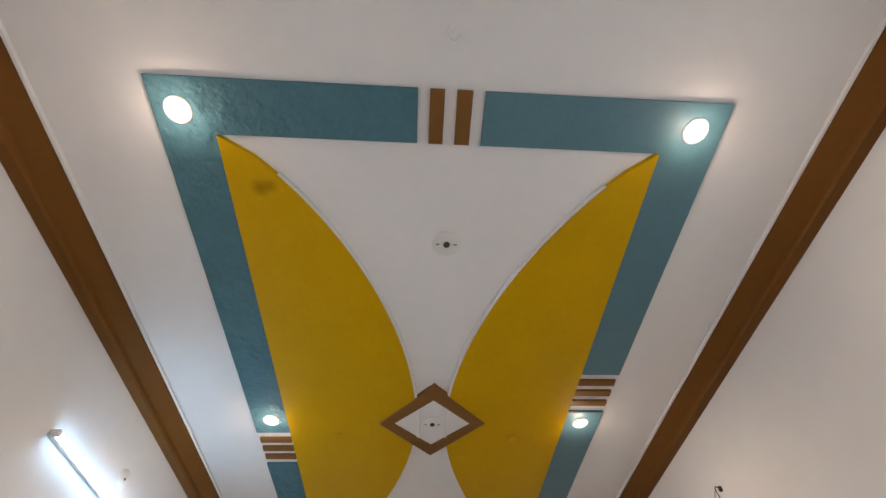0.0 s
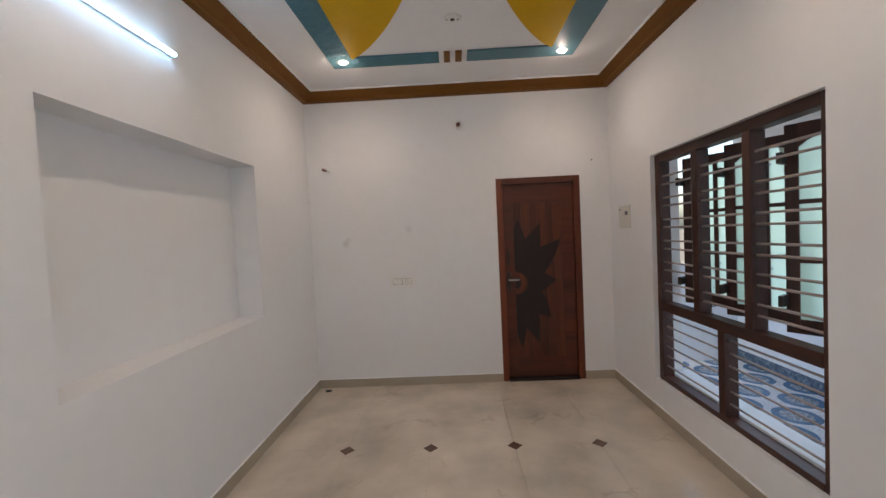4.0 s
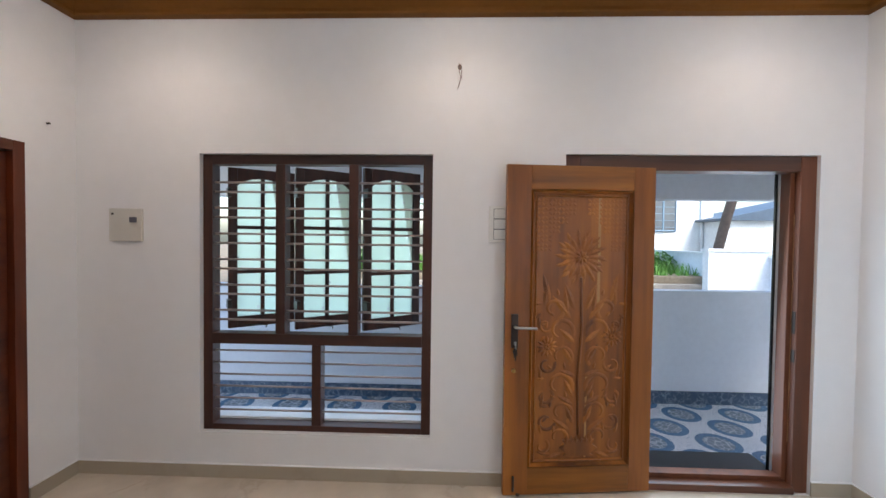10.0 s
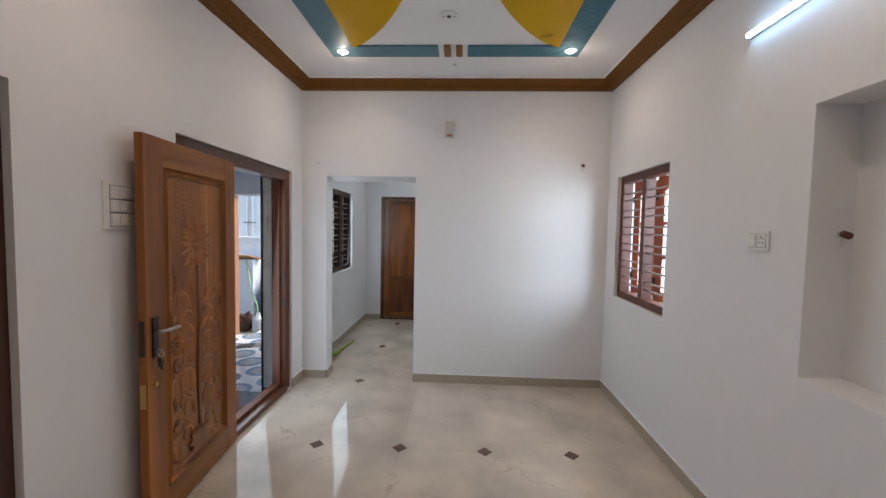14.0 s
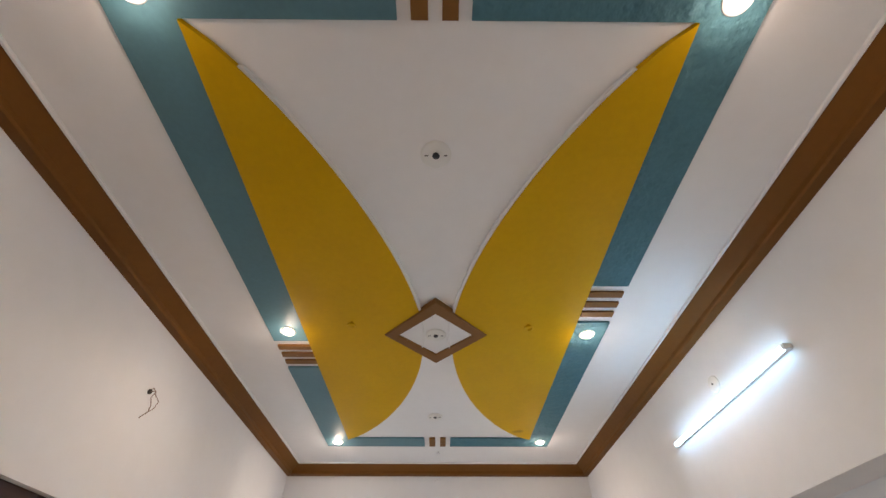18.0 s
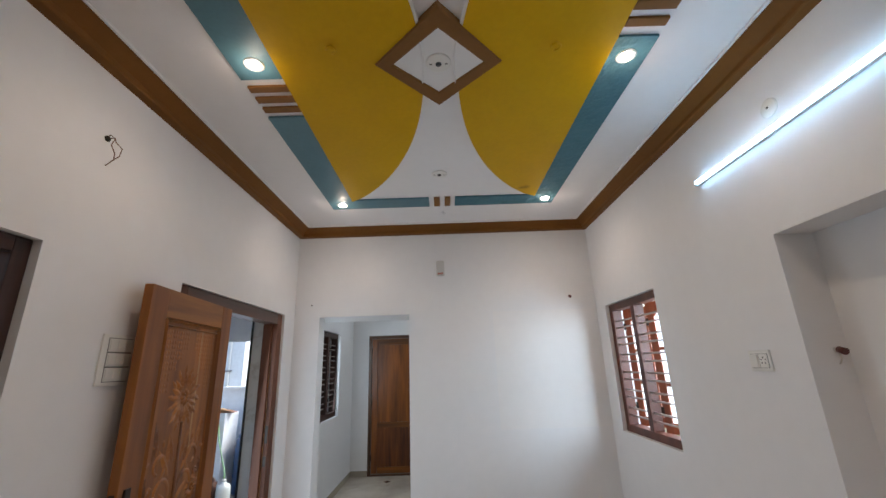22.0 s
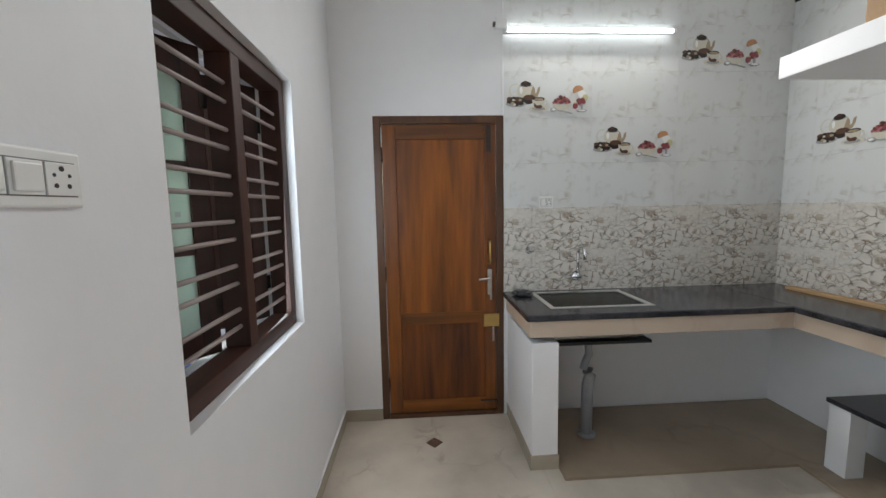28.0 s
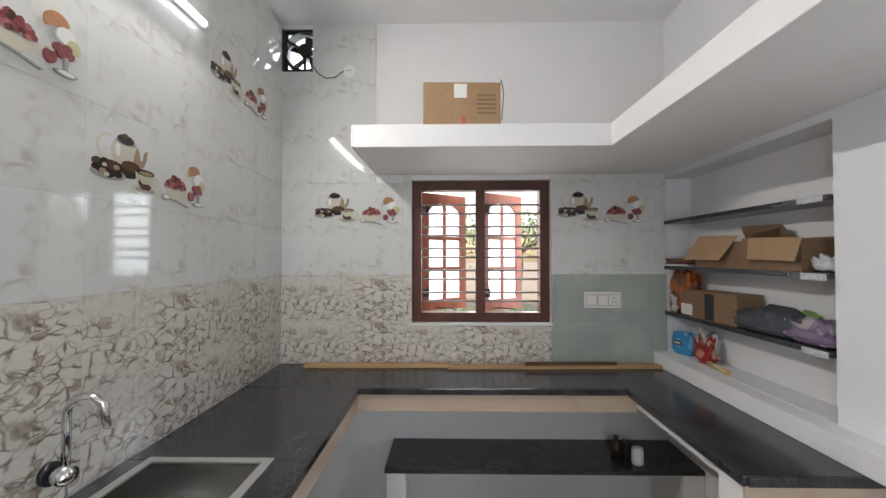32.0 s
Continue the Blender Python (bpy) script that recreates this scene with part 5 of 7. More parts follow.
part("edge_lip", box(0.41, 0.428, -2.062, -0.66, CF - 0.004, CT - 0.002, 0.004), M_GRANITE, worktop)
part("edge_lip", box(0.428, 1.240, -0.66, -0.642, CF - 0.004, CT - 0.002, 0.004), M_GRANITE, worktop)
part("edge_lip", box(1.936, 1.953, -2.692, -2.082, CF - 0.004, CT - 0.002, 0.004), M_GRANITE, worktop)
part("edge_lip", box(1.233, 1.247, -0.642, -0.187, CF - 0.004, CT - 0.002, 0.004), M_GRANITE, worktop)
counter = thing("kitchen_counter", pose(0, 0, 0), "white plastered counter base with a cream tile fascia", "counter base")
part("fascia", box(0.41, 1.93, -2.085, -2.075, 0.775, CF - 0.004), M_EDGE, counter, "cream tile fascia")
part("fascia", box(1.92, 1.932, -2.69, -2.085, 0.775, CF - 0.004), M_EDGE, counter, "cream tile fascia")
part("fascia", box(0.397, 0.407, -2.075, -0.60, 0.775, CF - 0.004), M_EDGE, counter, "cream tile fascia")
part("fascia", box(1.222, 1.234, -0.645, -0.19, 0.69, CF - 0.004), M_EDGE, counter, "cream tile fascia")
part("support_slab", box(-0.06, 1.92, -2.69, -2.64, 0.74, CF), M_KWALL, counter)
part("support_slab", box(-0.06, 0.39, -2.64, -0.60, 0.78, CF - 0.002), M_KWALL, counter)
part("support_slab", box(0.39, 1.22, -0.60, -0.19, 0.80, CF - 0.002), M_KWALL, counter)
part("pier", box(1.77, 1.92, -2.69, -2.08, 0.0, 0.74, 0.004), M_KWALL, counter)
part("pier", box(1.10, 1.22, -0.64, -0.19, 0.0, 0.868, 0.004), M_KWALL, counter)
part("pier_skirting", box(1.765, 1.928, -2.69, -2.072, 0.0, 0.085), M_SKIRT, counter)
M_PLINTH = marble("brown_plinth_tile", (0.33, 0.25, 0.175), (0.24, 0.17, 0.115), 0.22, 2.5, 0.5, 0.1, cloud=0.15)
plinth = thing("counter_plinth", pose(0, 0, 0), "low beige tiled step under the counter", "plinth")
part("step", box(-0.06, 1.765, -2.69, -1.97, 0.0, 0.02, 0.003), M_PLINTH, plinth)
part("step", box(-0.06, 0.42, -1.97, -0.19, 0.0, 0.02, 0.003), M_PLINTH, plinth)
lower = thing("low_shelf", pose(0, 0, 0), "low black granite shelf on white piers under the counter", "shelf")
part("slab", box(-0.06, 0.315, -1.95, -0.19, 0.395, 0.42, 0.003), M_GRANITE, lower)
part("pier", box(0.20, 0.305, -1.94, -1.83, 0.02, 0.395, 0.003), M_KWALL, lower)
part("pier", box(-0.06, 0.305, -0.30, -0.19, 0.02, 0.395, 0.003), M_KWALL, lower)

# sink with tap and waste
sink = thing("kitchen_sink", pose(0, 0, 0), "square stainless steel sink set into the worktop", "sink")
bm = bmesh.new()
r0, r1 = [(SX0 - 0.012, SY0 - 0.012), (SX1 + 0.012, SY0 - 0.012), (SX1 + 0.012, SY1 + 0.012), (SX0 - 0.012, SY1 + 0.012)], [(SX0 + 0.018, SY0 + 0.018), (SX1 - 0.018, SY0 + 0.018), (SX1 - 0.018, SY1 - 0.018), (SX0 + 0.018, SY1 - 0.018)]
rr = [[bm.verts.new((x, y, z)) for x, y in ring] for ring, z in ((r0, CT + 0.0005), (r0, CT + 0.004), (r1, CT + 0.004), (r1, CT - 0.003))]
for a, b in zip(rr, rr[1:]):
    for k in range(4):
        bm.faces.new((a[k], a[(k + 1) % 4], b[(k + 1) % 4], b[k]))
part("rim", bm, mat("satin_steel", (0.62, 0.61, 0.59), 0.42, 0.9, vary=0.03, scale=8, bump=0.0), sink, "bright satin steel rim")
bm = bmesh.new()
lo = [(SX0 + 0.03, SY0 + 0.03), (SX1 - 0.03, SY0 + 0.03), (SX1 - 0.03, SY1 - 0.03), (SX0 + 0.03, SY1 - 0.03)]
rr = [[bm.verts.new((x, y, z)) for x, y in ring] for ring, z in ((r1, CT - 0.002), (r1, CT - 0.02), (lo, CT - 0.20))]
for a, b in zip(rr, rr[1:]):
    for k in range(4):
        bm.faces.new((a[k], a[(k + 1) % 4], b[(k + 1) % 4], b[k]))
bm.faces.new(rr[-1])
bowl = part("bowl", bm, mat("sink_steel", (0.50, 0.49, 0.47), 0.24, 1.0, vary=0.10, scale=7, bump=0.01, bump_scale=90), sink)
part("underside", box(SX0 - 0.005, SX1 + 0.005, SY0 + 0.0, SY1 - 0.0, 0.675, 0.692), M_BLACK, sink)
part("strainer", lathe(bmesh.new(), [(0.05, CT - 0.198), (0.045, CT - 0.192), (0.0001, CT - 0.194)], 20, (1.62, -2.40, 0)), M_BLACK, sink)
waste = thing("waste_pipe", pose(1.48, -2.36, 0.02), "grey plastic sink waste pipe standing on the floor", "pipe")
M_PVC = mat("grey_pvc", (0.30, 0.31, 0.33), 0.4, vary=0.08, scale=6)
part("upper_pipe", pipe(bmesh.new(), [(0, 0, 0.66), (0, 0, 0.58), (-0.005, 0, 0.54), (0.02, 0, 0.48), (0.03, 0.0, 0.44)], 0.024, 12), M_PVC, waste)
part("lower_pipe", pipe(bmesh.new(), [(0.0, 0, 0.43), (-0.015, 0, 0.40), (0.0, 0, 0.34), (0.005, 0, 0.0)], 0.036, 14), M_PVC, waste)
part("foot_flange", lathe(bmesh.new(), [(0.055, 0.0), (0.055, 0.012), (0.04, 0.02)], 20), M_PVC, waste)
tap = thing("wall_tap", pose(1.44, -2.692, 1.0, 0, 0, 180), "chrome swan-neck tap on the tiled wall above the sink", "tap")
part("flange", rod(bmesh.new(), (0, 0, 0), (0, -0.014, 0), 0.032, 20), M_BLACK, tap, "black wall flange")
part("body", rod(bmesh.new(), (0, -0.01, 0), (0, -0.07, 0), 0.02, 16), M_CHROME, tap)
part("knob", lathe(bmesh.new(), [(0.02, 0.0), (0.026, 0.02), (0.022, 0.045), (0.008, 0.05)], 16, (0, 0, 0)), M_CHROME, tap).matrix_basis = pose(-0.012, -0.062, 0, 62, 0, -62)
part("spout", pipe(bmesh.new(), [(0, -0.05, 0.01), (0, -0.05, 0.12)] + [(0, -0.05 - 0.055 * (1 - math.cos(a * 0.35)), 0.16 + 0.055 * math.sin(a * 0.35)) for a in range(8)] + [(0, -0.165, 0.13)], 0.011, 12), M_CHROME, tap)
vl = thing("angle_valve", pose(1.77, -2.692, 1.19, 0, 0, 180), "small chrome angle valve on the tiled wall", "valve")
part("flange", rod(bmesh.new(), (0, 0, 0), (0, -0.01, 0), 0.026, 18), M_CHROME, vl)
part("body", rod(bmesh.new(), (0, -0.01, 0), (0, -0.05, 0), 0.014, 12), M_CHROME, vl)
part("knob", box(-0.02, 0.02, -0.065, -0.045, -0.008, 0.03, 0.005), M_CHROME, vl)
cloth = thing("crumpled_pouch", pose(1.85, -2.56, CT), "crumpled dark plastic pouch on the worktop", "pouch")
bm = bmesh.new()
bmesh.ops.create_icosphere(bm, subdivisions=4, radius=1)
for v in bm.verts:
    k = 1 + 0.25 * noise.noise(v.co * 6.0) + 0.4 * noise.noise(v.co * 2.6)
    v.co = Vector((v.co.x * 0.06 * k, v.co.y * 0.075 * k, max(0.0, (v.co.z * 0.5 + 0.5) * 0.030 * k)))
part("pouch", bm, mat("dark_film", (0.03, 0.03, 0.035), 0.3, vary=0.4, scale=20, bump=0.1, bump_scale=25), cloth, smooth=True)

# loft slab round the west and north walls
loft = thing("loft_slab", pose(0, 0, 0), "white plastered concrete loft slab above the window", "loft")
part("slab", box(-0.06, 0.60, -2.053, -0.185, 2.135, 2.165), M_KWALL, loft)
part("slab", box(0.60, W - 0.001, -0.79, -0.185, 2.135, 2.165), M_KWALL, loft)
part("kerb", box(0.53, 0.60, -2.053, -0.79, 2.165, 2.24, 0.004), M_KWALL, loft)
part("kerb", box(0.53, W - 0.001, -0.79, -0.72, 2.166, 2.24, 0.004), M_KWALL, loft)
part("fascia", box(0.60, 0.612, -2.053, -0.80, 2.132, 2.243, 0.004), M_KWALL, loft)
part("fascia", box(0.60, W - 0.001, -0.802, -0.79, 2.132, 2.243, 0.004), M_KWALL, loft)
part("end_face", box(-0.06, 0.612, -2.066, -2.053, 2.132, 2.243, 0.004), M_KWALL, loft)
M_CARD = mat("cardboard", (0.36, 0.22, 0.12), 0.75, vary=0.1, scale=5, bump=0.02)
M_CARDD = mat("brown_cardboard", (0.22, 0.13, 0.07), 0.75, vary=0.12, scale=5, bump=0.02)
bxo = thing("cardboard_box", pose(0.43, -1.52, 2.165, 0, 0, 2), "closed brown cardboard box on the loft", "box")
part("carton", box(-0.11, 0.12, -0.20, 0.19, 0, 0.31, 0.005), M_CARD, bxo)
part("label", box(0.1195, 0.1215, -0.045, 0.02, 0.23, 0.30), M_WHITE, bxo, "torn white label")
part("tape", box(0.1195, 0.1208, -0.01, 0.015, 0.0, 0.14), mat("red_tape", (0.45, 0.12, 0.07), 0.5), bxo)
for k in range(5):
    part("print_line", box(0.1195, 0.1206, 0.07, 0.165, 0.15 + 0.022 * k, 0.16 + 0.022 * k), M_CARDD, bxo)
part("strap", pipe(bmesh.new(), [(0.1, 0.195, 0.33), (0.12, 0.20, 0.29), (0.118, 0.205, 0.25), (0.115, 0.195, 0.12)], 0.003, 6), M_CARDD, bxo)

# exhaust fan in its opening
fan = thing("exhaust_fan", pose(-0.085, -2.5475, 2.97, 0, 0, 90), "black exhaust fan in a square wall opening", "fan")
fr = 0.148
part("housing", frame_moulding(bmesh.new(), -fr, fr, -fr, fr, 0.0, -0.03, 0.03), M_BLACK, fan)
bm = bmesh.new()
n = 28
rings = [[bm.verts.new((r * math.cos(2 * math.pi * k / n), y, r * math.sin(2 * math.pi * k / n))) for k in range(n)] for r, y in ((0.146, 0.0), (0.126, -0.02), (0.124, 0.05), (0.146, 0.05))]
for a, b in zip(rings, rings[1:] + rings[:1]):
    for k in range(n):
        bm.faces.new((a[k], a[(k + 1) % n], b[(k + 1) % n], b[k]))
part("ring", bm, M_BLACK, fan)
part("motor", rod(bmesh.new(), (0, -0.03, 0), (0, 0.06, 0), 0.042, 20), M_BLACK, fan)
for k in range(3):
    a = radians(90 + 120 * k)
    part("arm", box(-0.008, 0.008, -0.02, -0.008, 0.035, 0.14), M_BLACK, fan).matrix_basis = pose(0, 0, 0, 0, 60 + 120 * k, 0)
for k in range(5):
    bm = bmesh.new()
    v = [bm.verts.new(p) for p in ((-0.018, 0.03, 0.03), (0.018, 0.05, 0.03), (0.05, 0.058, 0.115), (-0.012, 0.026, 0.12))]
    w = [bm.verts.new(p.co + Vector((0, 0.002, 0))) for p in v]
    bm.faces.new(v), bm.faces.new(w)
    for i in range(4):
        bm.faces.new((v[i], v[(i + 1) % 4], w[(i + 1) % 4], w[i]))
    part("blade", bm, M_BLACK, fan).matrix_basis = pose(0, 0, 0, 0, 72 * k, 0)
fp = thing("fan_socket", pose(-0.055, -2.245, 2.82, 0, 0, 90), "round white fan outlet with a cable", "socket")
part("disc", rod(bmesh.new(), (0, 0, 0), (0, -0.01, 0), 0.042, 22), M_WHITE, fp)
for s in (-1, 1):
    part("pin_hole", rod(bmesh.new(), (s * 0.011, -0.0115, 0.005), (s * 0.011, -0.009, 0.005), 0.004, 8), M_BLACK, fp)
part("cable", pipe(bmesh.new(), [(-0.035, -0.012, 0.0), (-0.09, -0.02, -0.045), (-0.15, -0.02, -0.05), (-0.20, -0.02, -0.02), (-0.235, -0.015, 0.03)], 0.004, 6), M_BLACK, fp)

# shelf recess and what stands there
structure("ledge_recess", box(-0.055, 1.30, -0.275, -0.1875, CT + 0.0005, 0.988, 0.004), M_KWALL, "white plaster ledge behind the worktop", "ledge")
shelves = thing("granite_shelves", pose(0, 0, 0), "three dark granite shelves built into a white recess", "shelves")
for z in (1.825, 1.535, 1.247):
    part("shelf", box(-0.06, 1.055, -0.20, -0.024, z - 0.022, z, 0.003), M_GRANITE, shelves)
carton = thing("open_carton", pose(0, 0, 1.536), "open cardboard carton with hanging flaps on the middle shelf", "box")
bm = bx(bmesh.new(), 0.25, 0.93, -0.19, -0.184, 0, 0.125)
for x0, x1, y0, y1, z0, z1 in ((0.25, 0.93, -0.046, -0.04, 0, 0.14), (0.25, 0.256, -0.184, -0.046, 0, 0.13), (0.924, 0.93, -0.184, -0.046, 0, 0.13), (0.256, 0.924, -0.184, -0.046, 0, 0.005), (0.615, 0.65, -0.192, -0.05, 0.0, 0.145)):
    bx(bm, x0, x1, y0, y1, z0, z1)
part("carton_body", bm, M_CARDD, carton)


def sheet(pts, thick):
    """A stiff card of four corners with a real thickness."""
    a, b_, c = [Vector(p) for p in pts[:3]]
    n = (b_ - a).cross(c - a).normalized() * thick
    bm = bmesh.new()
    lo, hi = [bm.verts.new(p) for p in pts], [bm.verts.new(Vector(p) + n) for p in pts]
    bm.faces.new(lo[::-1]), bm.faces.new(hi)
    for q in range(4):
        bm.faces.new((lo[q], lo[(q + 1) % 4], hi[(q + 1) % 4], hi[q]))
    return bm


part("flap", sheet([(0.205, -0.225, 0.040), (0.515, -0.235, 0.040), (0.585, -0.188, 0.160), (0.29, -0.185, 0.172)], 0.004), M_CARD, carton)
part("flap", sheet([(0.70, -0.23, 0.045), (0.945, -0.23, 0.040), (0.935, -0.188, 0.135), (0.655, -0.188, 0.145)], 0.004), M_CARD, carton)
part("flap", sheet([(0.46, -0.05, 0.135), (0.74, -0.05, 0.135), (0.72, -0.09, 0.205), (0.47, -0.09, 0.215)], 0.004), M_CARDD, carton)
part("flap", sheet([(0.60, -0.19, 0.125), (0.655, -0.06, 0.135), (0.70, -0.09, 0.195), (0.64, -0.17, 0.16)], 0.004), M_CARDD, carton)
mag = thing("magazine_stack", pose(0.045, -0.12, 1.536, 0, 0, 4), "small stack of worn red-brown booklets on the shelf", "booklets")
for q, (zz, mm, aa) in enumerate(((0.0, M_WHITE, 0), (0.013, M_RED, 3), (0.026, M_CARDD, -4), (0.036, M_RED, 6))):
    part("booklet", box(-0.10, 0.10, -0.065, 0.065, 0, 0.011, 0.003), mm, mag).matrix_basis = pose(0, 0, zz, 0, 0, aa)
sm = thing("brown_carton", pose(0.16, -0.125, 1.248, 0, 0, 4), "small brown cardboard carton with a white label", "box")
part("carton", box(-0.06, 0.062, -0.06, 0.06, 0, 0.148, 0.003), M_CARDD, sm)
part("label", box(-0.055, 0.057, -0.062, -0.06, 0.008, 0.07), M_WHITE, sm)
sm2 = thing("brown_carton", pose(0.40, -0.12, 1.248, 0, 0, 4), "brown cardboard carton with a dark printed band", "box")
part("carton", box(-0.17, 0.15, -0.07, 0.07, 0, 0.156, 0.003), M_CARDD, sm2)
part("band", box(-0.068, -0.002, -0.072, -0.07, 0.005, 0.145), M_BLACK, sm2)
part("tape", box(-0.17, 0.15, -0.012, 0.012, 0.156, 0.157), M_CARD, sm2)


def blob(name, m, size, material, label, cat, rough=0.35, freq=2.2, seed=0.0, square=0.62):
    """A soft bag or bundle of cloth, flat at its foot."""
    th = thing(name, m, label, cat)
    bm = bmesh.new()
    bmesh.ops.create_icosphere(bm, subdivisions=4, radius=1)
    for v in bm.verts:
        c = v.co.copy()
        q = [math.copysign(abs(a) ** square, a) for a in c]
        k = 1 + rough * noise.noise(c * freq + Vector((seed, 0, 0))) + 0.3 * rough * noise.noise(c * freq * 3.1)
        v.co = Vector((q[0] * size[0] / 2 * k, q[1] * size[1] / 2 * (1 + 0.4 * (k - 1)), max(0.0, (q[2] * 0.5 + 0.5) * size[2] * k)))
    part("body", bm, material, th, smooth=True)
    return th


def printed(name, a, b, scale):
    m = mat(name, a, 0.3, vary=0.05, scale=4, bump=0.05, bump_scale=30)
    t = m.node_tree
    vo, co, cr, mx = t.nodes.new("ShaderNodeTexVoronoi"), t.nodes.new("ShaderNodeTexCoord"), t.nodes.new("ShaderNodeValToRGB"), t.nodes.new("ShaderNodeMix")
    vo.inputs["Scale"].default_value = scale
    t.links.new(co.outputs["Object"], vo.inputs["Vector"])
    sep = t.nodes.new("ShaderNodeSeparateColor")
    t.links.new(vo.outputs["Color"], sep.inputs[0]), t.links.new(sep.outputs[0], cr.inputs[0])
    cr.color_ramp.interpolation = "CONSTANT"
    cr.color_ramp.elements[0].color, cr.color_ramp.elements[1].color = (*a, 1), (*b, 1)
    cr.color_ramp.elements[1].position = 0.62
    t.links.new(cr.outputs[0], t.nodes["Principled BSDF"].inputs["Base Color"])
    return m


blob("snack_bag", pose(0.035, -0.115, 1.247), (0.19, 0.11, 0.25), printed("orange_film", (0.44, 0.12, 0.03), (0.16, 0.06, 0.03), 16), "crumpled orange and brown plastic bag on the shelf", "bag", 0.4, 2.2, 1.0)
blob("milk_pouch", pose(-0.005, -0.165, 1.247), (0.07, 0.03, 0.10), printed("pale_film", (0.55, 0.52, 0.48), (0.36, 0.12, 0.06), 30), "pale printed pouch leaning on the bag", "pouch", 0.4, 2.0, 4.0)
blob("folded_cloth", pose(0.70, -0.125, 1.247), (0.40, 0.14, 0.095), mat("grey_cloth", (0.065, 0.072, 0.085), 0.9, vary=0.3, scale=12, bump=0.35, bump_scale=30), "folded dark grey cloth on the shelf", "cloth", 0.5, 2.8, 2.0)
blob("cloth_bundle", pose(0.945, -0.13, 1.247), (0.22, 0.13, 0.085), printed("mauve_cloth", (0.20, 0.14, 0.22), (0.40, 0.34, 0.34), 16), "crumpled mauve and cream cloth on the shelf", "cloth", 0.55, 2.8, 5.0)
blob("blue_packet", pose(0.035, -0.13, 0.989, 0, 0, 14), (0.15, 0.055, 0.135), printed("blue_film", (0.03, 0.24, 0.48), (0.16, 0.40, 0.58), 22), "blue plastic detergent packet in the recess", "packet", 0.16, 2.2, 3.0, 0.36)
bp_ = thing("packet_label", pose(0.02, -0.166, 1.058, 0, 0, 14), "red printed label on the blue packet", "label")
part("label", box(-0.03, 0.03, -0.002, 0.004, -0.013, 0.016, 0.002), M_RED, bp_)
part("text_bar", box(-0.024, 0.024, -0.003, -0.002, -0.003, 0.006), M_WHITE, bp_)
blob("clear_bag", pose(0.19, -0.09, 0.989), (0.13, 0.08, 0.15), mat("milky_film", (0.58, 0.55, 0.53), 0.25, vary=0.2, scale=9), "milky plastic bag in the recess", "bag", 0.45, 2.4, 6.0)
blob("red_packet", pose(0.255, -0.14, 0.989, 0, 0, 20), (0.105, 0.05, 0.115), printed("red_film", (0.30, 0.02, 0.02), (0.48, 0.22, 0.14), 26), "torn red plastic packet in the recess", "packet", 0.75, 2.4, 8.0)
blob("green_packet", pose(0.80, -0.045, 1.247), (0.11, 0.03, 0.11), mat("green_film", (0.22, 0.40, 0.08), 0.35), "green packet behind the cloth", "packet", 0.2, 2, 9.0)
blob("white_bag", pose(0.255, -0.115, 1.536), (0.13, 0.09, 0.13), mat("white_film", (0.62, 0.62, 0.62), 0.3, vary=0.1), "white plastic bag beside the carton", "bag", 0.4, 2.5, 12.0)
blob("white_bag", pose(0.995, -0.12, 1.536), (0.10, 0.10, 0.06), mat("white_film_far", (0.60, 0.60, 0.62), 0.3, vary=0.1), "white plastic bag at the end of the shelf", "bag", 0.5, 2.5, 13.0)
stick = thing("wooden_stick", pose(0.375, -0.155, 0.989, 0, 0, -7), "short pale wooden stick in the recess", "stick")
part("stick", rod(bmesh.new(), (-0.095, 0, 0.014), (0.10, 0, 0.014), 0.014, 12), mat("pale_timber", (0.55, 0.38, 0.20), 0.6, vary=0.15, scale=9), stick)
for z, x in ((1.825, 0.98), (1.53, 0.99), (1.242, 0.99)):
    tp = thing("plastic_wrap", pose(x, -0.199, z - 0.012), "scrap of clear plastic wrap on the shelf edge", "wrap")
    part("film", box(-0.055, 0.055, -0.004, 0.0, -0.012, 0.014, 0.003), mat("clear_film", (0.55, 0.56, 0.58), 0.15, vary=0.3, scale=25, bump=0.3, bump_scale=60), tp)
M_PALE = wood("pale_batten", (0.36, 0.20, 0.09), (0.58, 0.38, 0.20), 0.6, 1, 10, 0.0)
M_CHOCW = wood("dark_strip", (0.06, 0.025, 0.015), (0.16, 0.07, 0.04), 0.6, 1, 10, 0.0)
for y0, y1, x, mm, w in ((-2.50, -1.55, 0.02, M_PALE, 0.03), (-1.60, -0.22, 0.035, M_PALE, 0.03), (-1.12, -0.55, 0.045, M_CHOCW, 0.008)):
    bt = thing("timber_batten", pose(x, (y0 + y1) / 2, CT + (0.0205 if mm is M_CHOCW else 0), 0, 0, 1.2), "thin dark brown strip lying on a pale batten" if mm is M_CHOCW else "pale timber batten lying on the worktop along the wall", "batten")
    part("batten", box(-w, w, -(y1 - y0) / 2, (y1 - y0) / 2, 0, 0.02, 0.003), mm, bt)
jar = thing("white_jar", pose(0.235, -0.52, 0.42), "small white plastic jar on the low shelf", "jar")
part("body", lathe(bmesh.new(), [(0.029, 0.0), (0.032, 0.005), (0.032, 0.068), (0.029, 0.074), (0.0001, 0.074)], 20), M_WHITE, jar)
part("lid", lathe(bmesh.new(), [(0.030, 0.0735), (0.030, 0.087), (0.027, 0.090), (0.0001, 0.090)], 20), M_WHITE, jar)
bt = thing("dark_bottle", pose(0.14, -0.60, 0.42), "small dark brown bottle on the low shelf", "bottle")
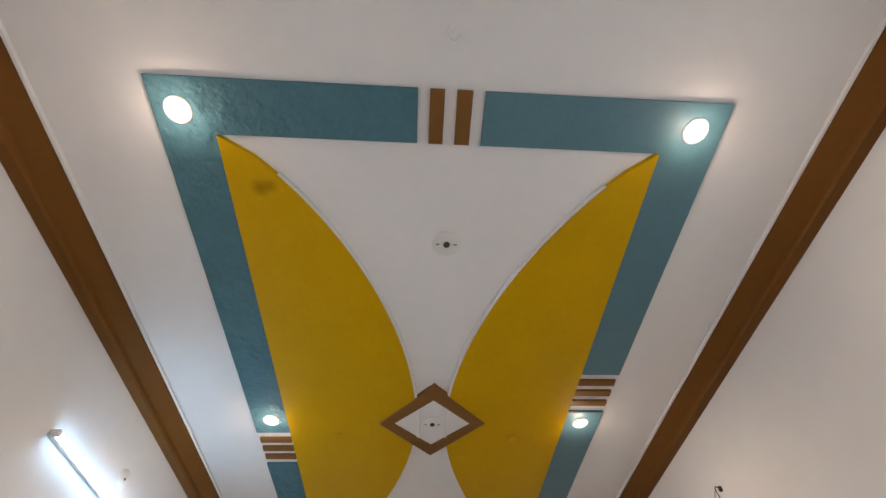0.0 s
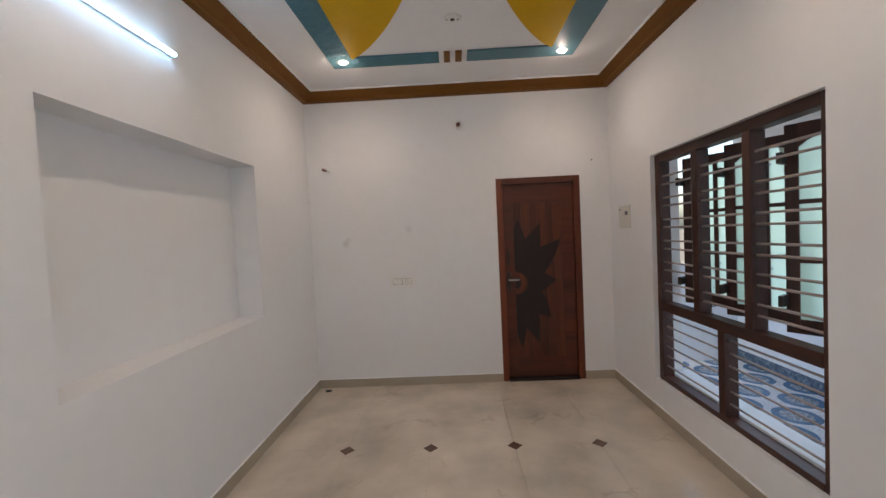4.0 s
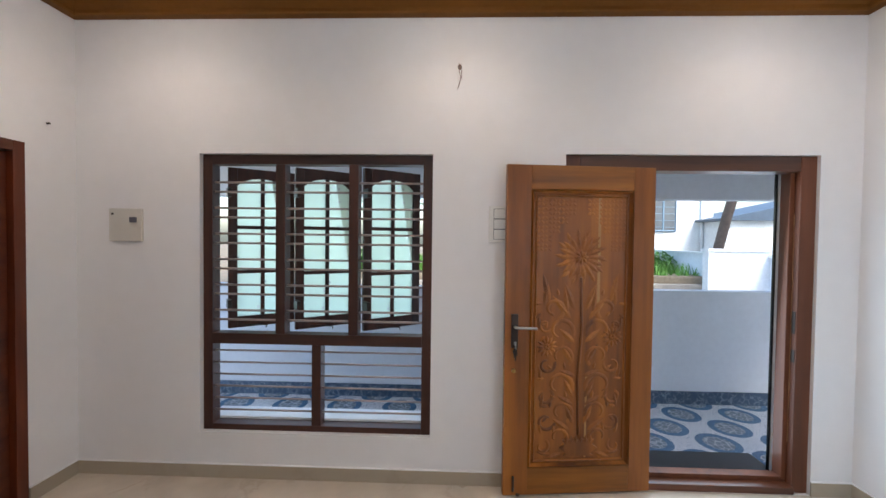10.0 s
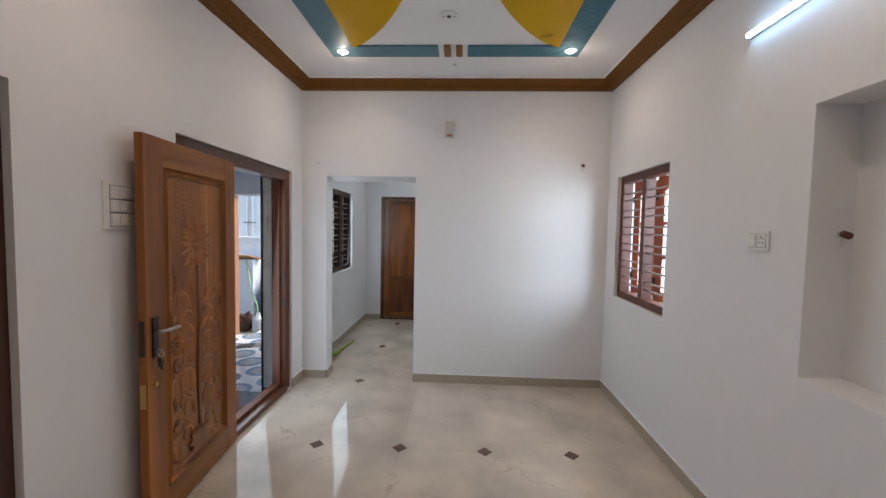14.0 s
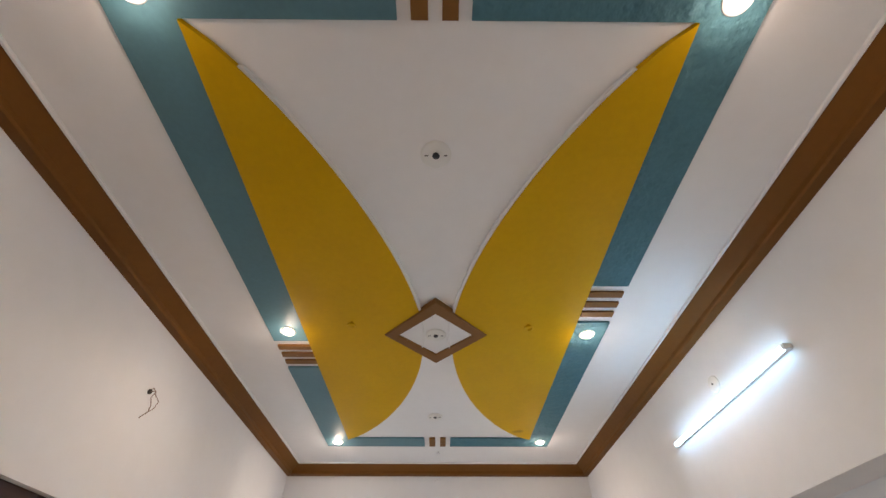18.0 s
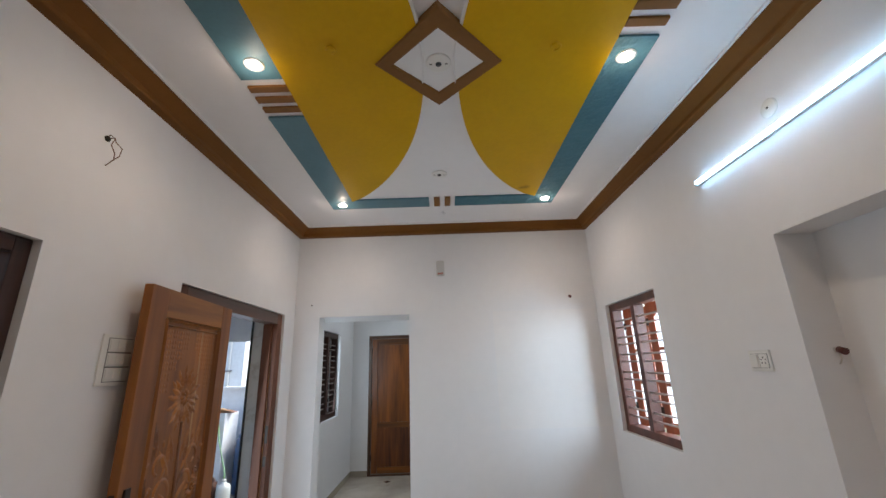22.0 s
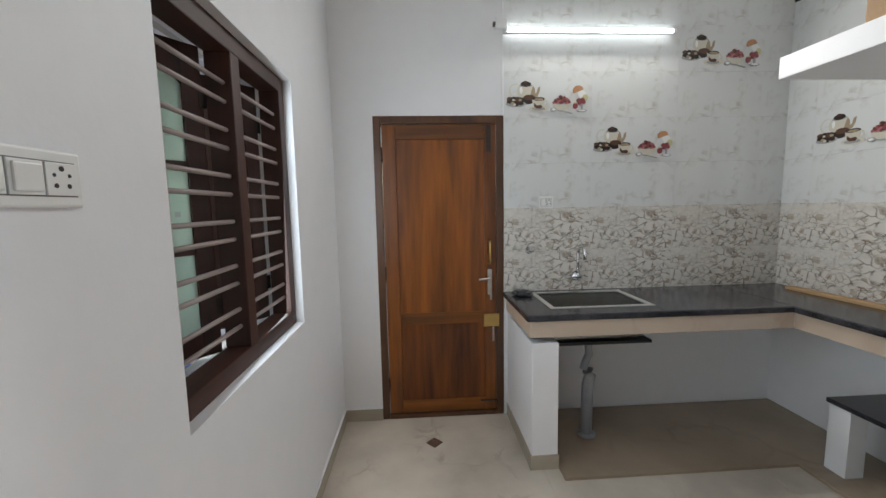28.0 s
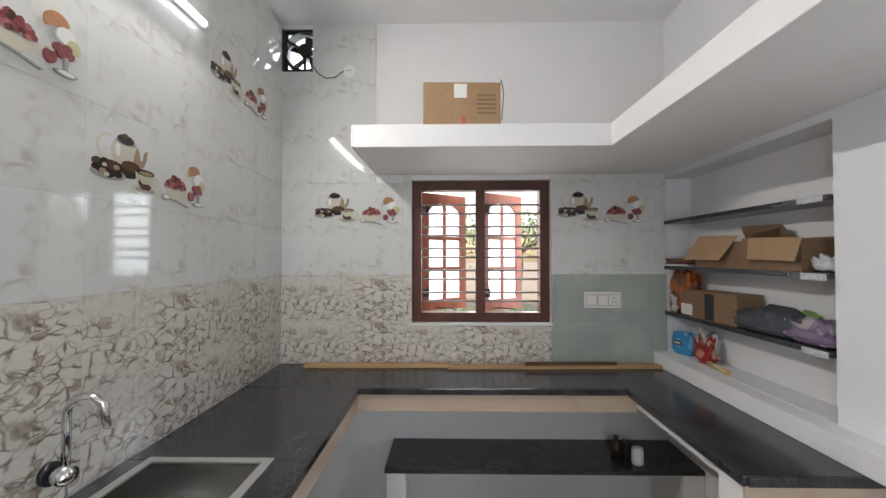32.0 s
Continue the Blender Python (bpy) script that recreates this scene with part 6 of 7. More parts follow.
part("body", lathe(bmesh.new(), [(0.03, 0.0), (0.032, 0.07), (0.02, 0.09), (0.014, 0.095), (0.014, 0.115), (0.0001, 0.115)], 16), mat("brown_plastic", (0.05, 0.02, 0.015), 0.3), bt)
part("tin", box(-0.03, 0.03, 0.04, 0.09, 0, 0.08, 0.004), M_BLACK, bt)
bt = thing("red_bottle", pose(0.62, -0.42, 0.02), "dark red bottle on the floor under the counter", "bottle")
part("body", lathe(bmesh.new(), [(0.045, 0.0), (0.048, 0.02), (0.048, 0.15), (0.02, 0.19), (0.018, 0.20), (0.0001, 0.20)], 18), mat("dark_red_bottle", (0.12, 0.02, 0.025), 0.25), bt)
part("cap", lathe(bmesh.new(), [(0.019, 0.199), (0.019, 0.225), (0.0001, 0.225)], 14), M_BLACK, bt)
pl = thing("timber_offcut", pose(0.27, -1.02, 0.02, 0, 0, 3), "brown timber offcut lying under the low shelf", "timber")
part("plank", box(-0.05, 0.05, -0.26, 0.26, 0, 0.06, 0.004), wood("offcut_timber", (0.10, 0.05, 0.02), (0.25, 0.13, 0.06), 0.6, 1, 9, 0), pl)
broom = thing("broom", pose(2.955, -0.66, 0.0, 0, 0, -6), "straw broom with a lime green handle lying on the floor", "broom")
M_LIME = mat("lime_plastic", (0.23, 0.36, 0.04), 0.35, vary=0.05)
M_STRAW = mat("straw", (0.26, 0.20, 0.07), 0.8, vary=0.35, scale=20)
part("handle", pipe(bmesh.new(), [(0.0, -0.62, 0.024), (0.0, -0.60, 0.026), (0.0, -0.30, 0.026), (0.0, -0.10, 0.026)], 0.0145, 12), M_LIME, broom)
part("collar", lathe(bmesh.new(), [(0.017, -0.02), (0.024, 0.0), (0.030, 0.06), (0.034, 0.13), (0.028, 0.132)], 16), M_LIME, broom).matrix_basis = pose(0, 0.02, 0.034, 90)
bm = bmesh.new()
for i in range(160):
    a, r = random.random() * 6.283, random.random() ** 0.5
    p0 = Vector((0.026 * r * math.cos(a), 0.0, 0.032 + 0.022 * r * math.sin(a)))
    p1 = Vector((0.085 * r * math.cos(a) - 0.01, 0.30 + 0.05 * random.random(), max(0.004, 0.022 + 0.025 * r * math.sin(a))))
    rod(bm, p0, p1, 0.0022, 4, 0.001)
part("bristles", bm, M_STRAW, broom)


# ---- wall tiles ----
TW, TH_ = 0.60, 0.30
tile_mesh = {}


def tile(parent, m, w, h, material):
    """One glazed tile, its outer face towards local -y, lower left corner at the origin."""
    k = (round(w, 3), round(h, 3), material.name)
    if k not in tile_mesh:
        o = part("wall_tile", box(0.0003, w - 0.0003, -0.008, 0.0, 0.0003, h - 0.0003, 0.0004), material, parent)
        tile_mesh[k] = o
    else:
        o = again(tile_mesh[k], parent=parent)
    o.matrix_basis = m
    return o


def circle(cx, cz, rx, rz, n=20, a0=0, a1=360):
    return [(cx + rx * math.cos(radians(a0 + (a1 - a0) * i / n)), cz + rz * math.sin(radians(a0 + (a1 - a0) * i / n))) for i in range(n if a1 - a0 == 360 else n + 1)]


C_CREAM = mat("print_cream", (0.62, 0.57, 0.47), 0.08, vary=0.08, scale=12, bump=0)
C_CREAMD = mat("print_tan", (0.36, 0.27, 0.18), 0.08, vary=0.15, scale=12, bump=0)
C_DARK = mat("print_dark", (0.035, 0.022, 0.018), 0.08, vary=0.3, scale=20, bump=0)
C_CHOC = mat("print_chocolate", (0.10, 0.05, 0.03), 0.08, vary=0.3, scale=20, bump=0)
C_BERRY = mat("print_berry", (0.25, 0.065, 0.07), 0.08, vary=0.3, scale=30, bump=0)
C_BERRY2 = mat("print_pink", (0.42, 0.14, 0.14), 0.08, vary=0.3, scale=30, bump=0)
C_ORANGE = mat("print_orange", (0.46, 0.23, 0.12), 0.08, vary=0.2, scale=30, bump=0)
C_GREY = mat("print_grey", (0.36, 0.35, 0.33), 0.08, vary=0.2, scale=20, bump=0)
C_GREEN = mat("print_pale_green", (0.50, 0.48, 0.28), 0.08, vary=0.2, bump=0)


def decor(m, first=[]):
    """A printed tile: coffee pot, chocolates, cup, bowl of berries, spoon and dessert glass."""
    if first:
        return copy_thing(first[0], m)
    th = thing("printed_tile", m, "glazed wall tile printed with coffee pot, cup and berries", "wall tile", "printed kitchen tiles")
    part("tile", box(0.0003, TW - 0.0003, -0.008, 0, 0.0003, TH_ - 0.0003, 0.0004), M_TILEW, th)
    lay = [0.0081]

    def sh(name, outline, mm):
        lay[0] += 0.00012
        part(name, plate(bmesh.new(), outline, -lay[0], -0.0079, "xz"), mm, th)

    ring = circle(0.082, 0.176, 0.046, 0.046, 24, 70, 290)
    sh("pot_handle", ring + [(x + (0.082 - x) * 0.20, z + (0.176 - z) * 0.16) for x, z in ring[::-1]], C_CREAM)
    sh("pot_reflection", circle(0.158, 0.122, 0.060, 0.034), C_DARK)
    sh("pot_spout", [(0.196, 0.150), (0.224, 0.166), (0.232, 0.196), (0.247, 0.204), (0.244, 0.170), (0.230, 0.140), (0.205, 0.130)], C_CREAMD)
    sh("pot_body", [(0.100, 0.205), (0.088, 0.180), (0.092, 0.152), (0.108, 0.136), (0.140, 0.128), (0.176, 0.130), (0.202, 0.142), (0.214, 0.165), (0.210, 0.190), (0.198, 0.208), (0.150, 0.214)], C_CREAM)
    sh("pot_shade", [(0.176, 0.130), (0.202, 0.142), (0.214, 0.165), (0.210, 0.190), (0.198, 0.208), (0.186, 0.170)], C_CREAMD)
    sh("pot_glint", circle(0.118, 0.178, 0.010, 0.022), M_WHITE)
    sh("pot_neck", circle(0.150, 0.209, 0.046, 0.010), C_GREY)
    sh("pot_lid", circle(0.150, 0.218, 0.036, 0.017), C_DARK)
    sh("pot_knob", circle(0.147, 0.231, 0.014, 0.008), C_CHOC)
    sh("pot_shadow", circle(0.172, 0.132, 0.040, 0.018), C_CHOC)
    sh("plate", circle(0.083, 0.090, 0.068, 0.020), C_GREY)
    for x, z, r, mm in ((0.040, 0.122, 0.020, C_CHOC), (0.068, 0.126, 0.018, C_DARK), (0.055, 0.104, 0.024, C_DARK), (0.100, 0.108, 0.024, C_CHOC), (0.085, 0.092, 0.022, C_DARK), (0.034, 0.104, 0.014, C_DARK), (0.118, 0.094, 0.018, C_DARK), (0.066, 0.116, 0.009, C_CREAM), (0.060, 0.094, 0.014, C_CREAMD), (0.112, 0.116, 0.012, C_CREAMD), (0.092, 0.128, 0.013, C_CHOC), (0.074, 0.086, 0.010, C_CREAM)):
        sh("chocolate", circle(x, z, r, r * 0.72, 10), mm)
    sh("saucer", circle(0.238, 0.060, 0.068, 0.020), C_CREAM)
    sh("saucer_well", circle(0.236, 0.059, 0.046, 0.012), C_GREY)
    cring = circle(0.280, 0.094, 0.018, 0.024, 16, -110, 110)
    sh("cup_handle", cring + [(x - (x - 0.280) * 0.35, z - (z - 0.094) * 0.35) for x, z in cring[::-1]], C_CREAM)
    sh("cup", [(0.192, 0.122), (0.278, 0.122), (0.276, 0.098), (0.268, 0.076), (0.252, 0.060), (0.220, 0.060), (0.204, 0.076), (0.195, 0.098)], C_CREAM)
    sh("cup_shade", [(0.204, 0.098), (0.222, 0.080), (0.250, 0.084), (0.264, 0.074), (0.252, 0.060), (0.220, 0.060), (0.204, 0.076)], C_CHOC)
    sh("coffee", circle(0.235, 0.122, 0.043, 0.012), C_DARK)
    sh("foam", circle(0.237, 0.120, 0.032, 0.008), C_CREAMD)
    sh("bowl", [(0.330, 0.098), (0.456, 0.098), (0.452, 0.076), (0.436, 0.056), (0.416, 0.048), (0.370, 0.048), (0.350, 0.056), (0.335, 0.076)], C_CREAM)
    sh("bowl_rim", circle(0.393, 0.098, 0.063, 0.012), C_GREY)
    for k in range(26):
        row = (9, 8, 6, 3)
        q = 0 if k < 9 else 1 if k < 17 else 2 if k < 23 else 3
        c = k - (0, 9, 17, 23)[q]
        x = 0.393 + (c - (row[q] - 1) / 2) * 0.0135 + 0.004 * math.sin(k * 2.3)
        z = 0.099 + q * 0.0115 + 0.003 * math.sin(k * 1.7)
        sh("berry", circle(x, z, 0.0095, 0.0095, 9), (C_BERRY, C_BERRY, C_BERRY2, C_BERRY, C_CHOC)[k % 5] if k % 11 else C_BERRY2)
    sh("spoon_bowl", circle(0.338, 0.052, 0.022, 0.013), C_GREY)
    sh("spoon_glint", circle(0.338, 0.053, 0.014, 0.007), M_WHITE)
    sh("spoon_handle", [(0.356, 0.046), (0.400, 0.040), (0.462, 0.024), (0.470, 0.028), (0.404, 0.046), (0.358, 0.051)], C_GREY)
    sh("orange_slice", circle(0.505, 0.176, 0.036, 0.032, 12, 10, 215), C_ORANGE)
    sh("cream", circle(0.530, 0.152, 0.028, 0.024), M_WHITE)
    sh("melon", circle(0.552, 0.128, 0.022, 0.022), C_GREEN)
    for x, z in ((0.508, 0.112), (0.526, 0.104), (0.542, 0.100), (0.518, 0.096), (0.534, 0.116)):
        sh("strawberry", circle(x, z, 0.014, 0.013, 10), C_BERRY)
    sh("strawberry", circle(0.486, 0.076, 0.017, 0.021, 12), C_BERRY)
    sh("strawberry_leaf", circle(0.484, 0.095, 0.010, 0.005, 8), C_GREEN)
    sh("glass_stem", [(0.524, 0.090), (0.538, 0.090), (0.534, 0.048), (0.528, 0.048)], C_GREY)
    sh("glass_foot", circle(0.531, 0.044, 0.034, 0.009), C_GREY)
    sh("glass_foot_glint", circle(0.531, 0.045, 0.026, 0.006), M_WHITE)
    first.append(th)
    return th


rows_z = [CT + 0.0, 1.18, 1.48, 1.78, 2.08, 2.38, 2.68, 2.98]
sw_, ww_ = bpy.data.objects["wall_kitchen_south"], bpy.data.objects["wall_kitchen_west"]
cols_x = [1.945, 1.345, 0.745, 0.145]
for r, z in enumerate(rows_z):
    h = (rows_z[r + 1] if r + 1 < len(rows_z) else KH) - z
    for c, x in enumerate(cols_x):
        w = TW if c < 3 else 0.145 + 0.055
        m = pose(x, -2.70, z, 0, 0, 180)
        if (r, c) in ((4, 0), (3, 1), (5, 2)):
            decor(m)
        else:
            tile(sw_, m, w, h, M_TILED if r < 2 else M_TILEW)
cols_y = [(-2.692, 0.202), (-2.49, 0.60), (-1.89, 0.055), (-0.925, 0.025), (-0.90, 0.60), (-0.30, 0.115)]
for r, z in enumerate(rows_z):
    h = (rows_z[r + 1] if r + 1 < len(rows_z) else KH) - z
    for c, (y, w) in enumerate(cols_y):
        if r == 4 and c >= 2:
            tile(ww_, pose(-0.063, y, z, 0, 0, 90), w, 0.051, M_TILEW)
        if r >= 4 and c >= 2:
            continue
        if r >= 4 and c == 1:
            w = 0.42
        hh = h
        if r == 6 and c == 0:
            hh = 0.145
        if r == 7 and c == 0:
            continue
        m = pose(-0.063, y, z, 0, 0, 90)
        if (r, c) in ((3, 1), (3, 4)):
            decor(m)
        else:
            tile(ww_, m, w, hh, M_TILEW if r > 1 else (M_TILEG if c > 2 else M_TILED))
    if r == 0:
        tile(ww_, pose(-0.063, -1.835, z, 0, 0, 90), 0.60, h - 0.02, M_TILED), tile(ww_, pose(-0.063, -1.235, z, 0, 0, 90), 0.308, h - 0.02, M_TILED)
sill = thing("window_ledge", pose(0, 0, 0), "white plaster ledge under the kitchen window", "ledge", kind="structure")
part("ledge", box(-0.09, -0.050, -1.84, -0.92, 1.150, 1.166, 0.003), M_KWALL, sill)
structure("trim_tile_edge", box(1.945, 1.955, -2.70, -2.69, 2.10, KH), M_KWALL, "thin white strip at the tile edge", "trim")
structure("trim_corner_strip", box(-0.062, -0.05, -2.692, -2.685, 2.83, 3.11), M_BRONZE, "dark strip beside the fan opening", "trim")

# ---- floor tiles ----
gx = [0.0, 0.63, 1.243, 1.854, 2.462, W]
gy = [-2.70, -2.39, -1.15, 0.035, 1.24, 2.47, 3.70, L]
CUT, G = 0.056, 0.0007
for i in range(len(gx) - 1):
    for j in range(len(gy) - 1):
        x0, x1, y0, y1 = gx[i] + G, gx[i + 1] - G, gy[j] + G, gy[j + 1] - G
        if y1 < 0 and i == 0:
            x0 = -0.06
        pts = []
        gone = lambda a, q: gy[q] == 0.035 and gx[a] < 2
        for x, y, sx, sy, inner in ((x0, y0, 1, 1, i > 0 and j > 0 and not gone(i, j)), (x1, y0, -1, 1, i < 4 and j > 0 and not gone(i + 1, j)), (x1, y1, -1, -1, i < 4 and j < 6 and not gone(i + 1, j + 1)), (x0, y1, 1, -1, i > 0 and j < 6 and not gone(i, j + 1))):
            if inner:
                a, b = (x, y + sy * CUT), (x + sx * CUT, y)
                pts += [a, b] if sx * sy > 0 else [b, a]
            else:
                pts.append((x, y))
        part("floor_tile", plate(bmesh.new(), pts, -0.004, 0.0), M_FLOOR, floor)
first = None
for x in gx[1:-1]:
    for y in gy[1:-1]:
        if y == 0.035 and x < 2:
            continue
        if first is None:
            d = CUT - 0.001
            first = part("diamond_inset", plate(bmesh.new(), [(d, 0), (0, d), (-d, 0), (0, -d)], -0.0035, 0.0002), M_INSET, floor)
            first.matrix_basis = pose(x, y, 0)
        else:
            again(first, pose(x, y, 0), floor)


# ---- veranda and outside ----
def medallion_floor():
    m = bpy.data.materials.new("veranda_tile")
    m.use_nodes = True
    t = m.node_tree
    b = t.nodes["Principled BSDF"]
    b.inputs["Roughness"].default_value = 0.25
    co, mp = t.nodes.new("ShaderNodeTexCoord"), t.nodes.new("ShaderNodeMapping")
    mp.inputs["Rotation"].default_value = (0, 0, radians(45))
    t.links.new(co.outputs["Object"], mp.inputs[0])
    big, peb, fine = (t.nodes.new("ShaderNodeTexVoronoi") for _ in range(3))
    big.voronoi_dimensions = "2D"
    big.inputs["Scale"].default_value, big.inputs["Randomness"].default_value = 2.3, 0.0
    t.links.new(mp.outputs[0], big.inputs["Vector"])
    for n, s in ((peb, 19), (fine, 48)):
        n.feature = "DISTANCE_TO_EDGE"
        n.inputs["Scale"].default_value = s
        t.links.new(co.outputs["Object"], n.inputs["Vector"])
    pr, fr_ = t.nodes.new("ShaderNodeValToRGB"), t.nodes.new("ShaderNodeValToRGB")
    pr.color_ramp.elements[0].color, pr.color_ramp.elements[1].color = (0.56, 0.61, 0.66, 1), (0.19, 0.23, 0.27, 1)
    pr.color_ramp.elements[1].position = 0.11
    fr_.color_ramp.elements[0].color, fr_.color_ramp.elements[1].color = (0.24, 0.29, 0.35, 1), (0.80, 0.81, 0.82, 1)
    fr_.color_ramp.elements[1].position = 0.085
    t.links.new(peb.outputs["Distance"], pr.inputs[0]), t.links.new(fine.outputs["Distance"], fr_.inputs[0])
    rg = t.nodes.new("ShaderNodeValToRGB")
    e = rg.color_ramp.elements
    rg.color_ramp.interpolation = "CONSTANT"
    e[0].position, e[0].color = 0.0, (0, 0, 0, 1)
    e[1].position, e[1].color = 0.29, (0.5, 0.5, 0.5, 1)
    q = e.new(0.43)
    q.color = (1, 1, 1, 1)
    t.links.new(big.outputs["Distance"], rg.inputs[0])
    m1, m2 = t.nodes.new("ShaderNodeMix"), t.nodes.new("ShaderNodeMix")
    for n in (m1, m2):
        n.data_type = "RGBA"
    a = t.nodes.new("ShaderNodeMath")
    a.operation, a.inputs[1].default_value = "GREATER_THAN", 0.25
    c = t.nodes.new("ShaderNodeMath")
    c.operation, c.inputs[1].default_value = "GREATER_THAN", 0.75
    t.links.new(rg.outputs[0], a.inputs[0]), t.links.new(rg.outputs[0], c.inputs[0])
    t.links.new(a.outputs[0], m1.inputs[0]), t.links.new(pr.outputs[0], m1.inputs[6])
    ringc, ringr = t.nodes.new("ShaderNodeTexVoronoi"), t.nodes.new("ShaderNodeValToRGB")
    ringc.feature = "DISTANCE_TO_EDGE"
    ringc.inputs["Scale"].default_value = 45
    ringr.color_ramp.elements[0].color, ringr.color_ramp.elements[1].color = (0.07, 0.14, 0.24, 1), (0.14, 0.25, 0.38, 1)
    ringr.color_ramp.elements[1].position = 0.3
    t.links.new(co.outputs["Object"], ringc.inputs["Vector"]), t.links.new(ringc.outputs["Distance"], ringr.inputs[0])
    t.links.new(ringr.outputs[0], m1.inputs[7])
    t.links.new(c.outputs[0], m2.inputs[0]), t.links.new(m1.outputs[2], m2.inputs[6]), t.links.new(fr_.outputs[0], m2.inputs[7])
    t.links.new(m2.outputs[2], b.inputs["Base Color"])
    return m


M_MED = medallion_floor()
M_BLUESK = marble("blue_pebble_skirting", (0.07, 0.11, 0.17), (0.30, 0.36, 0.42), 0.25, 16, 0.7, 0.16, mask=(0.35, 0.6))
VX = 5.2
structure("floor_veranda", box(W + 0.22, VX + 0.2, -2.5, 6.2, -0.45, -0.30), M_MED, "blue and white medallion tiles of the veranda", "floor")
structure("step_1", box(W + 0.22, 3.86, 0.05, 2.0, -0.30, -0.15, 0.006), mat("polished_granite", (0.02, 0.02, 0.023), 0.07, vary=0.9, scale=8, bump=0), "polished black granite step at the front door", "step")
structure("step_2", box(W + 0.14, W + 0.24, 0.25, 1.79, -0.12, 0.0), M_GRANITE, "black granite strip at the door sill", "step")
structure("window_sill_outside", box(W + 0.122, 3.36, 2.60, 4.14, 0.292, 0.348, 0.006), M_PARAPET, "white painted outer sill of the large window", "sill")
structure("floor_veranda_end", box(W + 0.22, 5.0, -2.82, -2.5, -0.45, -0.30), M_MED, "blue and white medallion tiles at the veranda end", "floor")
structure("wall_parapet", box(VX, VX + 0.15, -1.94, 6.2, -0.30, 1.01, 0.006), M_PARAPET, "white painted veranda parapet", "parapet")
structure("baseboard_veranda", box(VX - 0.012, VX - 0.005, -2.2, 6.2, -0.30, -0.15), M_BLUESK, "dark blue tile skirting of the parapet", "skirting")
structure("beam_veranda", box(VX - 0.02, VX + 0.18, -2.6, 6.2, 2.06, 2.62), M_PARAPET, "white veranda beam", "beam")
structure("beam_veranda_south", box(W + 0.35, VX - 0.021, -2.4, -2.2, 2.06, 2.62), M_PARAPET, "white beam across the veranda end", "beam")
structure("ceiling_veranda", box(W + 0.22, VX + 0.5, -2.6, 6.2, 2.62, 2.75), M_CEIL, "white veranda ceiling", "ceiling")
structure("column_veranda", box(VX - 0.004, VX + 0.19, -2.2, -1.94, -0.6, 2.06), M_PARAPET, "white veranda column", "column")
structure("pilaster_veranda", box(VX + 0.03, VX + 0.2, -2.56, -2.2, -0.6, 2.06), M_OCHRE, "ochre painted pilaster beside the veranda", "column")
# assumed end wall, out of view; kept low so more daylight enters the veranda
structure("wall_veranda_north", box(W + 0.22, VX + 0.2, 6.2, 6.35, -0.6, 1.01), M_PARAPET, "unseen white end wall of the veranda, kept low to admit daylight", "parapet")
M_BLKG = mat("black_granite_strip", (0.012, 0.012, 0.014), 0.2, vary=0.3, scale=20, bump=0)
structure("trim_reveal_1", box(W + 0.14, 3.345, 0.2, 0.292, 0.0, 2.105), M_TILEW, "white marble tile lining of the door reveal", "trim")
structure("trim_reveal_2", box(3.3455, 3.362, 0.24, 0.302, -0.149, 2.105), M_BLKG, "black granite edge strip of the door reveal", "trim")
structure("trim_outer_tile", wall_mesh("x", W + 0.221, 3.345, -2.5, 0.199, -0.30, 2.4, [(-1.88, -0.92, 0.96, 2.08)]), M_TILEW, "white marble tile on the outer wall", "trim")

M_GROUND = mat("dry_soil", (0.20, 0.16, 0.11), 0.95, vary=0.3, scale=1.5, bump=0.2, bump_scale=12)
structure("ground", box(-150, 150, -150, 150, -0.75, -0.60), M_GROUND, "sandy soil round the house", "ground")
structure("road", box(6.2, 9.0, -40, 60, -0.60, -0.57), mat("grey_road", (0.34, 0.33, 0.31), 0.9, vary=0.15, scale=2, bump=0.1), "pale grey lane in front of the house", "road")
# raised garden across the lane
bank = thing("garden_bank", pose(11.5, -2.3, -0.6), "raised earth bank with a stone edge and grass", "garden bed")
part("earth", box(0, 12, -2.4, 9, 0, 1.25, 0.05), M_GROUND, bank)
part("stone_edge", box(-0.25, 0.0, -2.4, 9, 0, 1.05, 0.04), mat("grey_stone", (0.30, 0.27, 0.23), 0.9, vary=0.25, scale=4, bump=0.3, bump_scale=14), bank)
M_GRASS = mat("grass_blades", (0.12, 0.27, 0.045), 0.7, vary=0.4, scale=3, bump=0)
M_LEAF = mat("leaf_green", (0.10, 0.23, 0.04), 0.55, vary=0.5, scale=2.5, bump=0)


def tufts(name, count, area, z, hgt, label, mm):
    verts, faces = [], []
    for i in range(count):
        x, y = area[0] + random.random() * (area[1] - area[0]), area[2] + random.random() * (area[3] - area[2])
        a, h, w = random.random() * 6.283, hgt * (0.4 + random.random()), 0.012 + 0.02 * random.random()
        k = len(verts)
        dx, dy = math.cos(a), math.sin(a)
        verts += [(x - dy * w, y + dx * w, z), (x + dy * w, y - dx * w, z), (x + dx * h * 0.35, y + dy * h * 0.35, z + h)]
        faces.append((k, k + 1, k + 2))
    me = bpy.data.meshes.new(name)
    me.from_pydata(verts, [], faces)
    me.materials.append(mm)
    return tagged(new(name, me), label, "grass", kind="stuff")


tufts("grass", 9000, (11.6, 19, -4.6, 6.5), 0.65, 0.28, "green grass and weeds on the bank", M_GRASS)


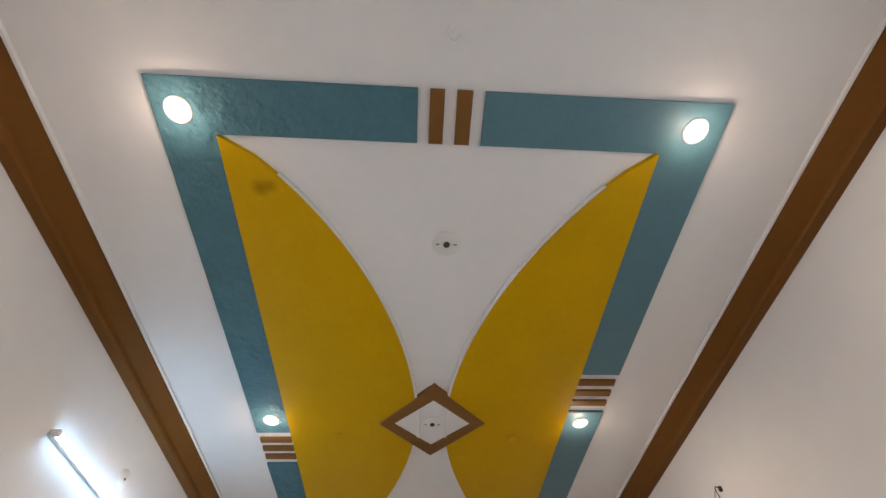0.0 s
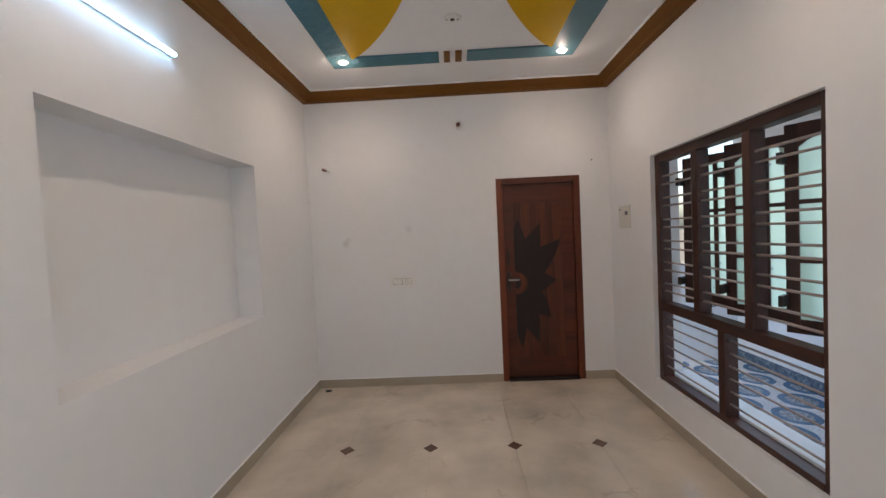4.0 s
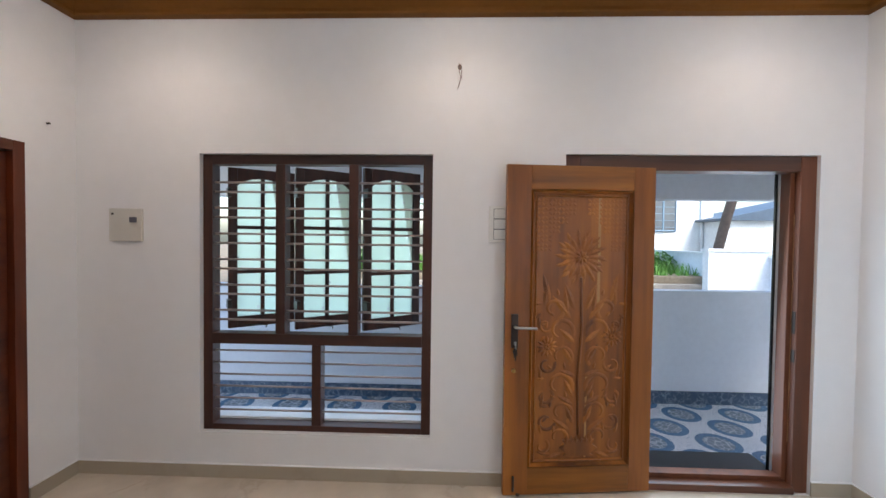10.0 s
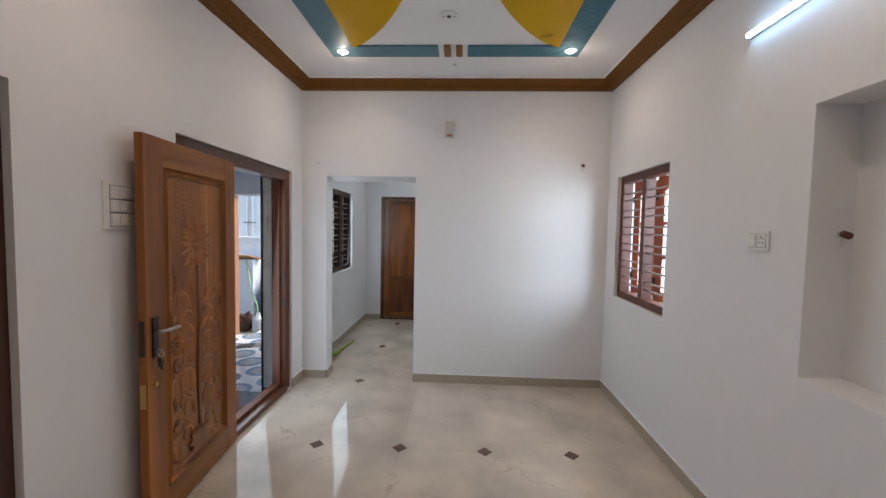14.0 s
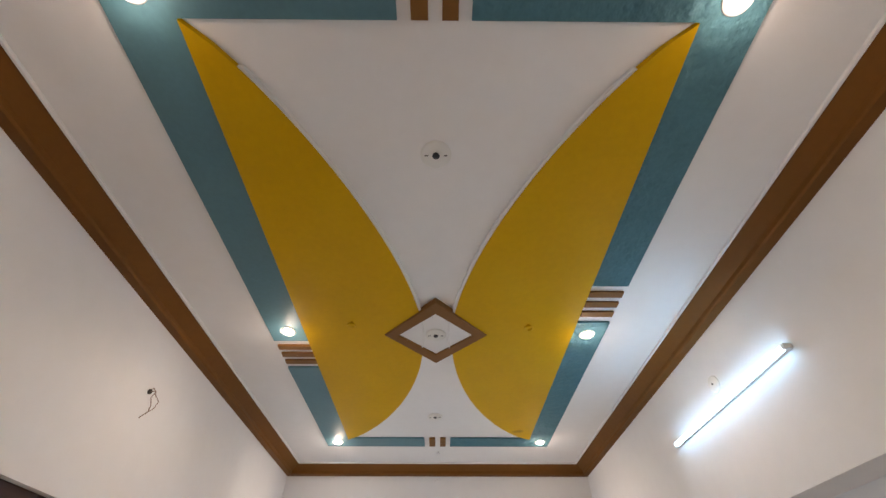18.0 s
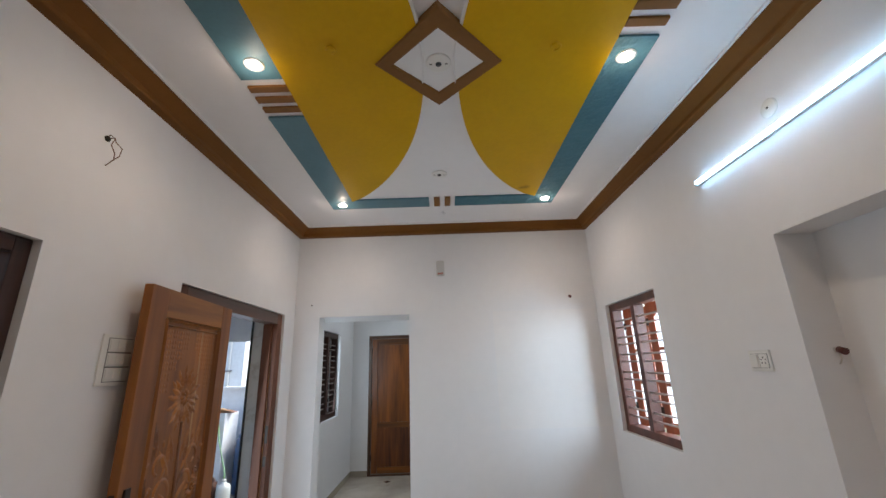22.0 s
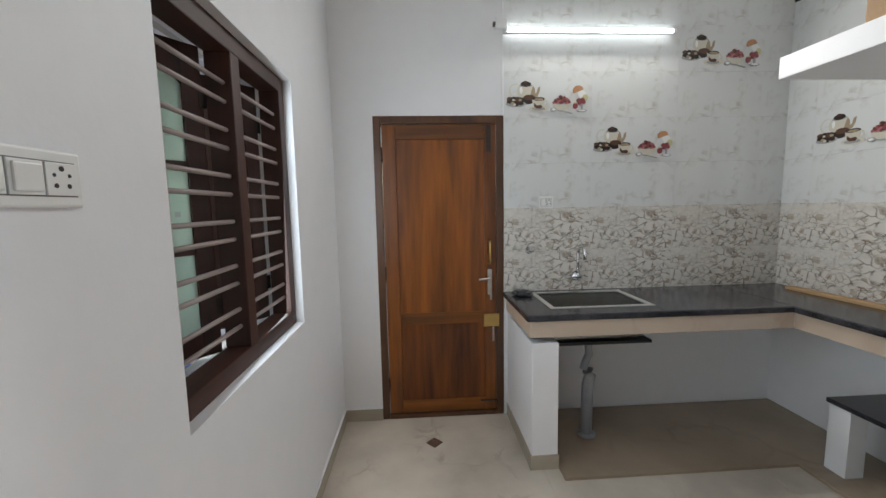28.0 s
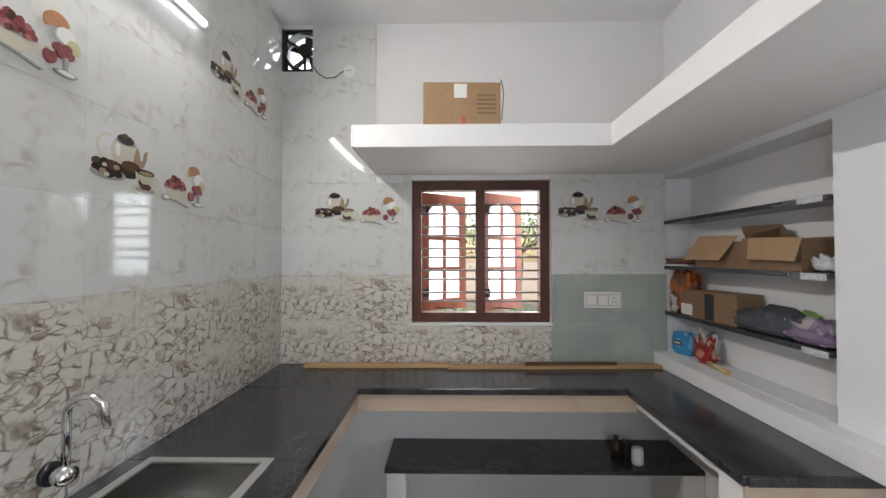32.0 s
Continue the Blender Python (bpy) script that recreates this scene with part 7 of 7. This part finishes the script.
def shrub(m, r, n, label, name="shrub"):
    th = thing(name, m, label, "shrub")
    verts, faces = [], []
    for i in range(n):
        d = Vector((random.gauss(0, 1), random.gauss(0, 1), random.gauss(0, 0.8)))
        d = d.normalized() * r * (0.45 + 0.6 * random.random())
        c = Vector((d.x, d.y, abs(d.z) * 0.8 + 0.15 * r))
        a = Vector((random.gauss(0, 1), random.gauss(0, 1), random.gauss(0, 1))).normalized()
        b = a.cross(Vector((0.3, 0.2, 0.9))).normalized()
        s = 0.05 + 0.05 * random.random()
        k = len(verts)
        verts += [tuple(c - a * s), tuple(c + b * s * 0.45), tuple(c + a * s), tuple(c - b * s * 0.45)]
        faces.append((k, k + 1, k + 2, k + 3))
    me = bpy.data.meshes.new("foliage")
    me.from_pydata(verts, [], faces)
    me.materials.append(M_LEAF)
    o = new("foliage", me)
    o.parent = th
    bm = bmesh.new()
    for i in range(6):
        a = i * 1.05
        rod(bm, (0, 0, -0.05), (r * 0.5 * math.cos(a), r * 0.5 * math.sin(a), r * 0.8), 0.015, 6, 0.006)
    part("stems", bm, M_GROUND, th)
    return th


shrub(pose(13.2, -3.7, 0.65), 0.7, 900, "bright green shrub on the bank")
shrub(pose(12.6, -2.6, 0.65), 0.5, 600, "low green shrub on the bank")
shrub(pose(13.0, 2.2, 0.65), 0.6, 700, "green shrub on the bank")
shrub(pose(12.8, 5.0, 0.65), 0.7, 800, "green shrub on the bank")


def tree(m, h, r, n, lean, label):
    th = thing("tree", m, label, "tree")
    bm = bmesh.new()
    top = Vector((lean, 0, h * 0.55))
    pipe(bm, [(0, 0, -0.1), (lean * 0.3, 0, h * 0.2), (lean * 0.7, 0.05, h * 0.4), tuple(top)], 0.15, 10)
    tips = []
    for i in range(8):
        a = i * 0.785 + 0.2
        e = top + Vector((r * 0.7 * math.cos(a), r * 0.7 * math.sin(a), h * (0.15 + 0.2 * random.random())))
        rod(bm, top - Vector((0, 0, 0.1 * i * 0.3)), e, 0.06, 6, 0.02)
        tips.append(e)
    part("trunk", bm, mat("bark", (0.14, 0.10, 0.08), 0.9, vary=0.3, scale=8, bump=0.3, bump_scale=20), th)
    verts, faces = [], []
    for i in range(n):
        c = random.choice(tips) + Vector((random.gauss(0, 1), random.gauss(0, 1), random.gauss(0, 0.6))) * r * 0.3
        a = Vector((random.gauss(0, 1), random.gauss(0, 1), random.gauss(0, 0.5))).normalized()
        b = a.cross(Vector((0.3, 0.2, 0.9))).normalized()
        s = 0.07 + 0.06 * random.random()
        k = len(verts)
        verts += [tuple(c - a * s), tuple(c + b * s * 0.5), tuple(c + a * s), tuple(c - b * s * 0.5)]
        faces.append((k, k + 1, k + 2, k + 3))
    me = bpy.data.meshes.new("crown")
    me.from_pydata(verts, [], faces)
    me.materials.append(M_LEAF)
    o = new("crown", me)
    o.parent = th
    return th


tree(pose(14.0, -5.85, -0.6, 0, 0, -90), 7.5, 2.2, 3500, 0.96, "leaning tree with a grey trunk beyond the garden wall")
tree(pose(16.0, 9.5, -0.6), 7.0, 2.6, 4000, 0.2, "leafy tree across the lane")
tree(pose(14.5, 4.5, -0.6), 5.5, 2.0, 3000, -0.2, "leafy tree across the lane")
tree(pose(-16.0, 1.6, -0.6), 4.2, 2.2, 3000, 0.2, "leafy tree behind the house")
tree(pose(-18.0, -2.6, -0.6), 4.0, 2.4, 3500, 0.2, "leafy tree behind the house")
tree(pose(-17.0, 6.5, -0.6), 4.5, 2.6, 3500, 0.2, "leafy tree behind the house")
tufts("grass", 6000, (-12, -2.0, -7, 6), -0.6, 0.5, "tall green weeds behind the house", M_GRASS)

M_HBLUE = mat("pale_blue_paint", (0.78, 0.82, 0.86), 0.8, vary=0.08, scale=1.2, bump=0.05)
M_HWHITE = mat("pale_house_paint", (0.76, 0.79, 0.80), 0.8, vary=0.1, scale=1.5, bump=0.05)
M_DARKGL = mat("dark_window", (0.10, 0.12, 0.14), 0.15, vary=0.2, bump=0)
M_LOUV = mat("louvre_glass", (0.34, 0.38, 0.38), 0.2, vary=0.2, bump=0)


def house_window(parent, m, w, h, panes, louvre=True, fm=M_WHITE):
    wd = new("window")
    wd.parent = parent
    wd.matrix_basis = m
    part("frame", frame_moulding(bmesh.new(), -w / 2 - 0.06, w / 2 + 0.06, -h / 2 - 0.06, h / 2 + 0.06, 0.0, -0.05, 0.08), fm, wd)
    part("pane", box(-w / 2, w / 2, 0.0, 0.02, -h / 2, h / 2), M_DARKGL, wd)
    for k in range(1, panes):
        x = -w / 2 + w * k / panes
        part("mullion", box(x - 0.035, x + 0.035, -0.03, 0.0, -h / 2, h / 2), fm, wd)
    if louvre:
        for k in range(7):
            z = -h / 2 + h * (k + 0.5) / 7
            part("louvre", box(-w / 2 + 0.02, w / 2 - 0.02, -0.02, -0.012, z - h * 0.04, z + h * 0.04), M_LOUV, wd).matrix_basis = pose(0, 0, 0)
    else:
        for k in range(5):
            z = -h / 2 + h * (k + 0.5) / 5
            part("grille_bar", box(-w / 2, w / 2, -0.02, -0.005, z - 0.012, z + 0.012), fm, wd)


side = thing("neighbour_house", pose(10.5, -6.0, -0.6), "pale blue plastered neighbouring house with white louvred windows", "house")
part("wall", box(-4.0, 0.7, -6.0, 0, 0, 6.2), M_HBLUE, side)
part("sunshade", box(-2.9, -0.75, -0.02, 0.35, 3.04, 3.11), M_WHITE, side)
part("roof_slab", box(-4.2, 0.9, -6.2, 0.3, 6.2, 6.4), M_WHITE, side)
house_window(side, pose(-1.90, 0.06, 2.36, 0, 0, 180), 0.66, 1.12, 2)
house_window(side, pose(-0.39, 0.06, 2.70, 0, 0, 180), 0.32, 0.46, 1)
part("rain_pipe", rod(bmesh.new(), (0.5, 0.05, 0), (0.5, 0.05, 6.2), 0.05, 10), M_WHITE, side)
for x in (-3.52, -3.68):
    part("water_pipe", pipe(bmesh.new(), [(x, 0.05, 6.2), (x, 0.05, 1.9), (x - 0.02, 0.06, 1.75), (x - 0.02, 0.06, 1.2)], 0.028, 10), M_WHITE, side)
    part("pipe_clip", box(x - 0.07, x + 0.07, 0.01, 0.09, 2.22, 2.245, 0.003), M_DIM, side)
front = thing("house_across_lane", pose(21.0, -5.5, -0.6), "weathered white house across the lane with a blue barred window", "house")
part("wall", box(0, 8, -5.0, 7.0, 0, 6.0), M_HWHITE, front)
part("roof_slab", box(-0.4, 8.4, -5.4, 7.4, 6.0, 6.25), M_HWHITE, front)
M_BLUEF = mat("blue_grey_frame", (0.16, 0.25, 0.34), 0.5)
house_window(front, pose(-0.05, -2.2, 3.62, 0, 0, -90), 1.8, 1.7, 3, False, M_BLUEF)
house_window(front, pose(-0.05, 3.0, 2.75, 0, 0, -90), 1.8, 1.7, 3, False, M_BLUEF)
part("rain_pipe", rod(bmesh.new(), (-0.08, -4.4, 0), (-0.08, -4.4, 6), 0.06, 10), M_HWHITE, front)
gw = thing("garden_wall", pose(9.3, -3.0, -0.6), "white rendered boundary wall along the lane", "boundary wall")
part("wall", box(0, 0.2, -14.0, 0, 0, 1.99), M_HWHITE, gw)
part("coping", box(-0.04, 0.24, -14.0, 0.03, 1.99, 2.04), M_HWHITE, gw)
fw = thing("garden_wall", pose(17.0, -8.3, -0.6), "white yard wall with a gate post beyond the lane", "boundary wall")
part("wall", box(0, 0.2, -14.0, 0, 0, 2.75), M_HWHITE, fw)
part("gate_post", box(-0.1, 0.3, -4.4, -3.6, 0, 2.55), mat("grey_post", (0.33, 0.33, 0.33), 0.8), fw)
shed = thing("shed", pose(19.0, -13.0, -0.6), "shed with a dark blue corrugated roof", "shed")
part("wall", box(0, 4, -8, 3, 0, 3.2), M_HWHITE, shed)
bm = bmesh.new()
plate(bm, [(-8.4, 3.2), (3.4, 3.2), (3.4, 3.3), (-2.5, 4.6), (-8.4, 3.3)], -0.3, 4.3, "yz")
part("roof", bm, mat("dark_roof", (0.05, 0.08, 0.12), 0.5, vary=0.2, scale=3), shed)
cw = thing("compound_wall", pose(5.2, -4.3, -0.6), "pale blue rendered compound wall beside the yard", "boundary wall")
part("wall", box(-4.0, 10, -0.15, 0, 0, 1.86), M_HBLUE, cw)
part("coping", box(-4.05, 10, -0.2, 0.05, 1.86, 1.92), M_HWHITE, cw)
tank = thing("tank_wall", pose(0, 0, -0.6), "low pale rendered tank wall before the compound wall", "low wall")
part("wall", box(5.55, 7.4, -4.1, -3.6, 0, 1.49, 0.01), M_HBLUE, tank)
planks = thing("plank_stack", pose(6.15, -3.72, 0.89), "stack of reddish planks lying on the low wall", "planks")
for k in range(5):
    part("plank", box(-0.7, 0.35 + 0.05 * k, -0.08 + 0.02 * k, 0.06 + 0.015 * k, 0.018 * k, 0.018 * k + 0.016, 0.002), mat("red_plank_%d" % k, (0.40, 0.20 + 0.02 * k, 0.14), 0.7, vary=0.2, scale=8), planks).matrix_basis = pose(0.04 * k, 0, 0, 0, 0, 3 - 2 * k)
structure("pavement_yard", box(2.6, 8.0, -4.3, -2.5, -0.6, -0.45), mat("wet_concrete", (0.24, 0.22, 0.18), 0.7, vary=0.25, scale=2, bump=0.1), "damp concrete yard beside the veranda", "pavement")
drum = thing("water_drum", pose(5.15, -3.92, -0.45), "blue plastic water drum with a white label", "drum")
M_DRUM = mat("blue_drum_plastic", (0.02, 0.06, 0.16), 0.35, vary=0.1)
part("body", lathe(bmesh.new(), [(0.27, 0.0), (0.29, 0.03), (0.29, 0.25), (0.30, 0.28), (0.29, 0.31), (0.29, 0.60), (0.30, 0.63), (0.29, 0.66), (0.28, 0.88), (0.25, 0.92), (0.0001, 0.92)], 26), M_DRUM, drum)
part("lid", lathe(bmesh.new(), [(0.26, 0.915), (0.26, 0.95), (0.0001, 0.955)], 26), M_DRUM, drum)
part("label", box(-0.07, 0.07, 0.283, 0.297, 0.62, 0.76, 0.002), M_WHITE, drum)
jug = thing("water_jug", pose(5.30, -3.32, -0.45) @ Matrix.Scale(0.8, 4), "large milky plastic water jug", "jug")
part("body", lathe(bmesh.new(), [(0.13, 0.0), (0.14, 0.02), (0.14, 0.26), (0.11, 0.33), (0.05, 0.36), (0.045, 0.40), (0.0001, 0.40)], 22), mat("milky_plastic", (0.62, 0.67, 0.66), 0.25, vary=0.1, scale=6), jug)
part("cap", lathe(bmesh.new(), [(0.048, 0.395), (0.048, 0.43), (0.0001, 0.43)], 16), M_WHITE, jug)
hose = thing("garden_hose", pose(5.30, -3.30, -0.45), "pale green garden hose hanging from the low wall to the jug", "hose")
part("tube", pipe(bmesh.new(), [(0.0, 0.0, 0.355), (0.0, -0.01, 0.42), (0.03, -0.04, 0.48), (0.12, -0.12, 0.60), (0.26, -0.22, 0.88), (0.36, -0.29, 1.22), (0.39, -0.31, 1.34), (0.41, -0.36, 1.357), (0.44, -0.6, 1.357)], 0.014, 8), mat("green_hose", (0.32, 0.52, 0.30), 0.4), hose)
blob("leaf_heap", pose(5.56, -3.30, -0.45), (0.26, 0.22, 0.30), mat("brown_rag", (0.10, 0.05, 0.035), 0.9, vary=0.4, scale=14, bump=0.3, bump_scale=30), "heap of brown rags in the yard", "rags", 0.5, 2.2, 15.0)
mt = thing("floor_drain", pose(4.75, -1.9, -0.30, 0, 0, 10), "dark floor drain grating with a metal plate", "drain")
part("grate", box(-0.12, 0.12, -0.1, 0.1, 0, 0.012, 0.002), M_BLACK, mt)
part("plate", box(-0.32, -0.12, -0.12, 0.08, 0, 0.01, 0.002), mat("dull_metal", (0.3, 0.28, 0.26), 0.5, 0.6), mt)
# unseen panel added behind the bedroom door, so the room stays shut
structure("wall_bedroom", box(1.7, 3.0, L + 0.215, L + 0.25, -0.1, 2.3), M_WALL, "unseen white panel closing the opening behind the closed door", "wall")

# a scrap on the floor of the living room
scrap = thing("plastic_scrap", pose(0.13, 4.83, 0.0, 0, 0, 25), "small black plastic scrap on the floor by the skirting", "scrap")
part("scrap", box(-0.028, 0.028, -0.014, 0.014, 0.0, 0.016, 0.004), M_BLACK, scrap)
